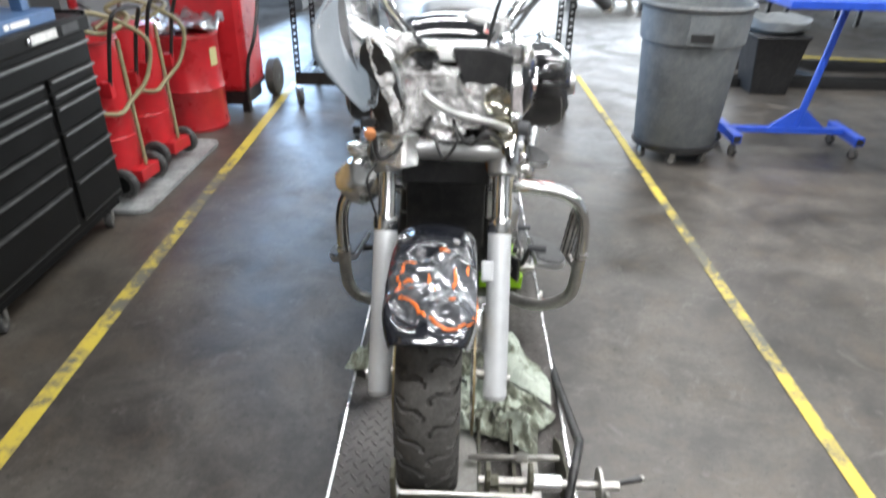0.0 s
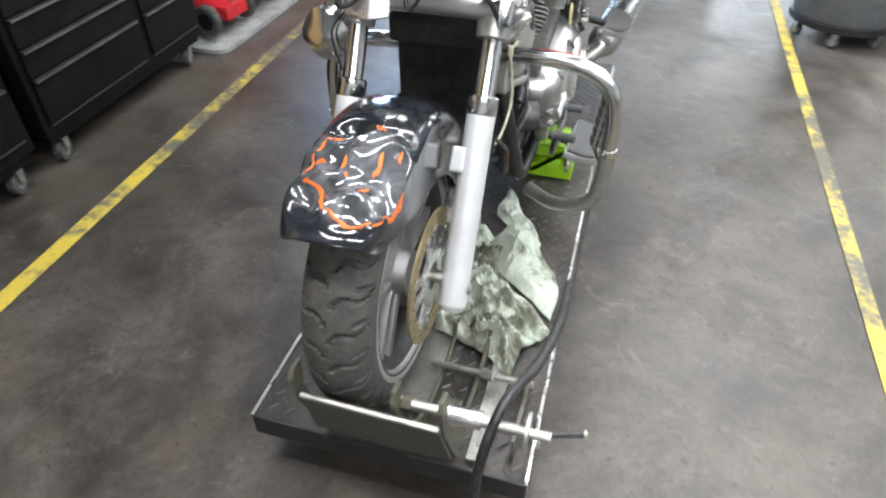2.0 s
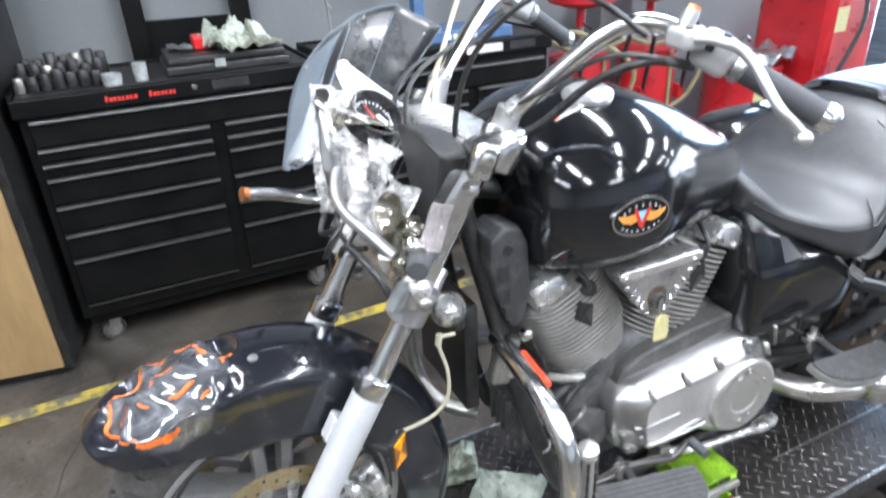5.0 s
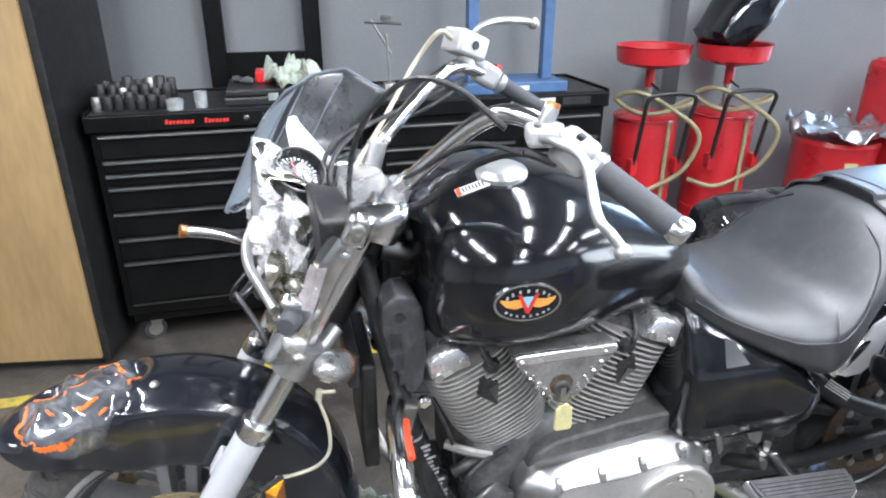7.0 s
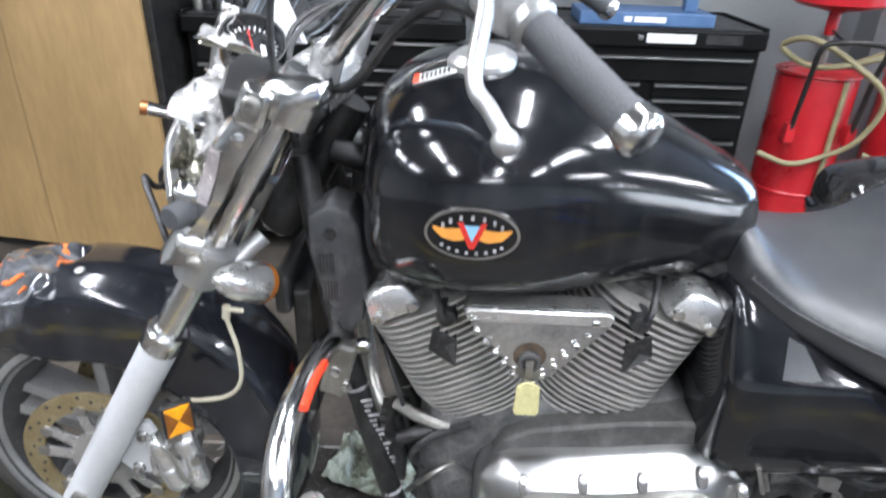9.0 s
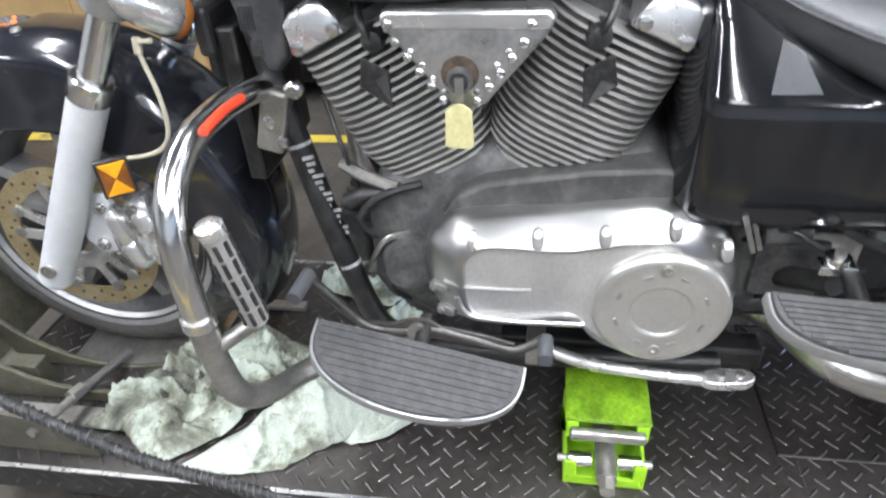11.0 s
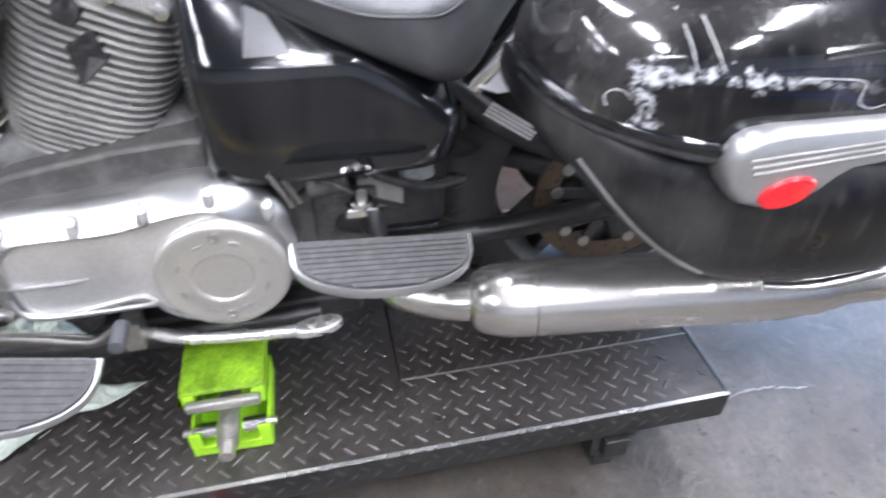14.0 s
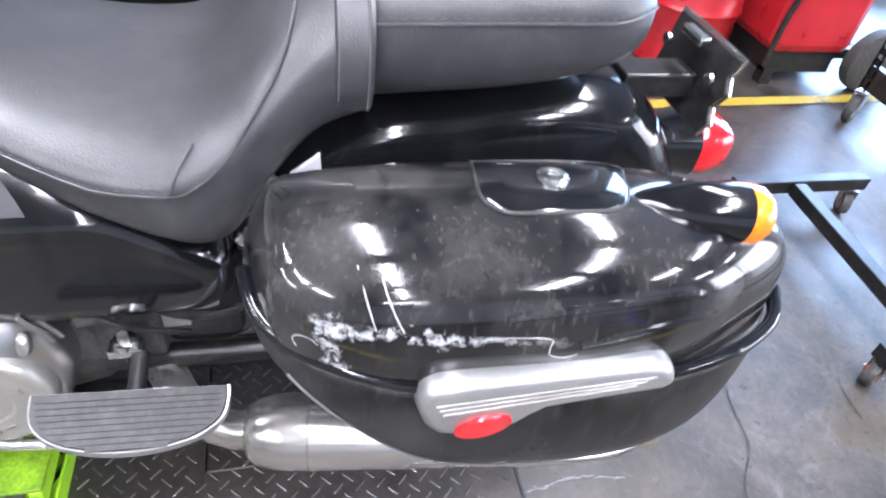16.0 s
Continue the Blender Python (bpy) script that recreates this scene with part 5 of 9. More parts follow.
sheet("shop_rag", ((0.02, 1.60), (0.02, 1.78), (0.17, 1.70), (0.20, 1.56)), 0.08, 8.1, 1.9, "oil-blackened rag under the engine guard", RAG_DARK)

# ---- the motorcycle ----
bike = thing("motorcycle", "crash-damaged black touring motorcycle strapped on the lift", "motorcycle")
FA, RA = Vector((-0.012, 1.222, 0.508)), Vector((0, 2.885, 0.518))


def tyre(centre, r, w, name, grooves):
    """A tyre with grooves cut into its tread."""
    prof = []
    n = 44
    for i in range(n + 1):
        s = -1 + 2 * i / n
        a = s * radians(118)
        x = math.sin(a) * w / 2 if abs(a) < math.pi / 2 else math.copysign(w / 2 * (1 - 0.12 * (abs(a) - math.pi / 2)), a)
        rad = r - (1 - math.cos(min(abs(a), math.pi / 2))) * w * 0.42 - max(0, abs(a) - math.pi / 2) * w * 0.42
        prof.append((x, rad, s))
    seg = 900
    bm = bmesh.new()
    rows = []
    for k in range(seg):
        th = 2 * math.pi * k / seg
        row = []
        for x, rad, s in prof:
            u = abs(s) / 0.62
            cut = 0.0
            if u < 1:
                ph = (th * grooves / (2 * math.pi) + (0.5 if s > 0 else 0.0) + 0.75 * u + 0.16 * math.sin(u * 7)) % 1.0
                ph2 = (th * grooves / (2 * math.pi) + (0.5 if s > 0 else 0.0) + 0.45 + 0.35 * u) % 1.0
                if abs(ph - 0.5) < 0.085 and u > 0.04:
                    cut = 0.009
                elif abs(ph2 - 0.5) < 0.08 and u > 0.55:
                    cut = 0.008
            rr = rad - cut
            row.append(bm.verts.new((centre.x + x, centre.y + rr * math.cos(th), centre.z + rr * math.sin(th))))
        rows.append(row)
    for k in range(seg):
        a, b = rows[k], rows[(k + 1) % seg]
        for i in range(n):
            bm.faces.new((a[i], a[i + 1], b[i + 1], b[i]))
    return bm


def wheel(centre, r, w, name, grooves, spokes=5, alloy=None, rubber=None):
    alloy = alloy or RIM_ALLOY
    rim_r = r * 0.76
    rim = part(name, lathe([(-w * 0.46, rim_r), (-w * 0.47, rim_r + 0.006), (-w * 0.44, rim_r + 0.008), (-w * 0.40, rim_r - 0.012), (-w * 0.2, rim_r - 0.03), (w * 0.2, rim_r - 0.03), (w * 0.40, rim_r - 0.012), (w * 0.44, rim_r + 0.008), (w * 0.47, rim_r + 0.006), (w * 0.46, rim_r), (w * 0.38, rim_r - 0.024), (w * 0.2, rim_r - 0.042), (-w * 0.2, rim_r - 0.042), (-w * 0.38, rim_r - 0.024), (-w * 0.46, rim_r)], centre, (1, 0, 0), 72, caps=False), RIM_DARK, bike, "grey cast alloy wheel")
    for e in (-1, 1):
        part("rim_edge", lathe([(e * w * 0.472, rim_r + 0.012), (e * w * 0.49, rim_r + 0.006), (e * w * 0.485, rim_r - 0.006), (e * w * 0.45, rim_r - 0.016), (e * w * 0.40, rim_r - 0.020), (e * w * 0.44, rim_r + 0.004), (e * w * 0.472, rim_r + 0.012)], centre, (1, 0, 0), 72, caps=False), RIM_ALLOY, rim, "pale alloy rim edge")
    part("tyre", tyre(centre, r, w, name, grooves), rubber or RUBBER, rim, "dusty black tyre with worn tread")
    part("hub", lathe([(-0.055, 0.02), (-0.055, 0.045), (-0.03, 0.055), (0.03, 0.055), (0.055, 0.045), (0.055, 0.02)], centre, (1, 0, 0), 32), alloy, rim)
    for k in range(spokes):
        a = 2 * math.pi * k / spokes + 0.25
        u, v = Vector((0, math.cos(a), math.sin(a))), Vector((0, -math.sin(a), math.cos(a)))
        bm = bmesh.new()
        for s in (-1, 1):
            p = centre + v * s * 0.022
            q = centre + v * s * 0.030
            rings([[p + u * 0.04 + Vector((x, 0, 0)) + v * y for x, y in ((-0.030, -0.010), (-0.016, -0.013), (0.016, -0.013), (0.030, -0.010), (0.030, 0.010), (0.016, 0.013), (-0.016, 0.013), (-0.030, 0.010))], [q + u * (rim_r - 0.03) + Vector((x, 0, 0)) + v * y for x, y in ((-0.034, -0.011), (-0.016, -0.015), (0.016, -0.015), (0.034, -0.011), (0.034, 0.011), (0.016, 0.015), (-0.016, 0.015), (-0.034, 0.011))]], bm)
        part("spoke", bm, alloy, rim)
    return rim


def disc(centre, x, r, parent, steel=None, arms=None):
    steel, arms = steel or DISC_STEEL, arms or RIM_ALLOY
    c = Vector((x, centre.y, centre.z))
    d = part("brake_disc", lathe([(-0.0025, r * 0.74), (-0.0025, r), (0.0025, r), (0.0025, r * 0.74), (-0.0025, r * 0.74)], c, (1, 0, 0), 64, caps=False), steel, parent, "drilled brake disc with light rust")
    bm = bmesh.new()
    for k in range(40):
        a = 2 * math.pi * k / 40
        rr = r * (0.80, 0.87, 0.94)[k % 3]
        p = c + Vector((0, math.cos(a), math.sin(a))) * rr
        lathe([(-0.003, 0.0035), (0.003, 0.0035)], p, (1, 0, 0), 8, bm)
    part("drill_hole", bm, HOSE_BLACK, d, kind="stuff")
    bm = lathe([(-0.004, 0.03), (-0.004, 0.062), (0.004, 0.062), (0.004, 0.03), (-0.004, 0.03)], c, (1, 0, 0), 32, caps=False)
    for k in range(5):
        a = 2 * math.pi * k / 5 + 0.3
        u, v = Vector((0, math.cos(a), math.sin(a))), Vector((0, -math.sin(a), math.cos(a)))
        for w in (-1, 1):
            p, q = c + u * 0.05 + v * w * 0.014, c + u * r * 0.76 + v * w * 0.028
            part("carrier_arm", rings([[e + Vector((z, 0, 0)) + v * y for z, y in ((-0.003, -0.010), (0.003, -0.010), (0.003, 0.010), (-0.003, 0.010))] for e in (p, q)]), arms, parent, smooth=False)
        for q in (-0.024, 0.024):
            part("disc_button", lathe([(-0.005, 0.011), (0.006, 0.011), (0.007, 0.006)], c + u * r * 0.73 + v * q, (1, 0, 0), 12), STEEL, parent)
    part("disc_carrier", bm, arms, d)
    return d


fw = wheel(FA, 0.310, 0.142, "front_wheel", 28)
disc(FA, 0.088, 0.150, fw, arms=ALU_POLISH)
disc(FA, -0.095, 0.150, fw)
# rear rubber and spokes are coloured darker for the shade under the bodywork
rw = wheel(RA, 0.318, 0.165, "rear_wheel", 28, alloy=RIM_DARK, rubber=surface("shade_darkened_rubber", (0.022, 0.021, 0.020), 0.75, 0, 0.25, 30, 260, 0.3, 0.1, dust=0.03))
# brown disc steel, its colour lowered to stand for the shade it sits in
disc(RA, 0.10, 0.15, rw, surface("shaded_brown_disc_steel", (0.12, 0.085, 0.055), 0.5, 0.5, 0.3, 18, 200, 0.1, 0.1), RIM_DARK)
# added disc that blocks the bright floor behind the rear spokes
part("dark_backing_disc", lathe([(-0.014, 0.03), (-0.014, 0.128), (-0.010, 0.132), (0.010, 0.132), (0.014, 0.128), (0.014, 0.03)], (-0.09, RA.y, RA.z), (1, 0, 0), 48), RIM_DARK, rw, "added dark backing disc, shaped like a belt pulley")


def egg_ring(c, u, v, a, b, power=5.0, n=32):
    out = []
    for i in range(n):
        t = 2 * math.pi * i / n
        x, y = math.cos(t), math.sin(t)
        out.append(c + u * math.copysign(abs(x) ** (2 / power), x) * a + v * math.copysign(abs(y) ** (2 / power), y) * b)
    return out


def egg_at(c, hx, hz, n=24):
    """A rounded ring across y round the centre c."""
    return [p + Vector((c.x, 0, c.z)) for p in egg(c.y, -hx, hx, -hz, hz, 3.0, n)]


def fork_point(x, z):
    return Vector((x, 1.216 + 0.587 * (z - 0.50), z))


for s in (1, -1):
    x = 0.143 * s
    leg = part("fork_leg", rod(fork_point(x, 0.462), fork_point(x, 0.812), 0.0295, 0.0295, 32), ALU_SATIN, bike, "satin silver lower fork leg", bevel=0.003)
    part("leg_cap", lathe([(-0.012, 0.012), (-0.010, 0.024), (0.0, 0.0295)], fork_point(x, 0.462), (0, 0.587, 1), 32), ALU_SATIN, leg)
    part("sleeve_collar", lathe([(-0.005, 0.0295), (-0.002, 0.0315), (0.03, 0.0315), (0.033, 0.029), (0.034, 0.024)], fork_point(x, 0.812), (0, 0.587, 1), 32), CHROME, leg)
    part("fork_tube", rod(fork_point(x, 0.83), fork_point(x, 1.24), 0.0215, 0.0215, 28), CHROME, bike, "chromed upper fork tube")
    part("axle_bolt", lathe([(0, 0.013), (0.006, 0.013), (0.006, 0.006), (0.002, 0.005)], fork_point(x, 0.498) + Vector((s * 0.029, 0, 0)), (s, 0, 0), 16), STEEL, leg)
    bm = obox(Matrix.Translation((0.114 * s, 1.332, 0.738)) @ Matrix.Rotation(radians(-30), 4, "X"), 0.030, 0.022, 0.052)
    part("fender_lug", bm, ALU_SATIN, leg, smooth=False, bevel=0.005)
    part("axle_end", rod((x * 0.6, FA.y, FA.z), (x * 0.85, FA.y, FA.z), 0.014), STEEL, leg)


def fender(centre, swell, hw, a0, a1, skirt, name, mat, dent=None, crown=0.62):
    """A mudguard bent round the wheel: crowned top, deep sides, real thickness. Angles in degrees from straight up, to the front negative."""
    n, mrows = (230, 72) if dent else (90, 40)
    sections = []
    for k in range(n + 1):
        a = radians(a0 + (a1 - a0) * k / n)
        up = Vector((0, math.sin(a), math.cos(a)))
        row = []
        dep, width = skirt(a0 + (a1 - a0) * k / n)
        for i in range(mrows + 1):
            s = -1 + 2 * i / mrows
            q = abs(s)
            if q < 0.55:
                b = q / 0.55 * math.pi / 2
                x, dr = math.sin(b) ** 0.85 * hw * width, -(1 - math.cos(b)) * hw * crown
            else:
                t = (q - 0.55) / 0.45
                x, dr = hw * width * (1 + 0.03 * t), -hw * crown - dep * t
            deg = a0 + (a1 - a0) * k / n
            p = centre + up * (swell(deg) + dr) + Vector((math.copysign(x, s), 0, 0))
            if dent:
                d = (p - Vector(dent)).length
                f = min(1, max(0, 1.15 - d / 0.125) / 0.3)
                f = f * f * (3 - 2 * f)
                g = p + 0.035 * noise.noise_vector(p * 8 + Vector((3, 0, 1)))
                crease = math.sqrt(noise.noise(g * 11 + Vector((1, 2, 0))) ** 2 + 0.0006) + 0.16 * math.sqrt(noise.noise(g * 20 + Vector((4, 1, 7))) ** 2 + 0.002)
                p += up * f * (-0.008 + 0.055 * (0.22 - crease))
            row.append(p)
        sections.append(row)
    bm = rings(sections, caps=False, loop=False)
    ob = part(name, bm, mat, bike)
    md = ob.modifiers.new("thickness", "SOLIDIFY")
    md.thickness, md.offset = 0.003, -1
    return ob


def front_skirt(a):
    t = (a + 47) / 30
    d = 0.012 + 0.095 * min(1, max(0.0, t)) ** 0.8
    if a > 60:
        d = 0.10 - 0.03 * min(1, (a - 60) / 50)
    return max(d, 0.004), 1.0 - 0.20 * max(0, (-a - 29) / 15) ** 2


ff = fender(FA, lambda a: 0.370 + 0.036 * min(1, max(0, (-a - 8) / 36)), 0.097, -44, 116, front_skirt, "front_fender", FENDER_MAT, DENT, 0.48)
tagged(ff, "black front fender crumpled at the nose with orange filler")


def smear(points, width, seed):
    width *= 0.72
    """A rough bead of filler laid over the fender along a line."""
    line = []
    for q in spline([Vector(p) for p in points], 18):
        ok, loc, nrm, _ = ff.closest_point_on_mesh(q)
        line.append((loc, nrm))
    secs = []
    for i, (p, nrm) in enumerate(line):
        d = (line[min(i + 1, len(line) - 1)][0] - line[max(i - 1, 0)][0]).normalized()
        side = nrm.cross(d).normalized()
        end = min(1, 0.35 + 3.0 * min(i, len(line) - 1 - i) / len(line))
        w = width * end * (0.75 + 0.9 * abs(noise.noise(p * 110 + Vector((seed, 0, 0)))))
        off = side * 0.006 * noise.noise(p * 45 + Vector((0, seed, 0)))
        hgt = 0.003 + 0.002 * noise.noise(p * 80)
        row = []
        for s, h in ((-1, -0.004), (-0.9, hgt * 0.6), (-0.3, hgt), (0.3, hgt * 0.9), (0.9, hgt * 0.6), (1, -0.004)):
            row.append(p + off + side * w * s + nrm * h)
        secs.append(row)
    return part("filler_bead", rings(secs), FILLER, ff, "bead of orange body filler")


smear([(-0.05, 1.165, 0.865), (-0.068, 1.13, 0.858), (-0.079, 1.075, 0.84), (-0.058, 1.035, 0.838), (-0.02, 1.0, 0.83), (0.02, 0.985, 0.82), (0.055, 0.99, 0.812), (0.075, 1.03, 0.80)], 0.0055, 1)
smear([(0.070, 1.025, 0.80), (0.080, 1.05, 0.80), (0.085, 1.07, 0.80), (0.08, 1.09, 0.815)], 0.0095, 2)
smear([(-0.012, 1.105, 0.852), (-0.010, 1.08, 0.851), (-0.004, 1.06, 0.848)], 0.005, 3)
smear([(0.040, 1.13, 0.86), (0.046, 1.10, 0.856), (0.043, 1.08, 0.85)], 0.007, 4)
smear([(0.040, 1.055, 0.845), (0.028, 1.035, 0.84)], 0.005, 5)
smear([(-0.002, 1.195, 0.876), (0.012, 1.188, 0.874), (0.022, 1.178, 0.872)], 0.006, 6)
smear([(0.062, 1.15, 0.855), (0.070, 1.13, 0.848)], 0.005, 7)
smear([(-0.056, 1.155, 0.862), (-0.05, 1.145, 0.862)], 0.009, 8)
smear([(-0.066, 1.085, 0.845), (-0.055, 1.095, 0.85), (-0.045, 1.09, 0.85)], 0.006, 9)
part("fender_rivet", lathe([(0, 0.009), (0.003, 0.008), (0.004, 0.004)], (0.038, 1.228, 0.874), (0.25, 0, 1), 16), STEEL, ff)
rf = fender(RA, lambda a: 0.408 + 0.10 * min(1, max(0, a / 36)) ** 1.3 - 0.03 * max(0, (a - 45) / 30), 0.105, -40, 70, lambda a: (0.11, 1.0), "rear_fender", PAINT_DUSTY)
tagged(rf, "gloss black rear fender")

# brake calliper, reflector and cable on the fork leg
cal = part("brake_calliper", rings([egg(y, 0.07, 0.125, z - h, z + h, 4, 20) for y, z, h in ((1.325, 0.53, 0.03), (1.335, 0.535, 0.05), (1.365, 0.555, 0.055), (1.395, 0.575, 0.05), (1.405, 0.58, 0.03))]), ALU_POLISH, bike, "silver four-piston brake calliper")
for y, z in ((1.35, 0.51), (1.385, 0.60), (1.37, 0.555)):
    part("calliper_bolt", lathe([(0, 0.011), (0.008, 0.011), (0.008, 0.005)], (0.125, y, z), (1, 0, 0), 14), STEEL, cal)
part("calliper_bracket", prism([(0.112, 1.275, 0.585), (0.112, 1.30, 0.625), (0.112, 1.335, 0.632), (0.112, 1.348, 0.605), (0.112, 1.332, 0.575), (0.112, 1.333, 0.545), (0.112, 1.322, 0.512), (0.112, 1.295, 0.508), (0.112, 1.272, 0.535)], (0.012, 0, 0)), ALU_SATIN, cal, smooth=False, bevel=0.003)
for y, z in ((1.326, 0.604), (1.306, 0.530)):
    part("mount_bolt", lathe([(0, 0.012), (0.004, 0.012), (0.004, 0.009), (0.012, 0.0085), (0.012, 0.004), (0.006, 0.0035)], (0.124, y, z), (1, 0, 0), 16), CHROME, cal)
for y0, z0, y1, z1, x, r in ((1.352, 0.592, 1.362, 0.545, 0.128, 0.021), (1.366, 0.535, 1.374, 0.508, 0.130, 0.022), (1.392, 0.590, 1.402, 0.548, 0.118, 0.019), (1.400, 0.532, 1.408, 0.500, 0.118, 0.017)):
    a, b = Vector((x, y0, z0)), Vector((x, y1, z1))
    d = (b - a).normalized()
    L = (b - a).length
    part("piston_housing", lathe([(-r, 0.002), (-r * 0.8, r * 0.6), (-r * 0.3, r * 0.95), (0, r), (L, r), (L + r * 0.3, r * 0.95), (L + r * 0.8, r * 0.6), (L + r, 0.002)], a, d, 20), ALU_POLISH, cal)
part("bridge_pipe", tube([(0.135, 1.352, 0.612), (0.148, 1.372, 0.60), (0.150, 1.386, 0.565), (0.146, 1.392, 0.525), (0.132, 1.388, 0.50)], 0.0035, 8, 6), STEEL, cal)
for y, z in ((1.375, 0.578), (1.386, 0.512), (1.414, 0.562)):
    part("bridge_bolt", lathe([(0, 0.009), (0.010, 0.009), (0.010, 0.004)], (0.130, y, z), (1, 0.2, 0), 6), STEEL, cal)
part("pad_pin", rod((0.125, 1.345, 0.568), (0.125, 1.412, 0.545), 0.004, seg=8), RIM_DARK, cal)
rm = pose(0.184, 1.424, 0.700, 0, 0, 38)
ref = part("side_reflector", obox(rm, 0.010, 0.048, 0.062), PLASTIC_BLACK, bike, "amber cross-cut reflector in a black frame", smooth=False, bevel=0.002)
for k in range(4):
    a0, a1 = radians(45 + 90 * k), radians(135 + 90 * k)
    tri = [rm @ Vector((0.0051, 0, 0))] + [rm @ Vector((0.0051, 0.0275 * math.cos(a), 0.0365 * math.sin(a))) for a in (a0, a1)]
    part("reflector_lens", prism(tri, rm.to_3x3() @ Vector((0.0025, 0, 0))), (AMBER_YELLOW, AMBER_DULL)[k % 2], ref, smooth=False)
part("reflector_bracket", rod((0.15, 1.39, 0.70), (0.181, 1.420, 0.70), 0.008), FRAME_BLACK, ref)
sig = part("signal_cable", tube([(0.180, 1.548, 0.905), (0.171, 1.520, 0.893), (0.176, 1.532, 0.83), (0.177, 1.530, 0.775), (0.174, 1.505, 0.742), (0.171, 1.46, 0.728), (0.168, 1.43, 0.725)], 0.0033, 8, 8), CREAM_CABLE, bike, "cream coloured wire sheath")
part("cable_plug", rod((0.171, 1.522, 0.905), (0.171, 1.519, 0.885), 0.006), CREAM_CABLE, sig)

# steering head: clamps, nacelle trims, lamps
low = part("lower_clamp", rod(fork_point(-0.17, 0.995) + Vector((0, -0.022, 0)), fork_point(0.17, 0.995) + Vector((0, -0.022, 0)), 0.026, seg=24), ALU_SILVER, bike, "silver lower fork clamp")
for s in (1, -1):
    part("clamp_ring", lathe([(-0.035, 0.03), (-0.032, 0.034), (0.03, 0.037), (0.034, 0.03)], fork_point(0.143 * s, 0.965), (0, 0.587, 1), 28), ALU_SILVER, low, "cast silver clamp ring")
    part("clamp_wing", tube([fork_point(0.15 * s, 0.955), fork_point(0.13 * s, 0.945) + Vector((0, 0.04, 0.005)), fork_point(0.10 * s, 0.955) + Vector((0, 0.08, 0.03))], 0.014, 10, 5), ALU_SILVER, low)
top = part("upper_clamp", rings([[Vector((x, 1.628 + dy * k, 1.205 + dz)) for dy, dz in ((-0.04, -0.018), (0.05, -0.028), (0.06, 0.0), (0.045, 0.02), (-0.03, 0.018))] for x, k in ((-0.17, 0.7), (-0.1, 1), (0, 1.2), (0.1, 1), (0.17, 0.7))]), ALU_POLISH, bike, "silver upper fork yoke", bevel=0.006)
for s in (1, -1):
    cap = lathe([(-0.032, 0.030), (-0.026, 0.040), (0.0, 0.042), (0.012, 0.040), (0.020, 0.030), (0.022, 0.005)], fork_point(0.155 * s, 1.205) + Vector((0, 0.012, 0)), (0, 0.45, 1), 28)
    rough_up(cap, 0.004, 22, s)
    part("yoke_cap", cap, CHROME, top, "dented silver yoke cap")
    bm = rings([egg_at(Vector((0.155 * s, y, z)), hx, hz) for y, z, hx, hz in ((1.60, 1.205, 0.030, 0.022), (1.625, 1.209, 0.040, 0.027), (1.655, 1.214, 0.040, 0.026), (1.678, 1.219, 0.034, 0.020), (1.688, 1.222, 0.022, 0.012))])
    rough_up(bm, 0.004, 20, 2)
    part("yoke_cover", bm, CHROME, top, "dented silver yoke cover")
    part("pinch_bolt", lathe([(0, 0.016), (0.010, 0.016), (0.012, 0.008)], (0.194 * s, 1.596, 1.203), (s, -0.2, 0.1), 16), STEEL, top)
    # scraped chrome strip in front of the fork tube
    secs = []
    for i in range(19):
        z = 1.19 - 0.215 * i / 18
        b = fork_point(0.0, z)
        w = 0.020 + 0.006 * math.sin(i * 0.5)
        row = [(0.182, -0.012), (0.186, -0.012 - w), (0.178, -0.030 - w), (0.160, -0.040 - w), (0.158, -0.036 - w), (0.175, -0.028 - w), (0.181, -0.012 - w), (0.178, -0.012)]
        secs.append([Vector((x * s, b.y + dy, z)) + noise.noise_vector(Vector((x * 30, dy * 30, z * 26 + s))) * 0.004 for x, dy in row])
    part("nacelle_trim", rings(secs), CHROME, bike, "scraped chrome headlamp nacelle strip")
    if s > 0:
        part("film_strip", rings([[p + Vector((0.002, -0.003, 0)) for p in row[1:6]] + [row[5] + Vector((-0.002, 0.002, 0))] for row in secs[4:11]]), TAPE, bike, "film taped to the chrome strip")
    # broken lamp bracket on the lower clamp
    head = fork_point(0.178 * s, 1.045) + Vector((0.0, -0.048, 0.0))
    for k, (dx, dy, dz, r) in enumerate(((-0.03, -0.006, 0.0, 0.026), (-0.01, 0.0, 0.034, 0.018), (0.0, 0.0, -0.036, 0.019), (-0.03, -0.01, -0.045, 0.021), (0.004, 0.004, -0.062, 0.014), (-0.045, 0.01, 0.05, 0.024))):
        bm = lathe([(-r, 0.004), (-r * 0.8, r * 0.8), (0, r), (r * 0.7, r * 0.75), (r, 0.004)], head + Vector((dx * s, dy, dz)), (0.3 * s, -1, 0.3 + 0.2 * k), 16)
        rough_up(bm, 0.005, 40, k)
        part("bracket_piece", bm, (REFLECTOR, CHROME, ALU_POLISH, REFLECTOR, STEEL, REFLECTOR)[k], bike, "broken metal lamp bracket piece")
    part("rubber_bush", lathe([(-0.024, 0.015), (-0.020, 0.018), (0.020, 0.018), (0.024, 0.015)], head + Vector((0.004 * s, -0.002, 0.010)), (s, -0.4, 0), 18), GRIP, bike, "grey rubber bush")

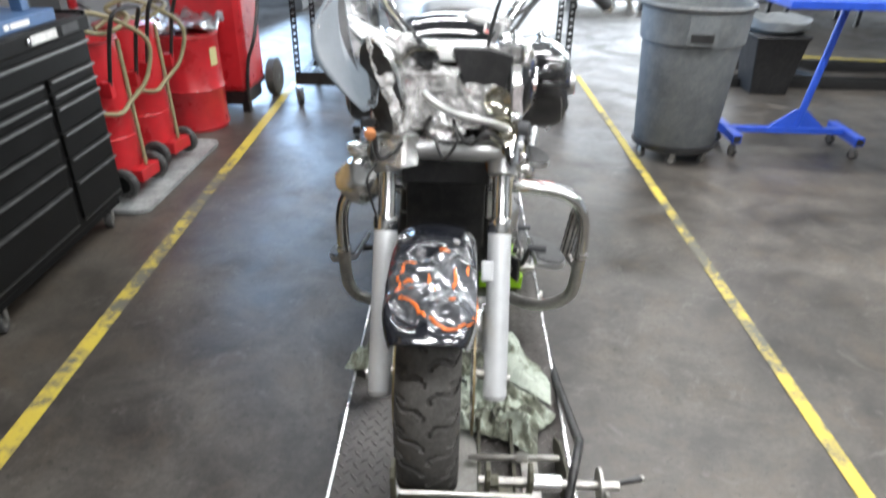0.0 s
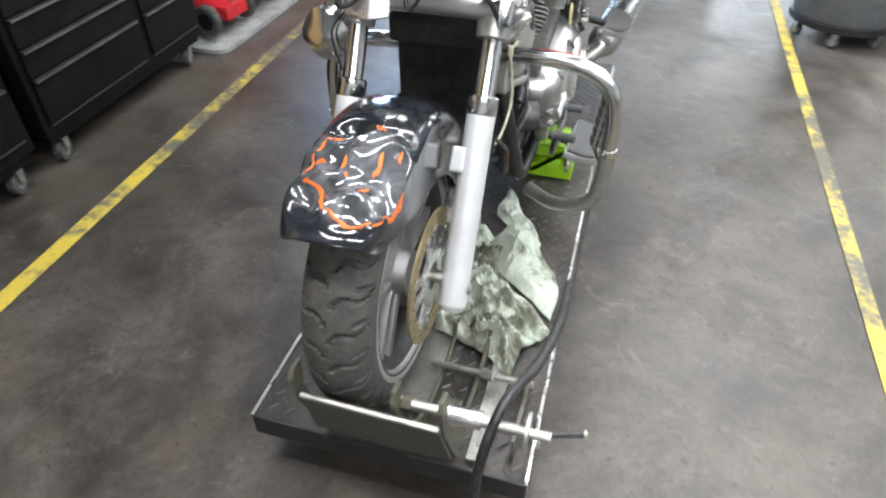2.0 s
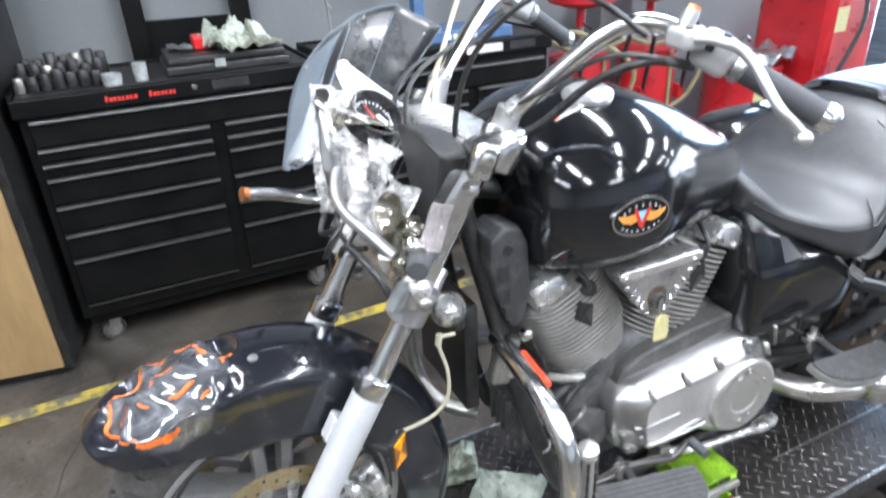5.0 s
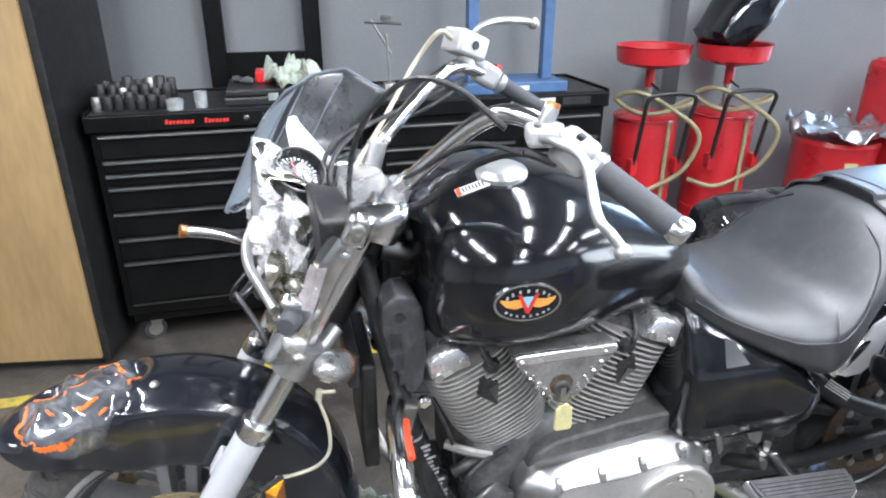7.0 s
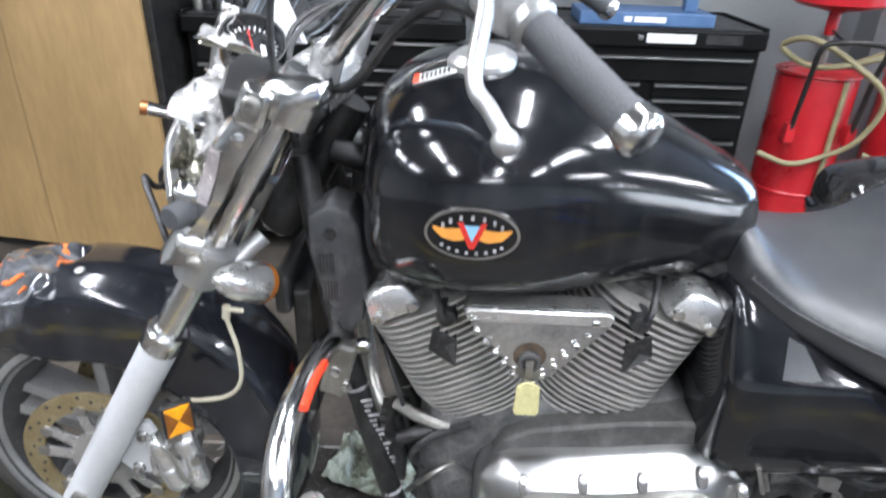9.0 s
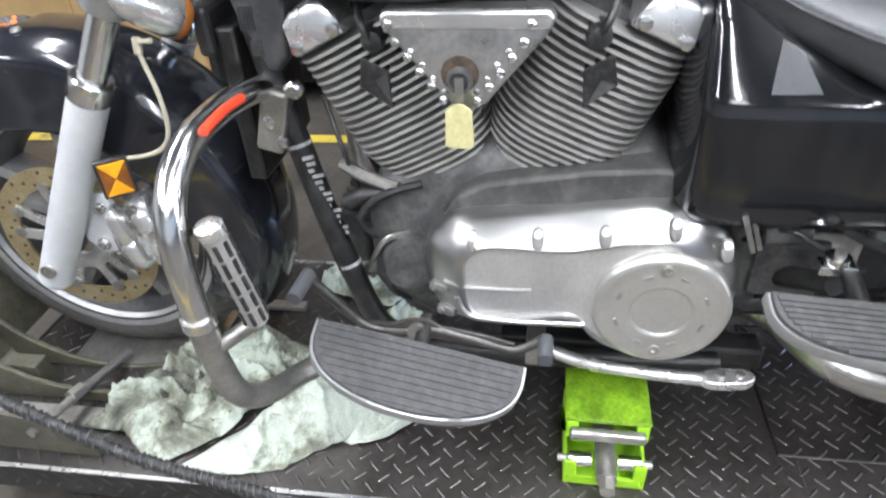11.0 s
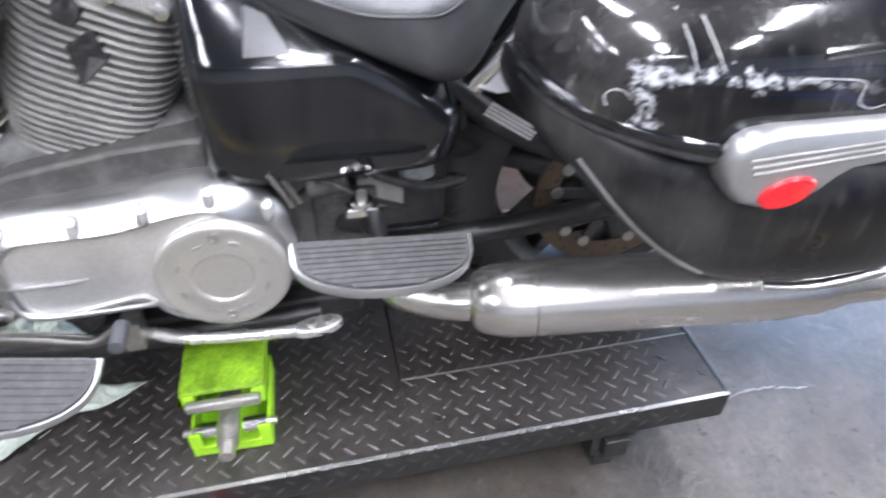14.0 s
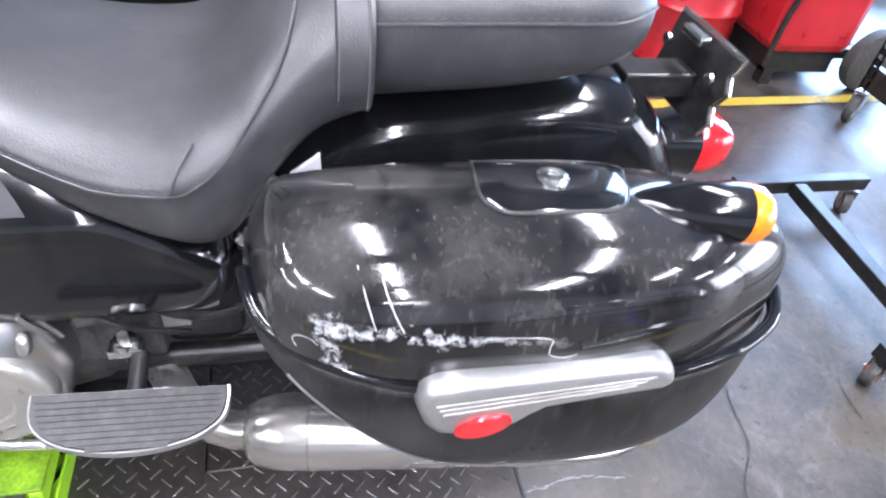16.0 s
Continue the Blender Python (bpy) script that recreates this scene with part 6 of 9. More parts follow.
for s in (1, -1):
    base = Vector((0.158, 1.546, 0.940)) if s > 0 else Vector((-0.205, 1.545, 0.955))
    aim = Vector((-0.79 * s, 0.36, -0.495))
    lampb = part("turn_signal", lathe([(-0.060, 0.003), (-0.053, 0.012), (-0.038, 0.0205), (-0.012, 0.0275), (0.014, 0.031), (0.030, 0.032), (0.032, 0.031)], base, aim, 32), ALU_POLISH, bike, "scratched chrome bullet turn signal")
    part("signal_lens", lathe([(0.031, 0.031), (0.035, 0.0325), (0.045, 0.030), (0.050, 0.012)], base, aim, 28), AMBER_DULL, lampb)
    part("signal_stem", rod(base, fork_point(0.15 * s, 0.965), 0.010), CHROME, lampb)


def crumple(name, centre, size, seed, mat, label, power=0.6, sub=5):
    """Wadded film: a lump with sharp creases."""
    bm = bmesh.new()
    bmesh.ops.create_icosphere(bm, subdivisions=sub, radius=1)
    for v in bm.verts:
        d = v.co.normalized()
        q = d + 0.35 * noise.noise_vector(d * 1.7 + Vector((seed, seed, 0)))
        crease = abs(noise.noise(q * 2.0 + Vector((0, seed, 0)))) + 0.3 * abs(noise.noise(q * 3.6 + Vector((seed, 0, 0))))
        k = 1 + power * (0.42 * noise.noise(d * 1.5 + Vector((seed, 0, 0))) + 0.40 * (crease - 0.3))
        v.co = Vector(centre) + Vector((d.x * size[0], d.y * size[1], d.z * size[2])) * k
    return part(name, bm, mat, bike, label)


crumple("film_wrap", (-0.055, 1.475, 1.105), (0.05, 0.03, 0.05), 1.0, FILM, "crumpled clear film round the broken headlamp")
crumple("film_wrap", (0.055, 1.490, 1.085), (0.055, 0.03, 0.035), 2.0, FILM, "crumpled clear film over lamp wiring")
# the torn lamp bowl, its outer skin and the film stretched over it
for k, (scale, mat, label, lift) in enumerate(((1.0, REFLECTOR, "torn half of the chrome headlamp bowl", 0.0), (1.06, FILM, "clear film stretched over the lamp bowl", 0.004))):
    secs = []
    for i in range(25):
        u = i / 24
        row = []
        for j in range(29):
            a = radians(70 + 195 * j / 28)
            rr = (0.042 + 0.043 * u ** 0.6) * scale
            q = Vector((-0.045 + rr * math.cos(a), 1.545 - 0.09 * u - lift, 1.165 + rr * 0.98 * math.sin(a)))
            q += noise.noise_vector(q * 17 + Vector((k * 3, 0, 0))) * (0.007 + 0.007 * k) * (0.4 + u)
            row.append(q)
        secs.append(row)
    ob = part(("headlamp_shell", "film_wrap")[k], rings(secs, caps=False, loop=False), mat, bike, label)
    md = ob.modifiers.new("thickness", "SOLIDIFY")
    md.thickness = 0.002
# chromed side shell of the nacelle, its dark hollow turned to the front
sh_c, sh_n = Vector((-0.150, 1.448, 1.155)), Vector((-0.42, -0.90, 0.12)).normalized()
sh_u = Vector((-0.26, 0.02, 0.96)).normalized()
sh_v = sh_n.cross(sh_u).normalized()
for name, mat, prof in (("nacelle_shell", CHROME, ((0.0, 1.0), (-0.004, 1.06), (-0.025, 1.10), (-0.055, 0.95), (-0.075, 0.55), (-0.082, 0.1))), ("shell_hollow", PLASTIC_BLACK, ((0.001, 0.985), (-0.020, 0.96), (-0.045, 0.75), (-0.055, 0.1)))):
    bm = rings([egg_ring(sh_c + sh_n * d, sh_v, sh_u, 0.046 * k, 0.112 * k, 2.2, 36) for d, k in prof])
    rough_up(bm, 0.006, 14, 3)
    part(name, bm, mat, bike, "scraped chrome side of the headlamp nacelle" if mat is CHROME else "dark hollow of the broken nacelle")


def film_sheet(corners, amp, seed, label, mat=None):
    """Clear film pulled over four corners and pinched into sharp folds."""
    a, b, c, d = [Vector(q) for q in corners]
    nrm = (b - a).cross(d - a).normalized()
    n = 44
    grid = []
    for i in range(n):
        row = []
        for j in range(n):
            u, v = i / (n - 1), j / (n - 1)
            q = a.lerp(b, u).lerp(d.lerp(c, u), v)
            w = q * 17 + Vector((seed, seed * 0.3, 0)) + 0.7 * noise.noise_vector(q * 22 + Vector((seed, 0, 0)))
            fold = abs(noise.noise(w)) * 1.5 + 0.45 * abs(noise.noise(w * 2.3)) + 0.5 * noise.noise(w * 0.6)
            q = q + nrm * amp * (fold - 0.4) + noise.noise_vector(q * 24 + Vector((0, seed, 0))) * amp * 0.45
            row.append(q)
        grid.append(row)
    ob = part("film_wrap", rings(grid, caps=False, loop=False), mat or FILM, bike, label)
    md = ob.modifiers.new("thickness", "SOLIDIFY")
    md.thickness = 0.0012
    return ob


film_sheet(((-0.185, 1.445, 1.272), (-0.075, 1.495, 1.268), (-0.030, 1.445, 1.065), (-0.115, 1.415, 1.050)), 0.026, 1.3, "crumpled clear film over the broken nacelle")
film_sheet(((-0.095, 1.485, 1.215), (0.025, 1.530, 1.195), (0.020, 1.495, 1.080), (-0.060, 1.440, 1.070)), 0.030, 4.1, "white wadded film stuffed round the lamp")
film_sheet(((-0.055, 1.450, 1.140), (0.045, 1.490, 1.125), (0.060, 1.475, 1.045), (-0.030, 1.420, 1.035)), 0.024, 7.7, "white wadded film stuffed round the lamp")
film_sheet(((0.045, 1.500, 1.155), (0.122, 1.525, 1.150), (0.140, 1.480, 1.085), (0.065, 1.468, 1.080)), 0.018, 2.2, "crumpled clear film over the lamp cup")
yoke_cap = part("yoke_cap", obox(pose(0.192, 1.600, 1.205, -22, 0, 0), 0.026, 0.042, 0.058), CHROME, bike, "bright rounded yoke cap", bevel=0.010)
part("cap_bolt", lathe([(0, 0.012), (0.005, 0.012), (0.007, 0.009), (0.007, 0.005), (0.004, 0.004)], (0.205, 1.600, 1.209), (1, 0, 0), 18), STEEL, yoke_cap)
part("strip_bolt", lathe([(0, 0.009), (0.004, 0.009), (0.006, 0.005)], (0.200, 1.578, 1.165), (1, 0, 0), 14), CHROME, bike)
# white folded film sheet across the bowl
secs = []
for i in range(30):
    u = i / 29
    c = Vector((-0.075 + 0.13 * u, 1.468 + 0.012 * math.sin(u * 5), 1.158 + 0.022 * math.sin(u * 3.4) - 0.02 * u))
    row = []
    for j in range(9):
        v = j / 8 - 0.5
        q = c + Vector((0.02 * v, -0.03 * abs(v), 0.055 * v * (1 - 0.4 * u)))
        row.append(q + Vector((0, -1, 0.3)) * 0.012 * math.sin(v * 17 + 5 * noise.noise(q * 20)))
    secs.append(row)
ob = part("film_wrap", rings(secs, caps=False, loop=False), FILM, bike, "white folded film hanging from the lamp")
md = ob.modifiers.new("thickness", "SOLIDIFY")
md.thickness = 0.0015
for c, r in (((0.118, 1.488, 1.118), 0.032), ((0.135, 1.482, 1.050), 0.036)):
    cup = lathe([(0.0, 0.006), (0.008, r * 0.7), (0.022, r), (0.026, r * 1.05), (0.024, r * 0.93), (0.012, r * 0.6), (0.006, 0.004)], c, (0.25, -1, 0.35), 28)
    rough_up(cup, 0.004, 30, r * 100)
    part("lamp_cup", cup, REFLECTOR, bike, "dirty chrome lamp cup")
part("bent_bracket", tube([(-0.05, 1.440, 1.150), (-0.036, 1.430, 1.138), (0.0, 1.418, 1.118), (0.05, 1.422, 1.098), (0.10, 1.440, 1.083), (0.15, 1.462, 1.060)], 0.0095, 12, 6), ALU_SILVER, bike, "bent silver bracket")
part("lamp_bezel", tube([(-0.03, 1.432, 1.095), (-0.045, 1.428, 1.075), (-0.035, 1.425, 1.05), (0.0, 1.425, 1.035), (0.04, 1.43, 1.035), (0.07, 1.44, 1.045)], 0.0055, 8, 6), HOSE_BLACK, bike, "torn rubber lamp gasket")
part("clamp_shroud", rings([[fork_point(0, z) + Vector((x, dy, 0)) for x, dy in ((-0.16, -0.05), (-0.10, -0.07), (-0.06, -0.045), (-0.08, -0.03), (-0.14, -0.02))] for z in (0.965, 1.0, 1.035)]), ALU_POLISH, bike, "scraped lower clamp shroud", bevel=0.006)

# black gauge housing, gauge and broken fairing
pod = part("gauge_housing", rings([[Vector(p) for p in ((0.055, 1.54, 1.07), (0.125, 1.545, 1.05), (0.165, 1.545, 1.215), (0.10, 1.535, 1.235), (0.01, 1.53, 1.235))], [Vector(p) for p in ((0.06, 1.575, 1.07), (0.12, 1.575, 1.06), (0.15, 1.60, 1.205), (0.09, 1.60, 1.225), (0.02, 1.59, 1.225))]]), PLASTIC_BLACK, bike, "black plastic instrument housing", bevel=0.008)
DIAL = surface("dark_dial_face", (0.02, 0.021, 0.023), 0.25, 0.0, 0.5, 30, 60, 0.1, 0.05)
gm = look((-0.063, 1.523, 1.232), (0.35, 1.75, 1.75))
bm = lathe([(-0.035, 0.03), (-0.03, 0.048), (0.006, 0.050), (0.008, 0.046), (-0.010, 0.042), (-0.014, 0.002)], (0, 0, 0), (0, 0, -1), 40)
bm.transform(gm)
speedo = part("speedometer", bm, DIAL, bike, "round dial with a dark face")
for k in range(22):
    a = radians(-130 + 260 * k / 21)
    bm = obox(Matrix.Translation(Vector((math.sin(a) * 0.036, math.cos(a) * 0.036, 0.009))) @ Matrix.Rotation(-a, 4, "Z"), 0.0022, 0.008 if k % 3 == 0 else 0.004, 0.0015)
    bm.transform(gm)
    part("dial_tick", bm, WHITE_BAR, speedo, smooth=False)
bm = box(-0.001, 0.001, -0.005, 0.030, 0.006, 0.0075)
bm.transform(gm)
part("needle", bm, RED_PRINT, speedo, smooth=False)
bm = lathe([(0.006, 0.0505), (0.010, 0.0505), (0.010, 0.0475), (0.006, 0.0475), (0.006, 0.0505)], (0, 0, 0), (0, 0, -1), 40, caps=False)
bm.transform(gm)
part("dial_rim", bm, HOSE_BLACK, speedo)
for dx, dy, w, h, turn, mat in ((-0.016, -0.006, 0.007, 0.030, 8, WHITE_BAR), (0.014, 0.002, 0.005, 0.022, -5, WHITE_BAR), (0.0, -0.012, 0.012, 0.010, 0, RED_PRINT), (0.006, -0.028, 0.030, 0.007, 25, CHROME), (-0.012, 0.026, 0.020, 0.006, -15, CHROME)):
    bm = obox(Matrix.Translation((dx, dy, 0.010)) @ Matrix.Rotation(radians(turn), 4, "Z") @ Matrix.Rotation(radians(20), 4, "X"), w, h, 0.003)
    bm.transform(gm)
    part("glass_shard", bm, mat, speedo, smooth=False)

FAIR_TABLE = (
    ((-0.270, 1.515, 1.345), (-0.250, 1.555, 1.370), (-0.218, 1.636, 1.394), (-0.188, 1.716, 1.348)),
    ((-0.300, 1.465, 1.285), (-0.238, 1.520, 1.312), (-0.200, 1.592, 1.330), (-0.180, 1.668, 1.300)),
    ((-0.292, 1.430, 1.225), (-0.222, 1.478, 1.240), (-0.188, 1.545, 1.255), (-0.172, 1.608, 1.240)),
    ((-0.235, 1.398, 1.165), (-0.195, 1.430, 1.175), (-0.170, 1.470, 1.185), (-0.160, 1.520, 1.195)),
    ((-0.180, 1.372, 1.122), (-0.168, 1.380, 1.124), (-0.160, 1.390, 1.128), (-0.155, 1.400, 1.132)),
)
fair_cols = [spline([row[c] for row in FAIR_TABLE], 5) for c in range(4)]
fair_rows = []
for i in range(len(fair_cols[0])):
    row = []
    for a, b in zip(fair_cols, fair_cols[1:]):
        row += [a[i].lerp(b[i], k / 4) for k in range(4)]
    fair_rows.append(row + [fair_cols[3][i]])
# the middle facet is pressed in
for i, row in enumerate(fair_rows):
    for k in (5, 6, 7):
        row[k] = row[k] + Vector((-0.010, -0.007, 0.002))
fair = part("fairing_half", rings(fair_rows, caps=False, loop=False), FAIRING_INSIDE, bike, "broken fairing half, smoky dark inside and blue-grey outside")
fair.data.set_sharp_from_angle(angle=radians(9))
md = fair.modifiers.new("thickness", "SOLIDIFY")
md.thickness, md.offset = 0.003, 0
out_dir = Vector((-0.72, -0.62, 0.25)).normalized()
bulge = [[p + out_dir * (0.006 + 0.022 * math.sin(math.pi * min(1, max(0, k / 12))) * math.sin(math.pi * min(1, i / 20))) for k, p in enumerate(row)] for i, row in enumerate(fair_rows)]
fo = part("fairing_skin", rings(bulge, caps=False, loop=False), FAIRING_GREY, fair, "blue-grey fairing outer skin")
md = fo.modifiers.new("thickness", "SOLIDIFY")
md.thickness, md.offset = 0.003, 1
rim_line = fair_rows[0] + [r[-1] for r in fair_rows[1:]] + fair_rows[-1][::-1][1:] + [r[0] for r in fair_rows[::-1]][1:]
part("fairing_edge", tube(rim_line, 0.0022, 6, 1), FAIRING_GREY, fair)
# paler lips paint the bright line where the folds catch light
for c in (4, 8):
    part("fold_glint", tube([r[c] + Vector((0.0025, 0.002, 0)) for r in fair_rows[1:15]], 0.0014, 6, 1), FAIRING_GREY, fair)
for q in ((-0.243, 1.578, 1.374), (-0.293, 1.466, 1.285)):
    part("fairing_rivet", lathe([(0, 0.005), (0.003, 0.004)], q, (0.72, 0.62, -0.2), 10), STEEL, fair)
stay_up = Vector((-0.232, 1.526, 1.286))
bm = bmesh.new()
bmesh.ops.create_uvsphere(bm, u_segments=16, v_segments=10, radius=0.0165, matrix=Matrix.Translation(stay_up))
stay = part("mirror_stay", prism([stay_up + Vector((-0.006, -0.004, 0.012)), stay_up + Vector((0.010, 0.010, 0.006)), Vector((-0.105, 1.60, 1.226)), Vector((-0.140, 1.535, 1.215)), Vector((-0.192, 1.520, 1.232)), stay_up + Vector((-0.004, -0.012, -0.010))], (0.006, -0.008, 0.004)), ALU_SATIN, bike, "silver mirror stay plate broken off", bevel=0.002)
part("stay_ball", bm, ALU_SATIN, stay)

# handlebar, controls and cables
hb = part("handlebar", tube([(0.134, 1.679, 1.250), (0.178, 1.730, 1.312), (0.225, 1.780, 1.370), (0.263, 1.818, 1.392), (0.308, 1.862, 1.378), (0.37, 1.910, 1.334), (0.451, 1.984, 1.274)], 0.0145, 16, 8), CHROME, bike, "chrome pull-back handlebar")
RB = [(-0.134, 1.679, 1.250), (-0.17, 1.745, 1.310), (-0.21, 1.82, 1.368), (-0.24, 1.875, 1.39), (-0.268, 1.925, 1.375), (-0.295, 1.99, 1.34), (-0.32, 2.10, 1.275)]
part("handlebar", tube(RB, 0.0145, 16, 8), CHROME, bike, "chrome pull-back handlebar")
for s in (1, -1):
    part("bar_riser", rod((0.125 * s, 1.665, 1.21), (0.134 * s, 1.682, 1.262), 0.021), ALU_SILVER, top)
    part("riser_cap", obox(pose(0.138 * s, 1.686, 1.262, 40, 0, -20 * s), 0.036, 0.036, 0.026), ALU_POLISH, top, smooth=False, bevel=0.006)
for (p, q, side) in (((0.37, 1.910, 1.334), (0.451, 1.984, 1.274), 1), ((-0.295, 1.99, 1.34), (-0.32, 2.10, 1.275), -1)):
    p, q = Vector(p), Vector(q)
    d = (q - p).normalized()
    grip = part("grip", rod(p, q, 0.0185, 0.0185, 24), GRIP, bike, "ribbed black rubber grip")
    part("grip_end", lathe([(0, 0.0195), (0.012, 0.0215), (0.018, 0.0205), (0.022, 0.017), (0.024, 0.006)], q - d * 0.004, d, 12), CHROME, grip)
    part("grip_flange", lathe([(-0.012, 0.021), (-0.008, 0.023), (0.0, 0.023), (0.004, 0.019)], p, d, 24), ALU_SILVER, grip)
    if side > 0:
        body = Matrix.Translation(p - d * 0.042) @ d.to_track_quat("Y", "Z").to_matrix().to_4x4()
        sw = part("switch_housing", obox(body, 0.046, 0.058, 0.052), PLASTIC_WHITE, bike, "silver-white switch housing", bevel=0.012)
        part("switch_button", obox(body @ pose(0.012, 0.0, 0.027), 0.013, 0.011, 0.008), PLASTIC_BLACK, sw, smooth=False, bevel=0.002)
        part("switch_button", obox(body @ pose(0.025, -0.012, 0.008), 0.008, 0.012, 0.014), PLASTIC_BLACK, sw, smooth=False, bevel=0.002)
        piv = p - d * 0.082 + Vector((0.010, -0.015, 0.004))
        per = part("lever_perch", rings([[piv + Vector((x, y, z)) for x, y, z in ((-0.02, -0.022, h), (0.03, -0.035, h), (0.036, 0.0, h), (0.0, 0.03, h), (-0.025, 0.015, h))] for h in (-0.013, 0.013)]), PLASTIC_WHITE, bike, "silver clutch lever perch", bevel=0.006)
        part("pivot_screw", lathe([(0, 0.006), (0.004, 0.006)], piv + Vector((0.02, -0.018, 0.014)), (0, 0, 1), 10), STEEL, per)
        stub = part("broken_stub", lathe([(0, 0.012), (0.020, 0.0115), (0.026, 0.010), (0.022, 0.006)], piv + Vector((-0.012, 0.004, 0.010)), (0.1, 0.4, 1), 14), ALU_SILVER, per, "snapped mirror stem")
        part("torn_tip", lathe([(0.0, 0.0102), (0.006, 0.009), (0.004, 0.005)], piv + Vector((-0.0096, 0.0135, 0.033)), (0.1, 0.4, 1), 14), COPPER, per)
        part("lever", tube([piv + Vector((0.02, -0.018, 0.0)), piv + Vector((0.06, -0.006, 0.002)), piv + Vector((0.09, 0.018, -0.016)), (0.476, 1.858, 1.312), (0.491, 1.871, 1.292), (0.502, 1.883, 1.275)], 0.0070, 10, 8), ALU_SILVER, per, "silver clutch lever")
        bm = bmesh.new()
        bmesh.ops.create_uvsphere(bm, u_segments=16, v_segments=10, radius=0.0112, matrix=Matrix.Translation((0.502, 1.883, 1.272)))
        part("lever_ball", bm, ALU_SILVER, per)
    else:
        body = Matrix.Translation(p - d * 0.045) @ d.to_track_quat("Y", "Z").to_matrix().to_4x4()
        sw = part("throttle_housing", obox(body, 0.045, 0.06, 0.05), PLASTIC_WHITE, bike, "silver-white throttle housing", bevel=0.012)
        part("kill_switch", obox(body @ pose(0.0, 0.02, 0.027), 0.012, 0.016, 0.012), RED_PRINT, sw, smooth=False, bevel=0.002)
        mc = Matrix.Translation((-0.255, 1.895, 1.432)) @ Matrix.Rotation(radians(28), 4, "Z") @ Matrix.Rotation(radians(-20), 4, "X")
        cyl = part("brake_reservoir", obox(mc, 0.06, 0.085, 0.05), PLASTIC_WHITE, bike, "white brake fluid reservoir", bevel=0.007)
        part("reservoir_foot", rod((-0.255, 1.895, 1.41), (-0.25, 1.90, 1.38), 0.018), PLASTIC_WHITE, cyl)
        part("sight_glass", lathe([(0, 0.009), (0.003, 0.009), (0.003, 0.002)], mc @ Vector((0.031, 0.0, 0.0)), mc.to_3x3() @ Vector((1, 0, 0)), 14), HOSE_BLACK, cyl)
        part("brake_lever", tube([mc @ Vector((-0.02, 0.03, 0)), (-0.28, 1.93, 1.46), (-0.28, 1.97, 1.475), (-0.29, 2.03, 1.475), (-0.30, 2.06, 1.47)], 0.008, 8, 6), ALU_SILVER, cyl, "silver brake lever")
        bm = bmesh.new()
        bmesh.ops.create_uvsphere(bm, u_segments=14, v_segments=8, radius=0.013, matrix=Matrix.Translation((-0.302, 2.065, 1.468)))
        part("lever_ball", bm, ALU_SILVER, cyl)
        part("brake_line", tube([mc @ Vector((0.0, -0.042, 0)), mc @ Vector((0.005, -0.085, 0.0)), (-0.23, 1.78, 1.40), (-0.16, 1.70, 1.30), (-0.10, 1.63, 1.22), (-0.08, 1.58, 1.14)], 0.005, 8, 7), CREAM_CABLE, cyl, "braided brake line")
part("clutch_cable", tube([(0.30, 1.80, 1.38), (0.25, 1.74, 1.43), (0.19, 1.68, 1.43), (0.13, 1.62, 1.35), (0.10, 1.60, 1.24), (0.09, 1.62, 1.12)], 0.0048, 8, 8), HOSE_BLACK, bike, "black control cable")
part("switch_cable", tube([(0.32, 1.82, 1.35), (0.26, 1.76, 1.35), (0.18, 1.70, 1.29), (0.11, 1.66, 1.24), (0.07, 1.63, 1.16)], 0.004, 8, 8), HOSE_BLACK, bike, "black wiring loom")
part("wiring_loom", tube([(0.33, 1.865, 1.335), (0.28, 1.825, 1.34), (0.22, 1.775, 1.305), (0.15, 1.71, 1.225), (0.10, 1.64, 1.21)], 0.007, 8, 8), HOSE_BLACK, bike, "black taped wiring loom")
part("throttle_cable", tube([(-0.25, 1.89, 1.36), (-0.18, 1.75, 1.32), (-0.12, 1.63, 1.28), (-0.06, 1.58, 1.22), (-0.04, 1.61, 1.11)], 0.0048, 8, 8), HOSE_BLACK, bike, "black throttle cable")
part("throttle_cable", tube([(-0.26, 1.90, 1.35), (-0.20, 1.77, 1.30), (-0.15, 1.64, 1.29), (-0.09, 1.57, 1.23), (-0.05, 1.61, 1.09)], 0.0048, 8, 8), HOSE_BLACK, bike, "black throttle cable")
part("torn_wire", tube([(0.02, 1.45, 1.07), (0.06, 1.40, 1.04), (0.10, 1.40, 1.07), (0.14, 1.43, 1.03), (0.16, 1.45, 0.98)], 0.005, 6, 6), HOSE_BLACK, bike, "torn black wires")
part("torn_wire", tube([(-0.02, 1.42, 1.04), (0.0, 1.385, 1.01), (0.03, 1.39, 1.05), (0.02, 1.43, 1.09)], 0.004, 6, 6), HOSE_BLACK, bike, "torn black wires")
part("torn_wire", tube([(-0.10, 1.46, 1.02), (-0.15, 1.42, 0.99), (-0.17, 1.44, 1.03), (-0.16, 1.47, 1.08)], 0.006, 6, 6), HOSE_BLACK, bike, "torn black wires")
bh = part("broken_mount", tube([(-0.14, 1.48, 1.05), (-0.17, 1.41, 1.06), (-0.172, 1.35, 1.08), (-0.158, 1.291, 1.097)], 0.012, 10, 6), CHROME, bike, "bent chrome lamp bar with a torn end")
part("torn_end", lathe([(0, 0.0125), (0.012, 0.0135), (0.013, 0.008)], (-0.158, 1.294, 1.096), (0.015, -0.055, 0.015), 12), COPPER, bh)
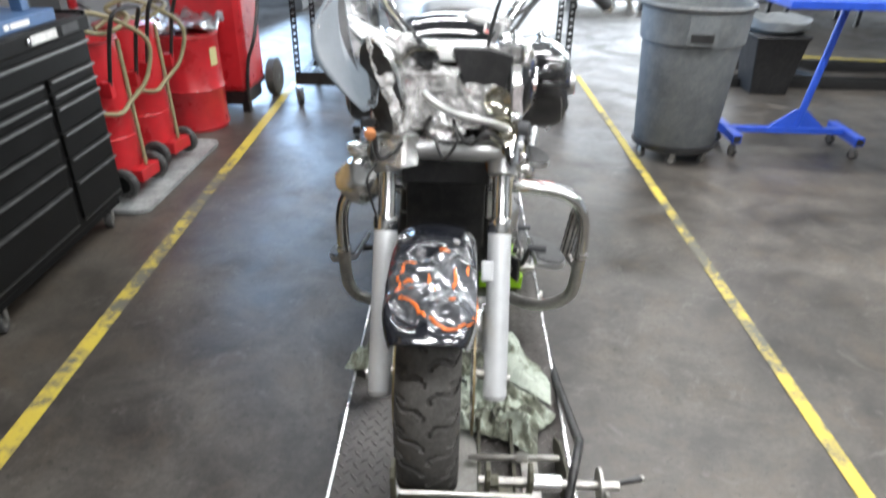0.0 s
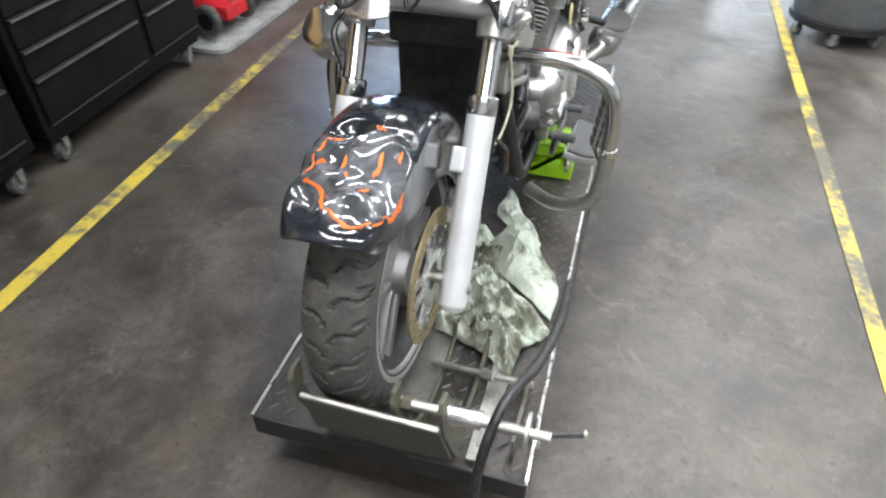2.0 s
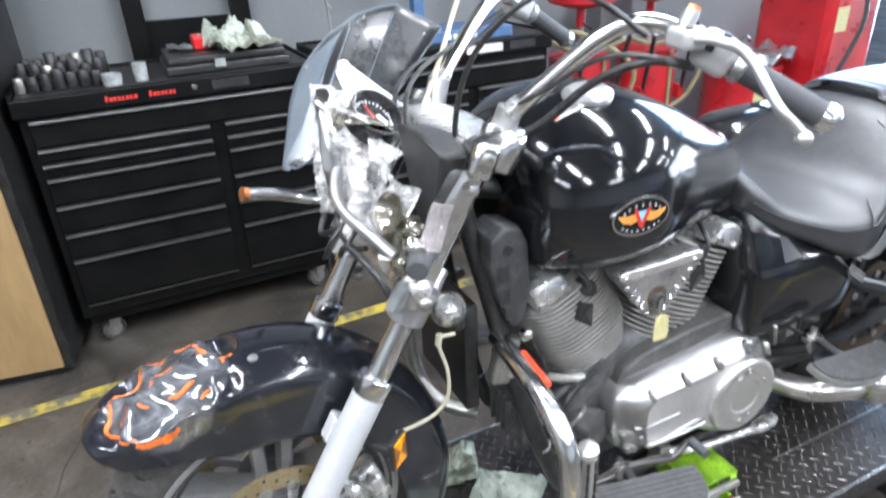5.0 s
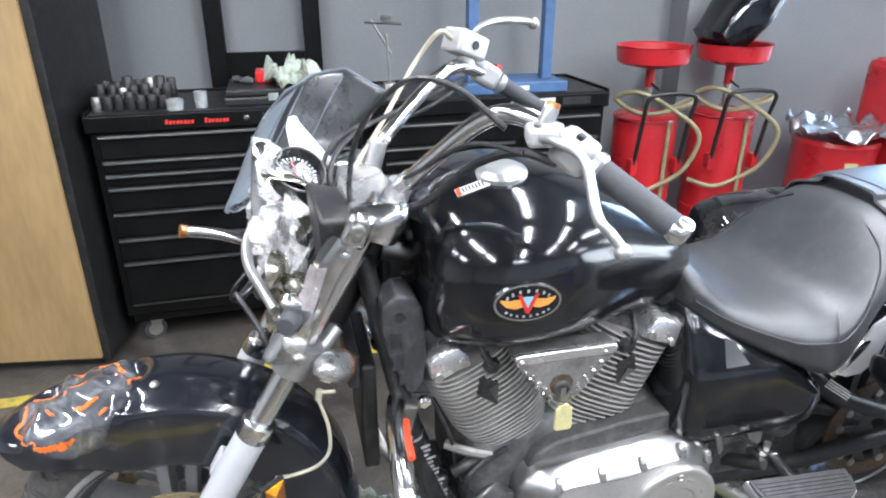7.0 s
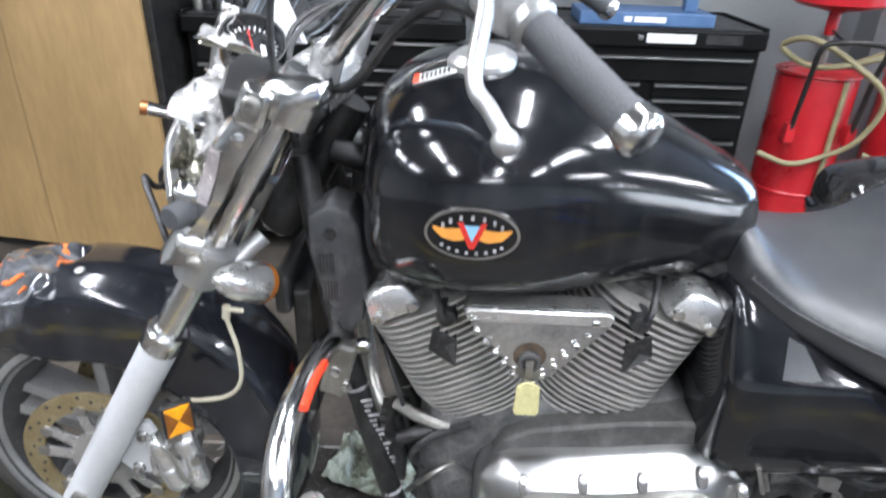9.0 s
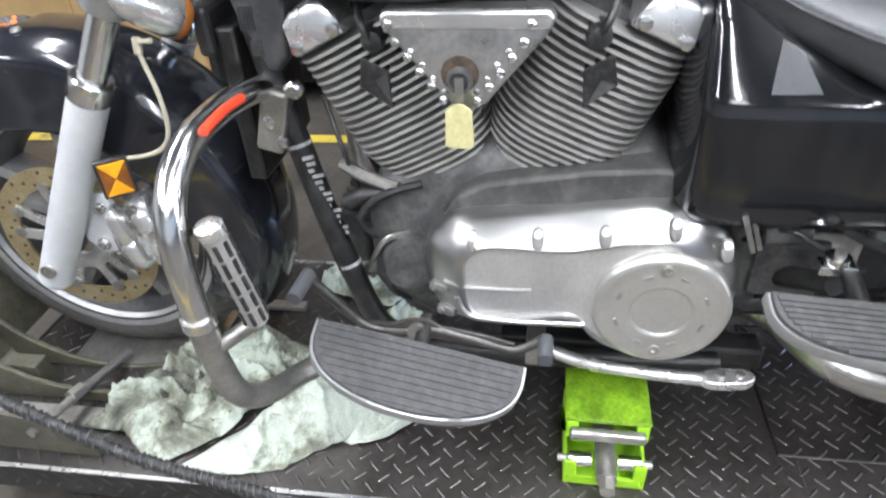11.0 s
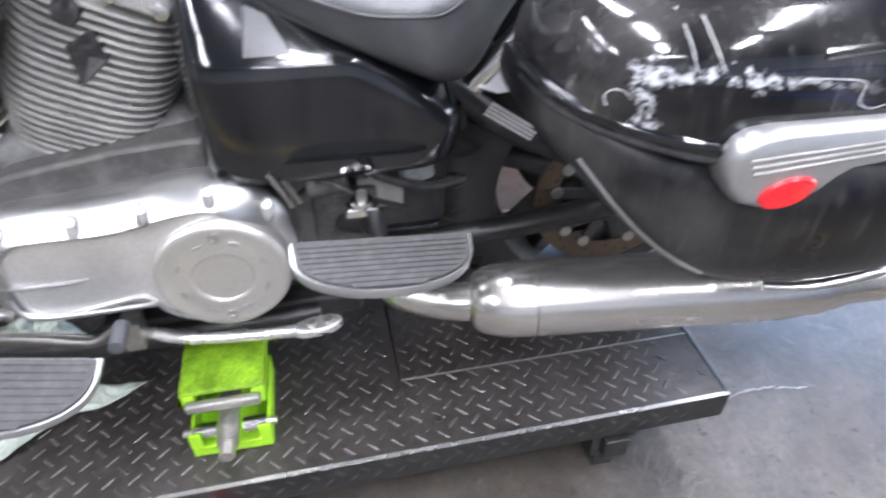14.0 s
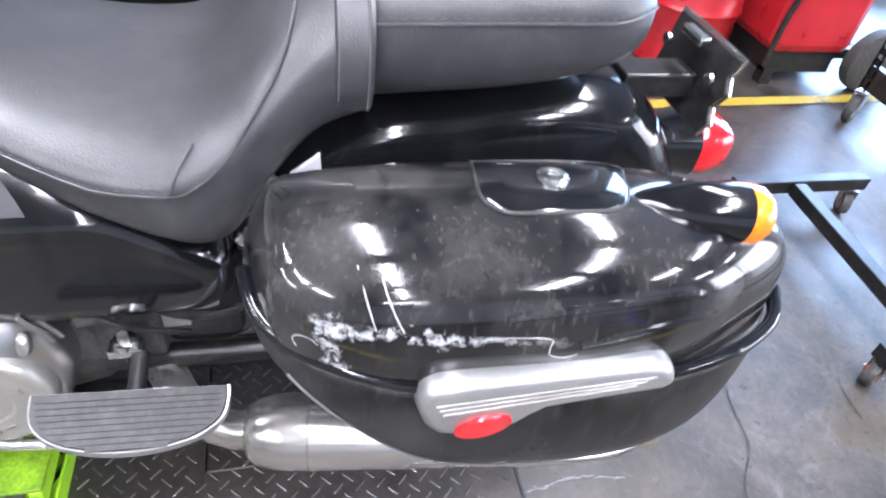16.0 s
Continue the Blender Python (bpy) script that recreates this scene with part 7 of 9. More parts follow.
bm = lathe([(-0.05, 0.012), (-0.045, 0.05), (-0.01, 0.062), (0.03, 0.055), (0.045, 0.02)], (-0.222, 1.500, 0.900), (0, -1, 0.1), 32)
rough_up(bm, 0.012, 18, 9)
part("passing_lamp", bm, CHROME, bike, "smashed chrome passing lamp")
part("hanging_wire", tube([(-0.16, 1.47, 0.97), (-0.19, 1.44, 0.93), (-0.18, 1.44, 0.86), (-0.17, 1.45, 0.82)], 0.003, 6, 6), HOSE_BLACK, bike)

# frame
FB = FRAME_BLACK
part("steering_head", rod((0, 1.56, 0.96), (0, 1.68, 1.17), 0.035, seg=24), FB, bike)
for s in (1, -1):
    part("down_tube", tube([(0.06 * s, 1.62, 1.10), (0.10 * s, 1.655, 0.92), (0.12 * s, 1.70, 0.72), (0.15 * s, 1.765, 0.50), (0.16 * s, 1.82, 0.40), (0.16 * s, 1.95, 0.37), (0.16 * s, 2.35, 0.38)], 0.019, 14, 8), FB, bike, "dull black frame down tube")
    part("top_tube", tube([(0.03 * s, 1.66, 1.10), (0.06 * s, 1.9, 1.04), (0.09 * s, 2.2, 0.98), (0.11 * s, 2.5, 0.80)], 0.019, 12, 6), FB, bike)
    part("rear_frame", tube([(0.13 * s, 2.30, 0.92), (0.14 * s, 2.55, 0.78), (0.145 * s, 2.68, 0.68), (0.15 * s, 2.86, 0.60)], 0.020, 14, 6), FB, bike, "black rear frame strut")
    part("swing_arm", tube([(0.13 * s, 2.36, 0.49), (0.13 * s, 2.6, 0.485), (0.13 * s, 2.9, 0.515)], 0.021, 14, 5), FB, bike, "black swing arm")
    for row in [(0.0105 * k, -0.010 + 0.002 * (k % 2), 0.0055, 0.019 - 0.005 * (k % 3)) for k in range(15)]:
        bars(bike, "tube_decal", (0.141 * s, 1.716, 0.722), (0, 0.28, -0.95), (0, 0.95, 0.28), [row], CHALK)
    for t in (-0.06, 0.84):
        a, b = Vector((0.12 * s, 1.70, 0.72)), Vector((0.15 * s, 1.765, 0.50))
        part("tube_band", rod(a.lerp(b, t), a.lerp(b, t + 0.025), 0.0196, seg=16), CHALK, bike)
bars(bike, "strut_decal", (0.167, 2.62, 0.735), (0, 0.8, -0.55), (0, 0.55, 0.8), [(0.0, 0.0, 0.09, 0.003), (0.0, 0.006, 0.09, 0.003), (0.0, 0.012, 0.08, 0.003), (0.0, -0.006, 0.09, 0.003)], WHITE_BAR)
COOLER_GREY = surface("dusty_grey_plastic", (0.030, 0.031, 0.033), 0.5, 0, 0.3, 10, 300, 0.1, 0.1, dust=0.2)
cool = [(1.640, 1.040), (1.668, 1.058), (1.700, 1.052), (1.716, 1.020), (1.722, 0.930), (1.714, 0.868), (1.696, 0.846), (1.684, 0.850), (1.652, 0.930), (1.640, 0.985)]
rad = part("radiator_cover", rings([[Vector((x, 1.682 + (y - 1.682) * k, 0.952 + (z - 0.952) * k)) for y, z in cool] for x, k in ((0.06, 0.96), (0.128, 1.0), (0.140, 0.97), (0.144, 0.88))]), COOLER_GREY, bike, "dusty grey plastic oil cooler cover", bevel=0.003)
for y0, z0, y1, z1 in ((1.651, 0.985, 1.676, 0.952), (1.657, 0.940, 1.679, 0.905), (1.668, 0.894, 1.684, 0.872)):
    slot = part("cover_slot", box(0.1385, 0.1448, y0, y1, z1, z0), HOSE_BLACK, rad, smooth=False, bevel=0.002)
    for k in range(5):
        yy = y0 + (y1 - y0) * (k + 0.5) / 5
        part("slot_mesh", box(0.1448, 0.1456, yy - 0.0008, yy + 0.0008, z1 + 0.001, z0 - 0.001), COOLER_GREY, slot, smooth=False)
part("cover_screw", lathe([(0, 0.010), (0.002, 0.010), (0.002, 0.005)], (0.1438, 1.672, 1.015), (1, 0, 0), 16), HOSE_BLACK, rad)
part("oil_cooler", box(-0.11, 0.11, 1.60, 1.63, 0.66, 0.90), FB, bike, smooth=False, bevel=0.006)
part("front_cover", box(-0.12, 0.12, 1.575, 1.60, 0.86, 0.93), PLASTIC_BLACK, bike, smooth=False, bevel=0.008)

for y, z in ((1.669, 0.775), (1.685, 0.745)):
    part("guard_bolt", lathe([(0, 0.010), (0.007, 0.010), (0.009, 0.006)], (0.139, y, z), (1, -0.2, 0), 6), CHROME, bike)
part("guard_clamp", obox(pose(0.128, 1.672, 0.775, -16, 0, 0), 0.030, 0.042, 0.10), STEEL, bike, smooth=False, bevel=0.006)

# engine guards
for s, w in ((1, 1.0), (-1, -0.76)):
    pts = [(0.118 * w, 1.665, 0.82), (0.17 * w, 1.655, 0.829), (0.24 * w, 1.645, 0.832), (0.32 * w, 1.64, 0.822), (0.375 * w, 1.64, 0.785), (0.397 * w, 1.64, 0.72), (0.398 * w, 1.64, 0.62)]
    g = part("engine_guard", tube(pts, 0.0185, 18, 8), CHROME, bike, "chrome tubular engine guard")
    part("guard_tail", tube([(0.398 * w, 1.64, 0.63), (0.396 * w, 1.645, 0.54), (0.385 * w, 1.655, 0.475), (0.34 * w, 1.67, 0.43), (0.27 * w, 1.70, 0.405), (0.20 * w, 1.76, 0.395)], 0.0185, 18, 8), STEEL, g, "grey lower guard tube")
    part("guard_collar", rod((0.398 * w, 1.64, 0.615), (0.398 * w, 1.64, 0.63), 0.0225), CHROME, g)
    part("guard_strip", tube([(0.205 * w, 1.668, 0.8385), (0.25 * w, 1.662, 0.8395), (0.30 * w, 1.6595, 0.836)], 0.0065, 8, 6), ORANGE_RED, g, "red reflective strip")
    if s > 0:
        a, b = Vector((0.384 * w, 1.683, 0.758)), Vector((0.366 * w, 1.700, 0.60))
        peg = part("highway_peg", rod(a, b, 0.0155, seg=20), ALU_CAST, g, "grey ribbed folding foot peg")
        d = (b - a).normalized()
        part("peg_cap", lathe([(-0.006, 0.006), (-0.004, 0.014), (0.0, 0.0175), (0.012, 0.0175), (0.014, 0.015)], a, d, 20), ALU_POLISH, peg)
        _, u, v = axes(d)
        for k in range(7):
            o = (u * math.cos(k * 0.8976) + v * math.sin(k * 0.8976)) * 0.0155
            for e in range(5):
                part("peg_rib", rod(a + o + d * (0.020 + 0.028 * e), a + o + d * (0.042 + 0.028 * e), 0.0032, seg=6), HOSE_BLACK, peg)
        part("peg_clevis", rod(b, (0.392 * w, 1.655, 0.575), 0.011, seg=12), STEEL, peg)


# ---- tank, seat, body ----
def body_loft(table, n, power, name, mat, label, parent=None, cut=None):
    rows = smooth_table(table, n)
    secs = []
    for r in rows:
        y, hw, zb, zt, zm = r[:5]
        pw = r[5] if len(r) > 5 else power
        pts = []
        for i in range(44):
            a = 2 * math.pi * i / 44
            c, s = math.cos(a), math.sin(a)
            px = math.copysign(abs(c) ** (2 / pw), c) * hw
            if len(r) > 6 and s < 0:
                px = math.copysign(abs(c) ** (2 / r[6]), c) * hw
                pz = abs(s) ** (2 / r[6])
            else:
                pz = abs(s) ** (2 / pw)
            pts.append(Vector((px, y, zm + (zt - zm) * pz if s > 0 else zm - (zm - zb) * pz)))
        secs.append(pts)
    return part(name, rings(secs), mat, parent or bike, label)


tank = body_loft([(1.71, 0.051, 0.996, 1.12, 1.066, 2.25, 3.4), (1.716, 0.132, 0.981, 1.16, 1.066, 2.25, 3.4), (1.735, 0.188, 0.951, 1.195, 1.071, 2.25, 3.4), (1.78, 0.225, 0.944, 1.23, 1.081, 2.25, 3.4), (1.85, 0.247, 0.938, 1.252, 1.086, 2.25, 3.4), (1.93, 0.244, 0.938, 1.252, 1.086, 2.25, 3.4), (2.01, 0.218, 0.941, 1.23, 1.076, 2.25, 3.4), (2.12, 0.170, 0.946, 1.18, 1.058, 2.25, 3.4), (2.21, 0.132, 0.948, 1.132, 1.044, 2.25, 3.2), (2.262, 0.105, 0.960, 1.102, 1.034, 2.25, 2.8), (2.284, 0.075, 0.980, 1.082, 1.03, 2.25, 2.5), (2.291, 0.040, 1.0, 1.06, 1.03, 2.25, 3.4)], 60, 2.25, "fuel_tank", PAINT_DUSTY, "gloss black teardrop fuel tank")


def on_tank(y, z, out=0.0):
    """The tank's left side at y, z."""
    hit, p, nrm, _ = tank.ray_cast(Vector((1.0, y, z)), Vector((-1, 0, 0)))
    return p + nrm * out, nrm


# oval badge: ring, field, wings and shield as plain shapes
def badge(s):
    c, nrm = on_tank(1.868, 1.076)
    nrm = nrm.normalized()
    u = Vector((0, 1, 0)) - nrm * nrm.y
    u.normalize()
    v = nrm.cross(u)
    if v.z < 0:
        v = -v
    mir = Matrix.Diagonal((s, 1, 1, 1))

    def flat(name, pts, h0, h1, mat, parent):
        bm = rings([[c + u * x + v * y + nrm * h for x, y in pts] for h in (h0, h1)])
        bm.transform(mir)
        return part(name, bm, mat, parent, smooth=False)

    def oval(a, b, n=40):
        return [(a * math.cos(2 * math.pi * i / n), b * math.sin(2 * math.pi * i / n)) for i in range(n)]
    b0 = flat("tank_badge", oval(0.058, 0.035), -0.012, 0.003, CHROME, bike)
    tagged(b0, "oval tank badge with gold wings and a red shield shape")
    flat("badge_field", oval(0.0545, 0.0315), 0.003, 0.0036, PAINT_BLACK, b0)
    for k in (-1, 1):
        flat("badge_wing", [(k * x, y) for x, y in ((0.006, -0.006), (0.020, -0.010), (0.036, -0.006), (0.046, 0.004), (0.048, 0.009), (0.030, 0.006), (0.012, 0.008), (0.004, 0.006))], 0.0036, 0.0044, GOLD_PRINT, b0)
    flat("badge_sky", [(-0.012, 0.012), (0.012, 0.012), (0.008, -0.004), (0, -0.012), (-0.008, -0.004)], 0.0044, 0.0048, BLUE_PRINT, b0)
    flat("badge_shield", [(-0.018, 0.016), (-0.011, 0.016), (0.0, -0.010), (0.011, 0.016), (0.018, 0.016), (0.003, -0.019), (-0.003, -0.019)], 0.0048, 0.0056, RED_PRINT, b0)
    for k in range(7):
        a = radians(150 - 20 * k)
        x, y = 0.041 * math.cos(a), 0.022 * math.sin(a)
        flat("badge_mark", [(x - 0.002, y - 0.003), (x + 0.0016, y - 0.003), (x + 0.002, y + 0.003), (x - 0.0016, y + 0.003)], 0.0036, 0.0042, CHALK, b0)
    for k in range(8):
        a = radians(218 + 15 * k)
        x, y = 0.046 * math.cos(a), 0.0255 * math.sin(a)
        flat("badge_mark", [(x - 0.002, y - 0.002), (x + 0.002, y - 0.002), (x + 0.002, y + 0.002), (x - 0.002, y + 0.002)], 0.0036, 0.0042, CHALK, b0)


badge(1)
badge(-1)
hit, p, nrm, _ = tank.ray_cast(Vector((0.08, 1.872, 2)), Vector((0, 0, -1)))
capo = part("filler_cap", lathe([(-0.012, 0.045), (0.002, 0.046), (0.005, 0.044), (0.008, 0.037), (0.011, 0.035), (0.013, 0.030), (0.0135, 0.002)], p, nrm, 36), ALU_SILVER, bike, "silver fuel filler cap")
hit, p2, n2, _ = tank.ray_cast(Vector((0.103, 1.812, 2)), Vector((0, 0, -1)))
u2 = (Vector((0, 1, 0)) - n2 * n2.y).normalized()
v2 = n2.cross(u2)
st = part("fuel_sticker", prism([p2 + u2 * x + v2 * y for x, y in ((-0.03, -0.012), (0.03, -0.012), (0.03, 0.012), (-0.03, 0.012))], n2 * 0.0015), STICKER, bike, "small white warning sticker", smooth=False)
bars(st, "sticker_flag", p2 + n2 * 0.0016 - u2 * 0.029 - v2 * 0.011, u2, v2, [(0, 0, 0.008, 0.022)], ORANGE_RED)
bars(st, "sticker_print", p2 + n2 * 0.0016 - u2 * 0.018 - v2 * 0.011, u2, v2, [(0.006 * k, 0.004, 0.003, 0.014) for k in range(7)], PLASTIC_BLACK)
part("tank_seam", tube([on_tank(y, 0.955, 0.001)[0] for y in (1.80, 1.86, 1.92, 1.98, 2.04)], 0.004, 6, 5), FRAME_BLACK, tank)

# saddle: rider's dish, raised passenger pad and skirts
seat = body_loft([(2.238, 0.08, 0.955, 1.035, 0.995, 2.6, 3), (2.25, 0.135, 0.93, 1.045, 0.985, 2.6, 3.5), (2.275, 0.16, 0.92, 1.038, 0.97, 2.6, 4), (2.33, 0.185, 0.895, 0.985, 0.935, 2.6, 4.5), (2.42, 0.225, 0.855, 0.955, 0.905, 2.6, 5), (2.50, 0.246, 0.815, 0.950, 0.895, 2.5, 5), (2.55, 0.244, 0.790, 0.964, 0.905, 2.4, 5), (2.59, 0.234, 0.80, 0.995, 0.925, 2.3, 5), (2.63, 0.22, 0.86, 1.040, 0.96, 2.3, 4.5), (2.69, 0.198, 0.925, 1.10, 1.0, 2.5, 4), (2.76, 0.18, 0.945, 1.135, 1.03, 2.9, 4)], 60, 2.7, "rider_seat", VINYL, "black vinyl rider's saddle with stitched seams")
pill = body_loft([(2.755, 0.165, 0.945, 1.135, 1.05, 3.2), (2.79, 0.175, 0.953, 1.14, 1.05, 3.2), (2.95, 0.178, 0.967, 1.145, 1.06, 3.2), (3.06, 0.165, 0.985, 1.14, 1.065, 3.0), (3.12, 0.13, 1.003, 1.125, 1.065, 2.6), (3.15, 0.06, 1.03, 1.10, 1.065, 2.4)], 36, 3.0, "passenger_seat", VINYL, "black vinyl passenger pad")


THREAD = surface("grey_thread", (0.085, 0.085, 0.088), 0.7, 0, 0.2, 40, 200, 0.0, 0.1)


def wrapped(owner, pts, lift=0.003, origin=(0.9, 0.0, 0.35)):
    """Points of a line laid on a thing's left side, cast along -x with a fall."""
    out = []
    for y, z in pts:
        ok, q, nn, _ = owner.ray_cast(Vector((1.0, y, z)), Vector((-1, 0, 0)))
        if ok:
            out.append(q + nn * lift)
    return out


for s in (1, -1):
    for owner, pts in ((seat, [(2.262, 0.980), (2.31, 0.950), (2.366, 0.928), (2.42, 0.912), (2.46, 0.904), (2.53, 0.903), (2.561, 0.915), (2.592, 0.940), (2.624, 0.983), (2.65, 1.021), (2.668, 1.055), (2.68, 1.082)]), (seat, [(2.529, 0.906), (2.533, 0.918), (2.541, 0.930), (2.555, 0.944)]), (pill, [(2.763, 1.073), (2.845, 1.079), (2.945, 1.082), (3.041, 1.080), (3.08, 1.083), (3.12, 1.085)])):
        line = wrapped(owner, pts)
        if len(line) > 2:
            bm = tube(line, 0.0019, 6, 5)
            bm.transform(Matrix.Diagonal((s, 1, 1, 1)))
            part("seat_piping", bm, VINYL, owner, "raised seam")
            fine = spline(line, 12)
            bm = bmesh.new()
            for k in range(0, len(fine) - 2, 2):
                rod(fine[k] + Vector((0.001, 0, 0.006)), fine[k + 1] + Vector((0.001, 0, 0.006)), 0.0006, seg=5, bm=bm)
            bm.transform(Matrix.Diagonal((s, 1, 1, 1)))
            part("stitching", bm, THREAD, owner, "grey thread", kind="stuff")
strap_pts = []
for z in (0.97, 1.0, 1.04, 1.08, 1.10, 1.12):
    ok, q, nn, _ = seat.ray_cast(Vector((1.0, 2.735, z)), Vector((-1, 0, 0)))
    if ok:
        strap_pts.append(q + Vector((0.003, 0, 0.001)))
full = strap_pts + [Vector((0.06, 2.735, 1.141)), Vector((-0.06, 2.735, 1.141))] + [Vector((-q.x, q.y, q.z)) for q in reversed(strap_pts)]
for yy in (2.718, 2.752):
    part("stitching", tube([q + Vector((0.0035 if q.x > 0 else -0.0035, yy - 2.735, 0.0028)) for q in spline(full, 3)], 0.0011, 6, 1), THREAD, seat, "grey thread")
part("grab_strap", rings([[q + Vector((0, -0.02, 0)), q + Vector((0.003 if q.x > 0 else -0.003, -0.018, 0.002)), q + Vector((0.003 if q.x > 0 else -0.003, 0.018, 0.002)), q + Vector((0, 0.02, 0))] for q in spline(full, 4)]), VINYL, bike, "black grab strap across the saddle")

# side covers under the saddle
PATCH = surface("greyish_clear_film", (0.030, 0.032, 0.036), 0.36, 0, 0.15, 20, 200, 0.03, 0.06)
for s in (1, -1):
    rows = [(2.226, 0.17, 0.70, 0.955), (2.236, 0.20, 0.685, 0.965), (2.252, 0.218, 0.675, 0.965), (2.30, 0.225, 0.672, 0.94), (2.38, 0.225, 0.672, 0.905), (2.46, 0.224, 0.672, 0.86), (2.53, 0.222, 0.674, 0.81), (2.565, 0.208, 0.685, 0.785), (2.582, 0.175, 0.705, 0.77)]
    secs = []
    for y, x, z0, z1 in smooth_table(rows, 36):
        zs = min(0.850, z1 - 0.028)
        edge = [(0.05, z0), (x - 0.030, z0), (x - 0.012, z0 + 0.006), (x - 0.003, z0 + 0.020), (x, z0 + 0.05), (x + 0.002, zs - 0.03), (x + 0.001, zs - 0.008), (x - 0.006, zs + 0.004), (x - 0.020, zs + 0.30 * (z1 - zs)), (x - 0.036, zs + 0.62 * (z1 - zs)), (x - 0.050, zs + 0.88 * (z1 - zs)), (x - 0.066, z1 - 0.002), (x - 0.09, z1), (0.05, z1)]
        secs.append([Vector((max(0.05, px), y, pz)) for px, pz in edge])
    bm = rings(secs)
    bm.transform(Matrix.Diagonal((s, 1, 1, 1)))
    sc = part("side_cover", bm, PAINT_DUSTY, bike, "gloss black side cover")
    if s > 0:
        grid = []
        for a in range(9):
            row = []
            for b in range(9):
                u, v = a / 8, b / 8
                y = (2.308 + 0.055 * u) * v + (2.316 + 0.024 * u) * (1 - v)
                z = 0.857 * v + (0.908 - 0.012 * u) * (1 - v)
                ok, q, nn, _ = sc.ray_cast(Vector((1.0, y, z)), Vector((-1, 0, 0)))
                row.append(q + nn * 0.0008)
            grid.append(row)
        part("film_patch", rings(grid, caps=False, loop=False), PATCH, sc, "greyish clear film patch")

# ---- engine ----
eng = part("crankcase", rings([egg(y, -0.15, 0.15, z0, z1, 5, 28) for y, z0, z1 in ((1.80, 0.48, 0.66), (1.82, 0.44, 0.70), (1.90, 0.40, 0.74), (2.1, 0.39, 0.76), (2.28, 0.40, 0.74), (2.36, 0.43, 0.70), (2.38, 0.47, 0.65))]), ENGINE_DARK, bike, "dusty grey crankcase", bevel=0.004)
CROWN = Vector((0, 1.985, 0.553))


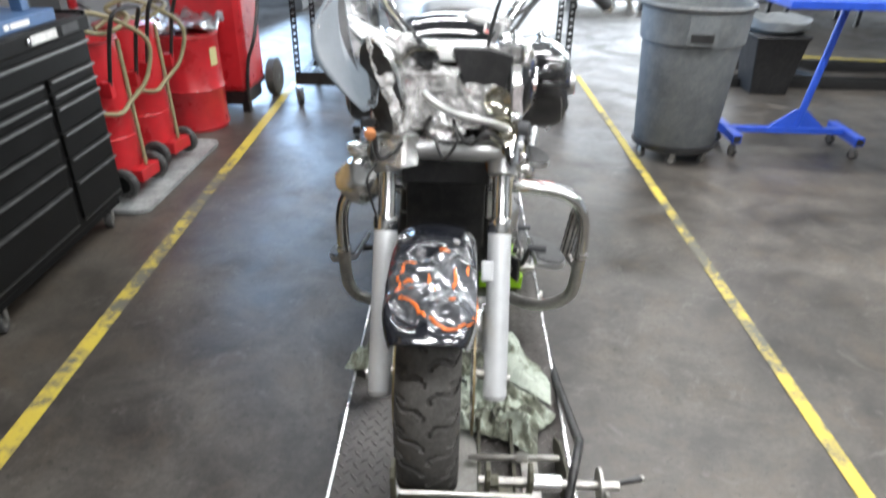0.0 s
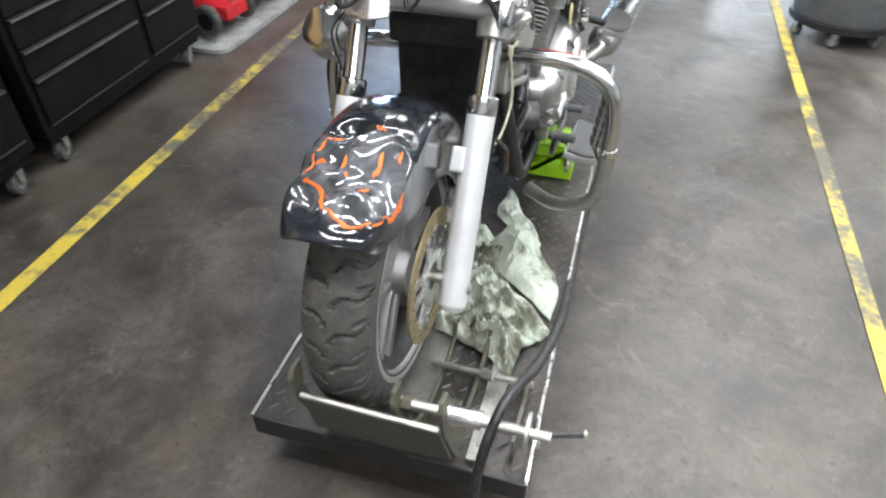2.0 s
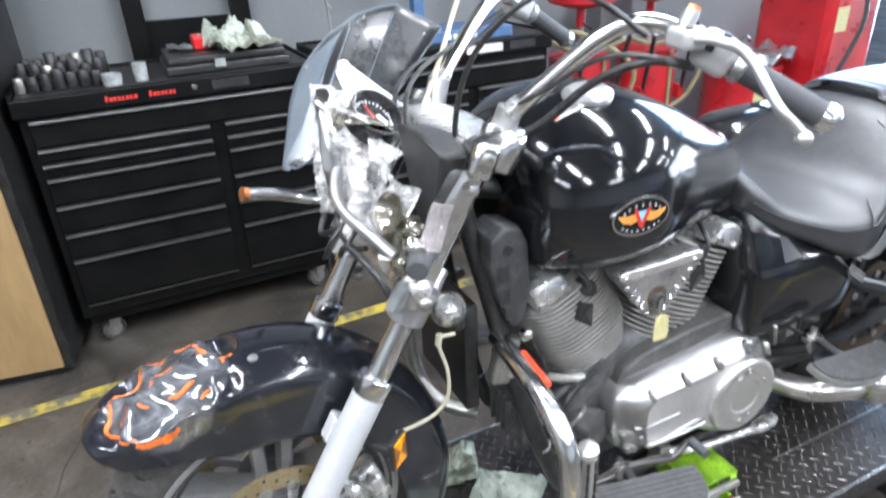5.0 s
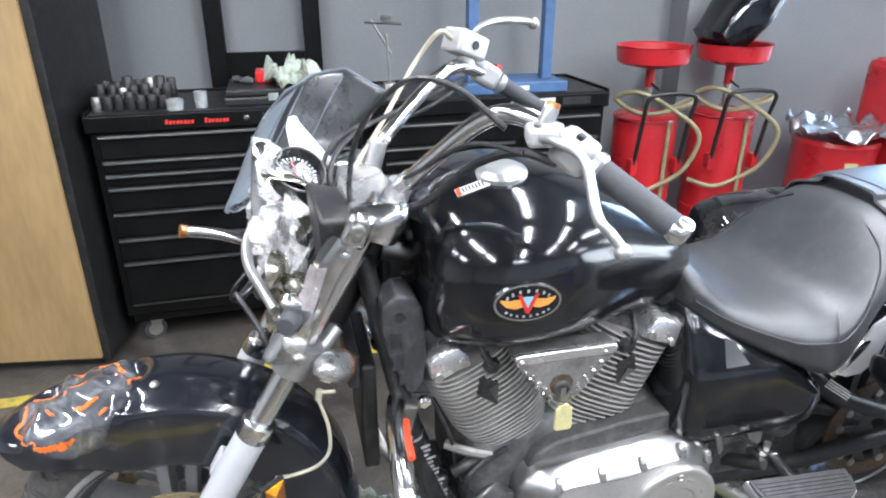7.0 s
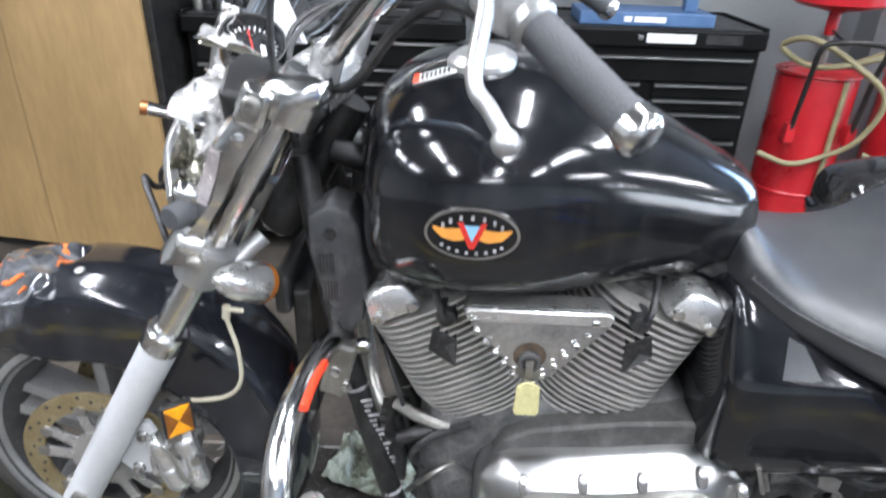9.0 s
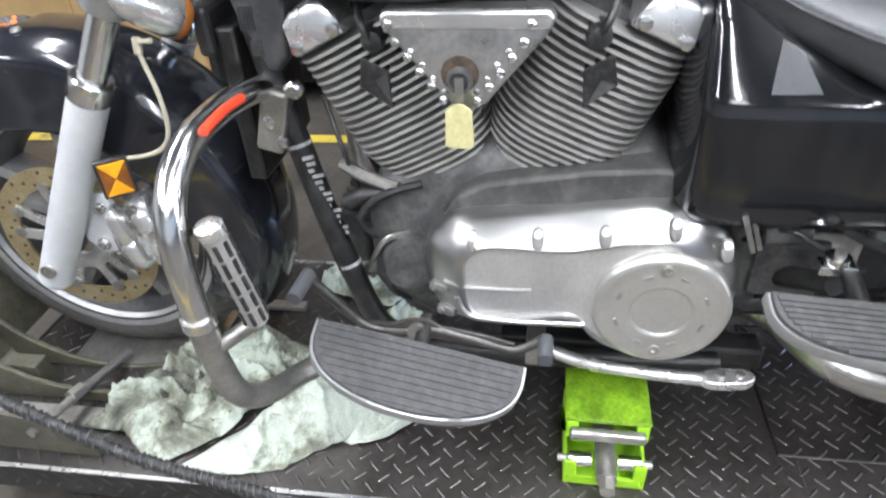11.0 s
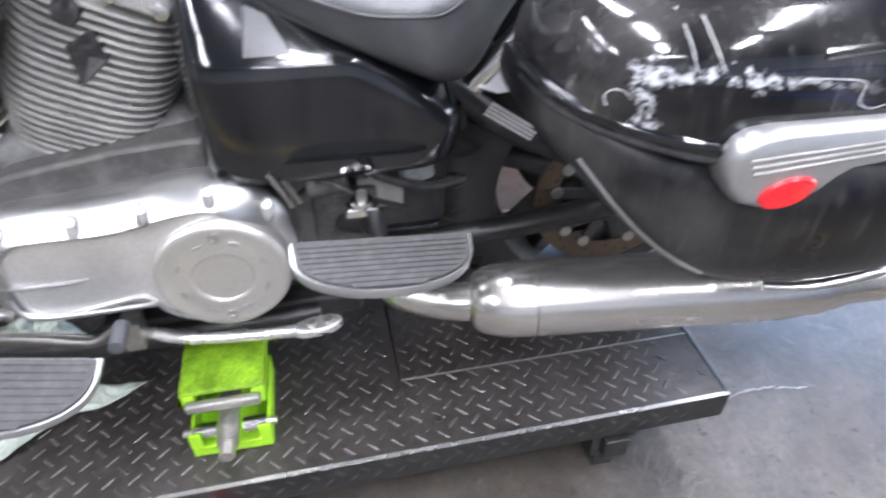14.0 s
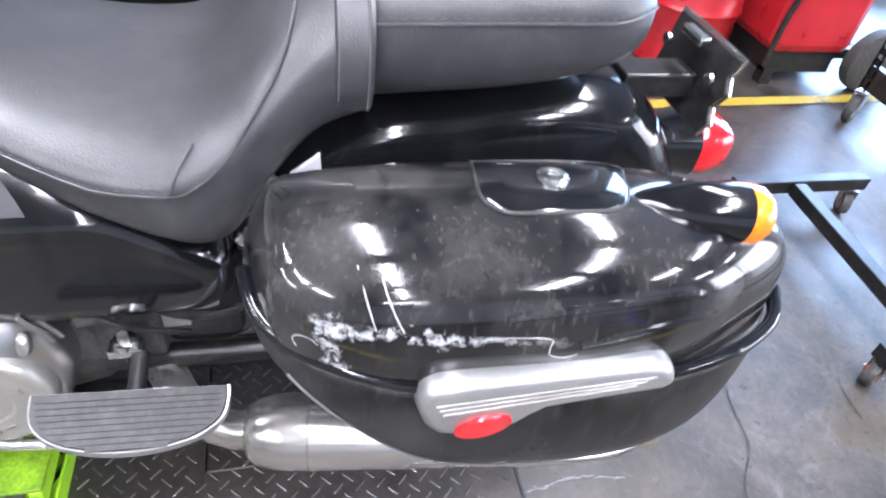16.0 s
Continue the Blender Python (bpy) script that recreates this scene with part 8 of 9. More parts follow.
def cylinder(lean, name):
    """A finned cylinder of the vee: angle from upright, to the front negative."""
    a = radians(lean)
    up, fw_ = Vector((0, math.sin(a), math.cos(a))), Vector((0, math.cos(a), -math.sin(a)))
    core = part(name, rings([[CROWN + up * h + Vector((r * math.cos(t), 0, 0)) + fw_ * (r * math.sin(t)) for t in [2 * math.pi * k / 28 for k in range(28)]] for h, r in ((0.12, 0.07), (0.37, 0.075))]), ENGINE_DARK, bike, "air-cooled finned cylinder")
    n = 23
    for k in range(n):
        h = 0.130 + 0.0116 * k
        grow = 0.080 + 0.026 * min(1, k / 9)
        pts = []
        for i in range(36):
            t = 2 * math.pi * i / 36
            c, s = math.cos(t), math.sin(t)
            px = math.copysign(abs(c) ** 0.62, c) * (grow + 0.052)
            py = math.copysign(abs(s) ** 0.62, s) * (grow + 0.004)
            pts.append(CROWN + up * h + Vector((px, 0, 0)) + fw_ * py)
        part("fin", rings([pts, [p + up * 0.0042 for p in pts]]), FIN_METAL, core, smooth=False)
    # head, rocker covers, spark plug notch
    part("head_block", rings([egg_ring(CROWN + up * h, Vector((1, 0, 0)), fw_, hx, hy) for h, hx, hy in ((0.352, 0.108, 0.085), (0.405, 0.108, 0.085), (0.415, 0.09, 0.075))]), ENGINE_DARK, core)
    for s in (1, -1):
        rc = CROWN + up * 0.424 + Vector((0.112 * s, 0, 0)) + fw_ * math.copysign(0.040, lean)
        tilt = Matrix.Rotation(-a, 4, "X")
        part("rocker_cover", rings([[rc + tilt.to_3x3() @ Vector((s * x, dy * k, dz * k)) for dy, dz in ((-0.038, -0.026), (0.038, -0.026), (0.041, -0.010), (0.033, 0.020), (0.016, 0.028), (-0.016, 0.028), (-0.033, 0.020), (-0.041, -0.010))] for x, k in ((-0.05, 1), (0.036, 1), (0.044, 0.93), (0.047, 0.8))]), ALU_POLISH, core, "polished rocker cover")
        # black kite paints the shade of the recessed notch, grey triangle its lighter half
        kc = CROWN + up * 0.318 + Vector((0.1405 * s, 0, 0))
        kite = [(-0.024, 0.012), (0.0, 0.046), (0.024, 0.012), (0.0, -0.034)]
        part("plug_notch_shade", rings([[kc + Vector((s * h, 0, 0)) + fw_ * (p * k) + up * (q * k) for p, q in kite] for h, k in ((0.0, 1.0), (0.0172, 1.0), (0.018, 0.9))]), HOSE_BLACK, core, smooth=False)
        part("notch_face", rings([[kc + Vector((s * h, 0, 0)) + fw_ * p + up * q for p, q in ((0.002, -0.028), (0.021, 0.012), (0.002, 0.010))] for h in (0.0175, 0.0195)]), ENGINE_DARK, core, smooth=False)
        cap = CROWN + up * 0.375 + Vector((0.146 * s, 0, 0)) - fw_ * math.copysign(0.028, lean)
        part("plug_cap", lathe([(-0.01, 0.017), (0.018, 0.016), (0.024, 0.013), (0.026, 0.006)], cap, (s, 0, 0), 18), HOSE_BLACK, core)
        part("plug_lead", tube([cap + Vector((0.020 * s, 0, 0)), cap + Vector((0.022 * s, 0, 0)) + up * 0.025, cap + Vector((-0.02 * s, 0, 0)) + up * 0.055, cap + Vector((-0.06 * s, 0, 0)) + up * 0.075], 0.0055, 8, 6), HOSE_BLACK, core)
        for j in (-1, 1):
            part("head_bolt", lathe([(0, 0.009), (0.007, 0.009), (0.008, 0.005)], rc + Vector((0.045 * s, 0, 0)) + fw_ * 0.028 * j + up * -0.014, (s, 0, 0), 10), CHROME, core)
        part("head_stud", lathe([(0, 0.013), (0.012, 0.013), (0.016, 0.008)], CROWN + up * 0.365 + Vector((0.135 * s, 0, 0)) + fw_ * math.copysign(0.118, lean), (s, 0, 0), 12), CHROME, core)
    return core


cylinder(-27, "front_cylinder")
cylinder(25, "rear_cylinder")

# studded heart-shaped cover in the vee
RUST_BROWN = surface("rusty_wear", (0.09, 0.065, 0.045), 0.6, 0.3, 0.5, 60, 200, 0.2, 0.1)
VEE_ALLOY = surface("dull_polished_cover", (0.44, 0.435, 0.42), 0.30, 0.85, 0.3, 16, 120, 0.06, 0.12, dust=0.12)
air = [(1.868, 0.950), (2.062, 0.950), (2.068, 0.942), (2.060, 0.924), (1.990, 0.840), (1.968, 0.828), (1.948, 0.834), (1.872, 0.924), (1.862, 0.942)]
cov = part("vee_cover", rings([[Vector((x, 1.957 + (y - 1.957) * k, 0.90 + (z - 0.90) * k)) for y, z in air] for x, k in ((0.168, 0.97), (0.205, 1.0), (0.215, 0.97), (0.2175, 0.92))]), VEE_ALLOY, bike, "studded triangular silver engine cover", bevel=0.003)
studs = [(1.882 + 0.0135 * k, 0.915 - 0.0175 * k) for k in range(5)] + [(2.032 - 0.0135 * k, 0.915 - 0.0175 * k) for k in range(5)] + [(1.876, 0.936), (2.04, 0.936)]
for y, z in studs:
    part("stud", lathe([(0, 0.006), (0.003, 0.0055), (0.005, 0.003)], (0.2165, y, z), (1, 0, 0), 10), CHROME, cov)
for y, z in [(1.900 + 0.0125 * k, 0.905 - 0.0165 * k) for k in range(4)] + [(2.014 - 0.0125 * k, 0.905 - 0.0165 * k) for k in range(4)]:
    part("stud", lathe([(0, 0.0045), (0.0025, 0.004), (0.004, 0.002)], (0.2165, y, z), (1, 0, 0), 10), CHROME, cov)
# brighter alloy strip paints the highlight on the cover's slanted top
part("cover_brow", rings([[Vector((x, 1.965 + dy, z)) for dy, z in ((-0.096, 0.930), (0.096, 0.930), (0.100, 0.944), (0.092, 0.951), (-0.092, 0.951), (-0.100, 0.944))] for x in (0.206, 0.2195)]), ALU_POLISH, cov, "brighter upper edge that paints its highlight", bevel=0.003)
part("keyhole_wear", lathe([(0, 0.023), (0.0008, 0.022)], (0.2178, 1.957, 0.878), (1, 0, 0), 20), RUST_BROWN, cov)
ig = part("ignition_switch", lathe([(0, 0.016), (0.008, 0.016), (0.009, 0.011), (0.004, 0.01)], (0.219, 1.957, 0.872), (1, 0, 0), 18), ENGINE_DARK, cov)
key = part("key", obox(pose(0.229, 1.957, 0.862, 0, 0, 0), 0.003, 0.010, 0.030), STEEL, bike, "ignition key with a yellowed plastic tag", smooth=False)
bm = prism([(0.236, 1.957 + x, 0.822 + z) for x, z in ((-0.018, -0.025), (-0.014, -0.031), (0.014, -0.031), (0.018, -0.025), (0.016, 0.018), (0.006, 0.026), (-0.006, 0.026), (-0.016, 0.018))], (0.004, 0, 0))
part("key_tag", bm, TAG, key, smooth=False, bevel=0.001)

# primary cover: polished shoulder, duller recessed face, bolts in notches
POLISH = surface("mirror_polished_alloy", (0.60, 0.60, 0.59), 0.29, 1.0, 0.06, 5, 40, 0.02, 0.05)
FACE_ALLOY = surface("dulled_alloy_face", (0.80, 0.795, 0.78), 0.36, 0.85, 0.16, 7, 160, 0.04, 0.1, dust=0.10)
# darker copy of the alloy paints the shade inside the bolt notches
SHADED_CAST = surface("shaded_cast_alloy", (0.20, 0.195, 0.185), 0.45, 0.6, 0.2, 12, 160, 0.05, 0.1)
CASE_GREY = surface("dusty_grey_case", (0.060, 0.059, 0.056), 0.6, 0.3, 0.25, 9, 150, 0.15, 0.1, dust=0.25)
CLUTCH_ALLOY = surface("dull_clutch_alloy", (0.68, 0.67, 0.63), 0.30, 0.85, 0.10, 6, 160, 0.03, 0.08, dust=0.08)
outline = [(1.893, 0.572), (1.897, 0.622), (1.925, 0.654), (1.965, 0.667), (2.1, 0.68), (2.2, 0.692), (2.27, 0.687), (2.315, 0.647), (2.335, 0.592), (2.335, 0.532), (2.31, 0.477), (2.26, 0.44), (2.2, 0.435), (2.15, 0.454), (2.11, 0.484), (2.02, 0.487), (1.94, 0.487), (1.905, 0.512)]
cyy, czz = 2.12, 0.575
pc_line = [(v.x, v.y) for v in spline([(p[0], p[1], 0) for p in outline + outline[:1]], 4)[:-1]]


def pc_ring(x, inset):
    """The cover's outline drawn in by a distance, at a depth x."""
    out = []
    for y, z in pc_line:
        d = Vector((y - cyy, (z - czz) * 1.5, 0))
        k = max(0.0, 1 - inset / max(0.05, d.length))
        out.append(Vector((x, cyy + (y - cyy) * k, czz + (z - czz) * k)))
    return out


pc = part("primary_cover", rings([pc_ring(x, w) for x, w in ((0.13, 0.0), (0.190, 0.0), (0.202, 0.006), (0.214, 0.018), (0.226, 0.034), (0.2345, 0.048), (0.2375, 0.056), (0.2365, 0.062), (0.230, 0.065))]), POLISH, bike, "polished alloy primary cover")
part("cover_face", rings([pc_ring(x, w) for x, w in ((0.226, 0.058), (0.2312, 0.060), (0.2318, 0.09))]), FACE_ALLOY, pc, "dull recessed face")
CC = Vector((0.236, 2.228, 0.553))
clutch = part("clutch_cover", lathe([(-0.03, 0.094), (0.004, 0.094), (0.009, 0.091), (0.012, 0.086), (0.0115, 0.080), (0.009, 0.074), (0.010, 0.060), (0.0125, 0.046), (0.0122, 0.043), (0.0095, 0.040), (0.010, 0.002)], CC, (1, 0, 0), 72), CLUTCH_ALLOY, pc, "round clutch cover")
for k in range(8):
    a = radians(45 * k + 22)
    q = CC + Vector((0.0095, math.cos(a) * 0.062, math.sin(a) * 0.062))
    bm = obox(Matrix.Translation(q) @ Matrix.Rotation(a - math.pi / 2, 4, "X"), 0.004, 0.014, 0.005)
    part("cast_mark", bm, POLISH, clutch, smooth=False, bevel=0.001)
for sgn in (1, -1):
    part("cover_screw", lathe([(0, 0.008), (0.003, 0.008), (0.003, 0.004), (0.001, 0.003)], CC + Vector((0.0105, 0, 0.070 * sgn)), (1, 0, 0), 14), POLISH, clutch)
for y, x, z in ((1.968, 0.222, 0.640), (2.057, 0.224, 0.650), (2.145, 0.226, 0.660), (2.232, 0.224, 0.675), (2.302, 0.216, 0.640), (1.915, 0.222, 0.555), (1.925, 0.226, 0.515)):
    n = Vector((1, 0, 0.75)) if z > 0.6 else Vector((1, -0.5, 0))
    d, u, v = axes(n)
    up_ = Vector((0, 0, 1)) if z > 0.6 else Vector((0, -1, 0))
    down = (up_ - d * up_.dot(d)).normalized()
    q = Vector((x, y, z)) + d * (0.007 if z > 0.6 else 0)
    notch = part("bolt_notch", rings([egg_ring(q + d * h, d.cross(down), down, 0.0080 * k, 0.016 * k, 2.6, 20) for h, k in ((-0.012, 1.0), (0.0020, 1.0), (0.0030, 0.9))]), SHADED_CAST, pc)
    part("cover_bolt", lathe([(0, 0.006), (0.004, 0.006), (0.0045, 0.003), (0.002, 0.0025)], q + d * 0.003 + down * 0.006, d, 12), POLISH, notch)
part("cover_rib", tube([(0.233, 1.945, 0.548), (0.236, 1.952, 0.527), (0.237, 1.972, 0.514), (0.237, 2.04, 0.511), (0.235, 2.128, 0.512)], 0.0052, 10, 6), POLISH, pc, "bright cast rib")
part("cover_ridge", tube([(0.232, 1.925, 0.575), (0.235, 1.955, 0.568), (0.234, 2.01, 0.566), (0.231, 2.05, 0.567)], 0.0028, 8, 5), POLISH, pc)
part("upper_case", rings([[Vector((x, y, z)) for y, z in ((1.915, 0.64), (1.935, 0.680), (1.98, 0.705), (2.12, 0.728), (2.22, 0.735), (2.30, 0.71), (2.32, 0.65), (2.1, 0.60))] for x in (0.10, 0.158, 0.170, 0.176)]), CASE_GREY, bike, "dusty grey upper case behind the cover", bevel=0.008)
for p0, p1 in (((0.225, 2.312, 0.700), (0.215, 2.336, 0.640)), ((0.218, 2.322, 0.700), (0.208, 2.346, 0.640))):
    part("cable_guide", rod(p0, p1, 0.0035, seg=8), STEEL, bike)
part("starter_shaft", rod((0.0, 1.80, 0.55), (0.19, 1.87, 0.565), 0.04, seg=24), ENGINE_DARK, bike)
part("crank_pipe", tube([(0.13, 1.84, 0.66), (0.15, 1.80, 0.665), (0.15, 1.77, 0.65)], 0.012, 10, 5), HOSE_BLACK, bike)
part("oil_line", tube([(0.15, 1.86, 0.60), (0.17, 1.83, 0.60), (0.15, 1.80, 0.55), (0.12, 1.78, 0.5)], 0.005, 8, 6), STEEL, bike)


CLUTTER = (
    ("oil_line", [(0.145, 1.885, 0.685), (0.16, 1.83, 0.672), (0.165, 1.795, 0.640), (0.15, 1.80, 0.60), (0.13, 1.84, 0.56)], 0.0065, HOSE_BLACK),
    ("oil_line", [(0.12, 1.76, 0.70), (0.14, 1.80, 0.690), (0.15, 1.85, 0.678)], 0.010, STEEL),
    ("sensor_wire", [(0.10, 1.74, 0.80), (0.13, 1.77, 0.72), (0.12, 1.79, 0.62), (0.14, 1.84, 0.52)], 0.004, HOSE_BLACK),
    ("sensor_wire", [(0.16, 1.895, 0.55), (0.175, 1.86, 0.535), (0.165, 1.83, 0.50), (0.14, 1.85, 0.46)], 0.0045, HOSE_BLACK),
    ("breather_hose", [(0.06, 1.76, 0.62), (0.09, 1.79, 0.55), (0.10, 1.84, 0.47), (0.12, 1.92, 0.42)], 0.011, HOSE_BLACK),
    ("rear_hose", [(0.10, 2.36, 0.66), (0.15, 2.40, 0.68), (0.18, 2.46, 0.655), (0.17, 2.53, 0.62), (0.13, 2.60, 0.60)], 0.008, HOSE_BLACK),
    ("rear_wire", [(0.16, 2.34, 0.62), (0.19, 2.38, 0.66), (0.20, 2.43, 0.635), (0.17, 2.50, 0.585)], 0.0045, HOSE_BLACK),
)
for name, pts, r, mat in CLUTTER:
    part(name, tube(pts, r, 8, 7), mat, bike)
part("regulator", box(-0.02, 0.10, 1.735, 1.775, 0.50, 0.60), ENGINE_DARK, bike, smooth=False, bevel=0.005)
for k in range(5):
    part("regulator_fin", box(-0.015 + 0.022 * k, -0.008 + 0.022 * k, 1.722, 1.735, 0.505, 0.595), ENGINE_DARK, bike, smooth=False)
part("solenoid", lathe([(-0.03, 0.018), (-0.028, 0.022), (0.028, 0.022), (0.03, 0.018)], (0.17, 2.385, 0.648), (0, 1, 0.1), 18), ENGINE_DARK, bike)
part("linkage_clip", box(0.225, 0.25, 2.408, 2.452, 0.632, 0.646), CHROME, bike, smooth=False, bevel=0.002)
part("linkage_post", rod((0.238, 2.43, 0.645), (0.238, 2.43, 0.668), 0.007), STEEL, bike)
part("heat_shield", box(0.135, 0.150, 2.43, 2.50, 0.575, 0.63), ALU_CAST, bike, smooth=False, bevel=0.003)


def half_moon(y0, y1, x0, x1, z, n=24):
    """A footboard outline: straight inner edge, bowed outer edge."""
    pts = [Vector((x0, y0, z)), Vector((x0, y1, z))]
    for i in range(n + 1):
        a = math.pi * i / n
        pts.append(Vector((x0 + 0.012 + (x1 - x0 - 0.012) * math.sin(a) ** 0.75, (y0 + y1) / 2 + (y1 - y0) / 2 * math.cos(a), z)))
    return pts


def footboard(y0, y1, x0, x1, z, tilt, droop, label):
    for s in (1, -1):
        c = Vector(((x0 + x1) / 2, (y0 + y1) / 2, z))
        m = Matrix.Translation(c) @ Matrix.Rotation(radians(tilt), 4, "X") @ Matrix.Rotation(radians(droop), 4, "Y") @ Matrix.Translation(-c)
        mir = Matrix.Diagonal((s, 1, 1, 1)) @ m
        o = half_moon(y0, y1, x0, x1, 0)

        def shape(k, zz):
            return [Vector((c.x + (p.x - c.x) * k, c.y + (p.y - c.y) * (1 - (1 - k) * 0.5), zz)) for p in o]
        bm = rings([shape(0.98, z - 0.014), shape(1.0, z - 0.010), shape(1.0, z + 0.002), shape(0.985, z + 0.004)])
        bm.transform(mir)
        fb = part("footboard", bm, ALU_SILVER, bike, label)
        bm = rings([shape(0.93, z + 0.0042), shape(0.93, z + 0.009), shape(0.915, z + 0.010)])
        bm.transform(mir)
        pad = part("board_pad", bm, PAD_RUBBER, fb, "ribbed black rubber pad")
        k = 0
        while k < 9:
            x = x0 + 0.012 + (x1 - x0) * 0.88 * k / 9
            half = (y1 - y0) / 2 * 0.92 * math.sqrt(max(0.05, 1 - ((x - x0) / (x1 - x0)) ** 2.6))
            bm = box(x - 0.003, x + 0.003, c.y - half, c.y + half, z + 0.0098, z + 0.012)
            bm.transform(mir)
            part("pad_rib", bm, PAD_RUBBER, pad, smooth=False)
            k += 1
        bm = rod((x0 - 0.06, c.y, z - 0.02), (x0 + 0.05, c.y, z - 0.012), 0.012)
        bm.transform(mir)
        part("board_mount", bm, FRAME_BLACK, fb)


footboard(1.738, 2.050, 0.285, 0.400, 0.487, -13, 14, "black rubber rider footboard with a silver rim")
footboard(2.328, 2.566, 0.305, 0.388, 0.625, -4, 14, "black rubber passenger footboard with a silver rim")
part("board_bracket", tube([(0.14, 2.40, 0.55), (0.19, 2.42, 0.58), (0.23, 2.44, 0.605)], 0.016, 10, 5), FRAME_BLACK, bike)
part("bracket_bolt", lathe([(0, 0.016), (0.012, 0.016), (0.014, 0.008)], (0.235, 2.43, 0.642), (0, 0, 1), 10), CHROME, bike)

# shift linkage and side stand
DARK_STEEL = surface("dark_worn_steel", (0.11, 0.105, 0.10), 0.4, 0.7, 0.35, 14, 140, 0.1, 0.12, dust=0.15)
sh = part("shift_lever", tube([(0.262, 1.735, 0.590), (0.255, 1.765, 0.545), (0.248, 1.805, 0.493), (0.246, 1.86, 0.485), (0.246, 1.91, 0.492), (0.246, 1.97, 0.478), (0.246, 2.03, 0.462), (0.246, 2.075, 0.490)], 0.008, 10, 6), DARK_STEEL, bike, "dark worn heel-and-toe shift lever")
part("lever_plate", prism([(0.243, y, z) for y, z in ((1.80, 0.500), (1.85, 0.502), (1.872, 0.512), (1.90, 0.512), (1.92, 0.500), (1.97, 0.492), (2.03, 0.476), (2.03, 0.456), (1.97, 0.466), (1.90, 0.476), (1.85, 0.474), (1.80, 0.484))], (0.006, 0, 0)), DARK_STEEL, sh, smooth=False, bevel=0.002)
part("toe_peg", rod((0.255, 1.733, 0.592), (0.31, 1.728, 0.590), 0.011), GRIP, sh)
part("heel_peg", rod((0.25, 2.075, 0.492), (0.295, 2.075, 0.492), 0.011), GRIP, sh)
part("shift_pivot", lathe([(0, 0.016), (0.02, 0.016), (0.022, 0.010)], (0.236, 1.885, 0.490), (1, 0, 0), 18), STEEL, sh)
ss = part("side_stand", tube([(0.17, 2.06, 0.402), (0.20, 2.14, 0.400), (0.215, 2.24, 0.402), (0.225, 2.315, 0.408)], 0.0105, 12, 6), ALU_POLISH, bike, "folded polished side stand")
part("stand_foot", rings([egg_ring(Vector((0.226, 2.345, 0.413 + h)), Vector((1, 0, 0)), Vector((0, 1, 0.12)), 0.017, 0.038, 2.6) for h in (-0.008, 0.008)]), ALU_POLISH, ss, bevel=0.003)
for y in (2.335, 2.362):
    part("foot_bolt", lathe([(0, 0.007), (0.005, 0.007)], (0.226, y, 0.421 + (y - 2.345) * 0.1), (0, 0, 1), 10), STEEL, ss)
part("stand_clevis", box(0.16, 0.20, 2.045, 2.075, 0.385, 0.44), STEEL, ss, smooth=False, bevel=0.003)
part("lower_frame_rail", box(0.10, 0.15, 2.0, 2.42, 0.36, 0.40), FRAME_BLACK, bike, smooth=False, bevel=0.006)
part("jack_pad", box(0.05, 0.14, 2.12, 2.24, 0.330, 0.362), FRAME_BLACK, bike, smooth=False)

# exhaust
for s in (1, -1):
    bm = tube([(0.06, 2.34, 0.47), (0.12, 2.43, 0.455), (0.22, 2.485, 0.458), (0.275, 2.55, 0.475), (0.290, 2.60, 0.485)], 0.030, 20, 7)
    bm.transform(Matrix.Diagonal((s, 1, 1, 1)))
    part("exhaust_pipe", bm, MUFFLER, bike, "brushed steel exhaust pipe")
    ax = Vector((0.085, 0.60, 0.022)).normalized()
    bm = lathe([(0.0, 0.0305), (0.002, 0.036), (0.007, 0.043), (0.020, 0.0505), (0.042, 0.0560), (0.066, 0.0583), (0.094, 0.0585), (0.0955, 0.0565), (0.097, 0.0585), (0.11, 0.0585), (0.46, 0.0575), (0.52, 0.053), (0.555, 0.046), (0.575, 0.040), (0.632, 0.037), (0.634, 0.032), (0.58, 0.030), (0.579, 0.002)], Vector((0.290, 2.575, 0.484)), ax, 40)
    bm.transform(Matrix.Diagonal((s, 1, 1, 1)))
    mf = part("muffler", bm, MUFFLER, bike, "long brushed steel muffler")
    bm = obox(Matrix.Translation((0.345, 3.06, 0.582)) @ Matrix.Rotation(radians(4), 4, "X"), 0.05, 0.14, 0.03)
    bm.transform(Matrix.Diagonal((s, 1, 1, 1)))
    part("muffler_bracket", bm, ALU_SILVER, mf, bevel=0.008)
part("shock", rod((0.03, 2.40, 0.60), (0.03, 2.62, 0.66), 0.03), FRAME_BLACK, bike)
part("brake_box", box(0.08, 0.16, 2.36, 2.46, 0.52, 0.62), ENGINE_DARK, bike, smooth=False, bevel=0.01)
part("rubber_flap", obox(pose(0.16, 2.52, 0.645, 10, 20, 10), 0.02, 0.05, 0.045), TRAY, bike, smooth=False, bevel=0.006)
part("inner_fender", box(-0.10, 0.122, 2.45, 2.575, 0.50, 0.86), PLASTIC_BLACK, bike, smooth=False, bevel=0.02)
part("fender_bracket", tube([(0.188, 2.595, 0.785), (0.196, 2.615, 0.815), (0.196, 2.64, 0.845), (0.188, 2.672, 0.87)], 0.015, 12, 5), CHROME, bike, "chrome rail behind the saddle skirt")
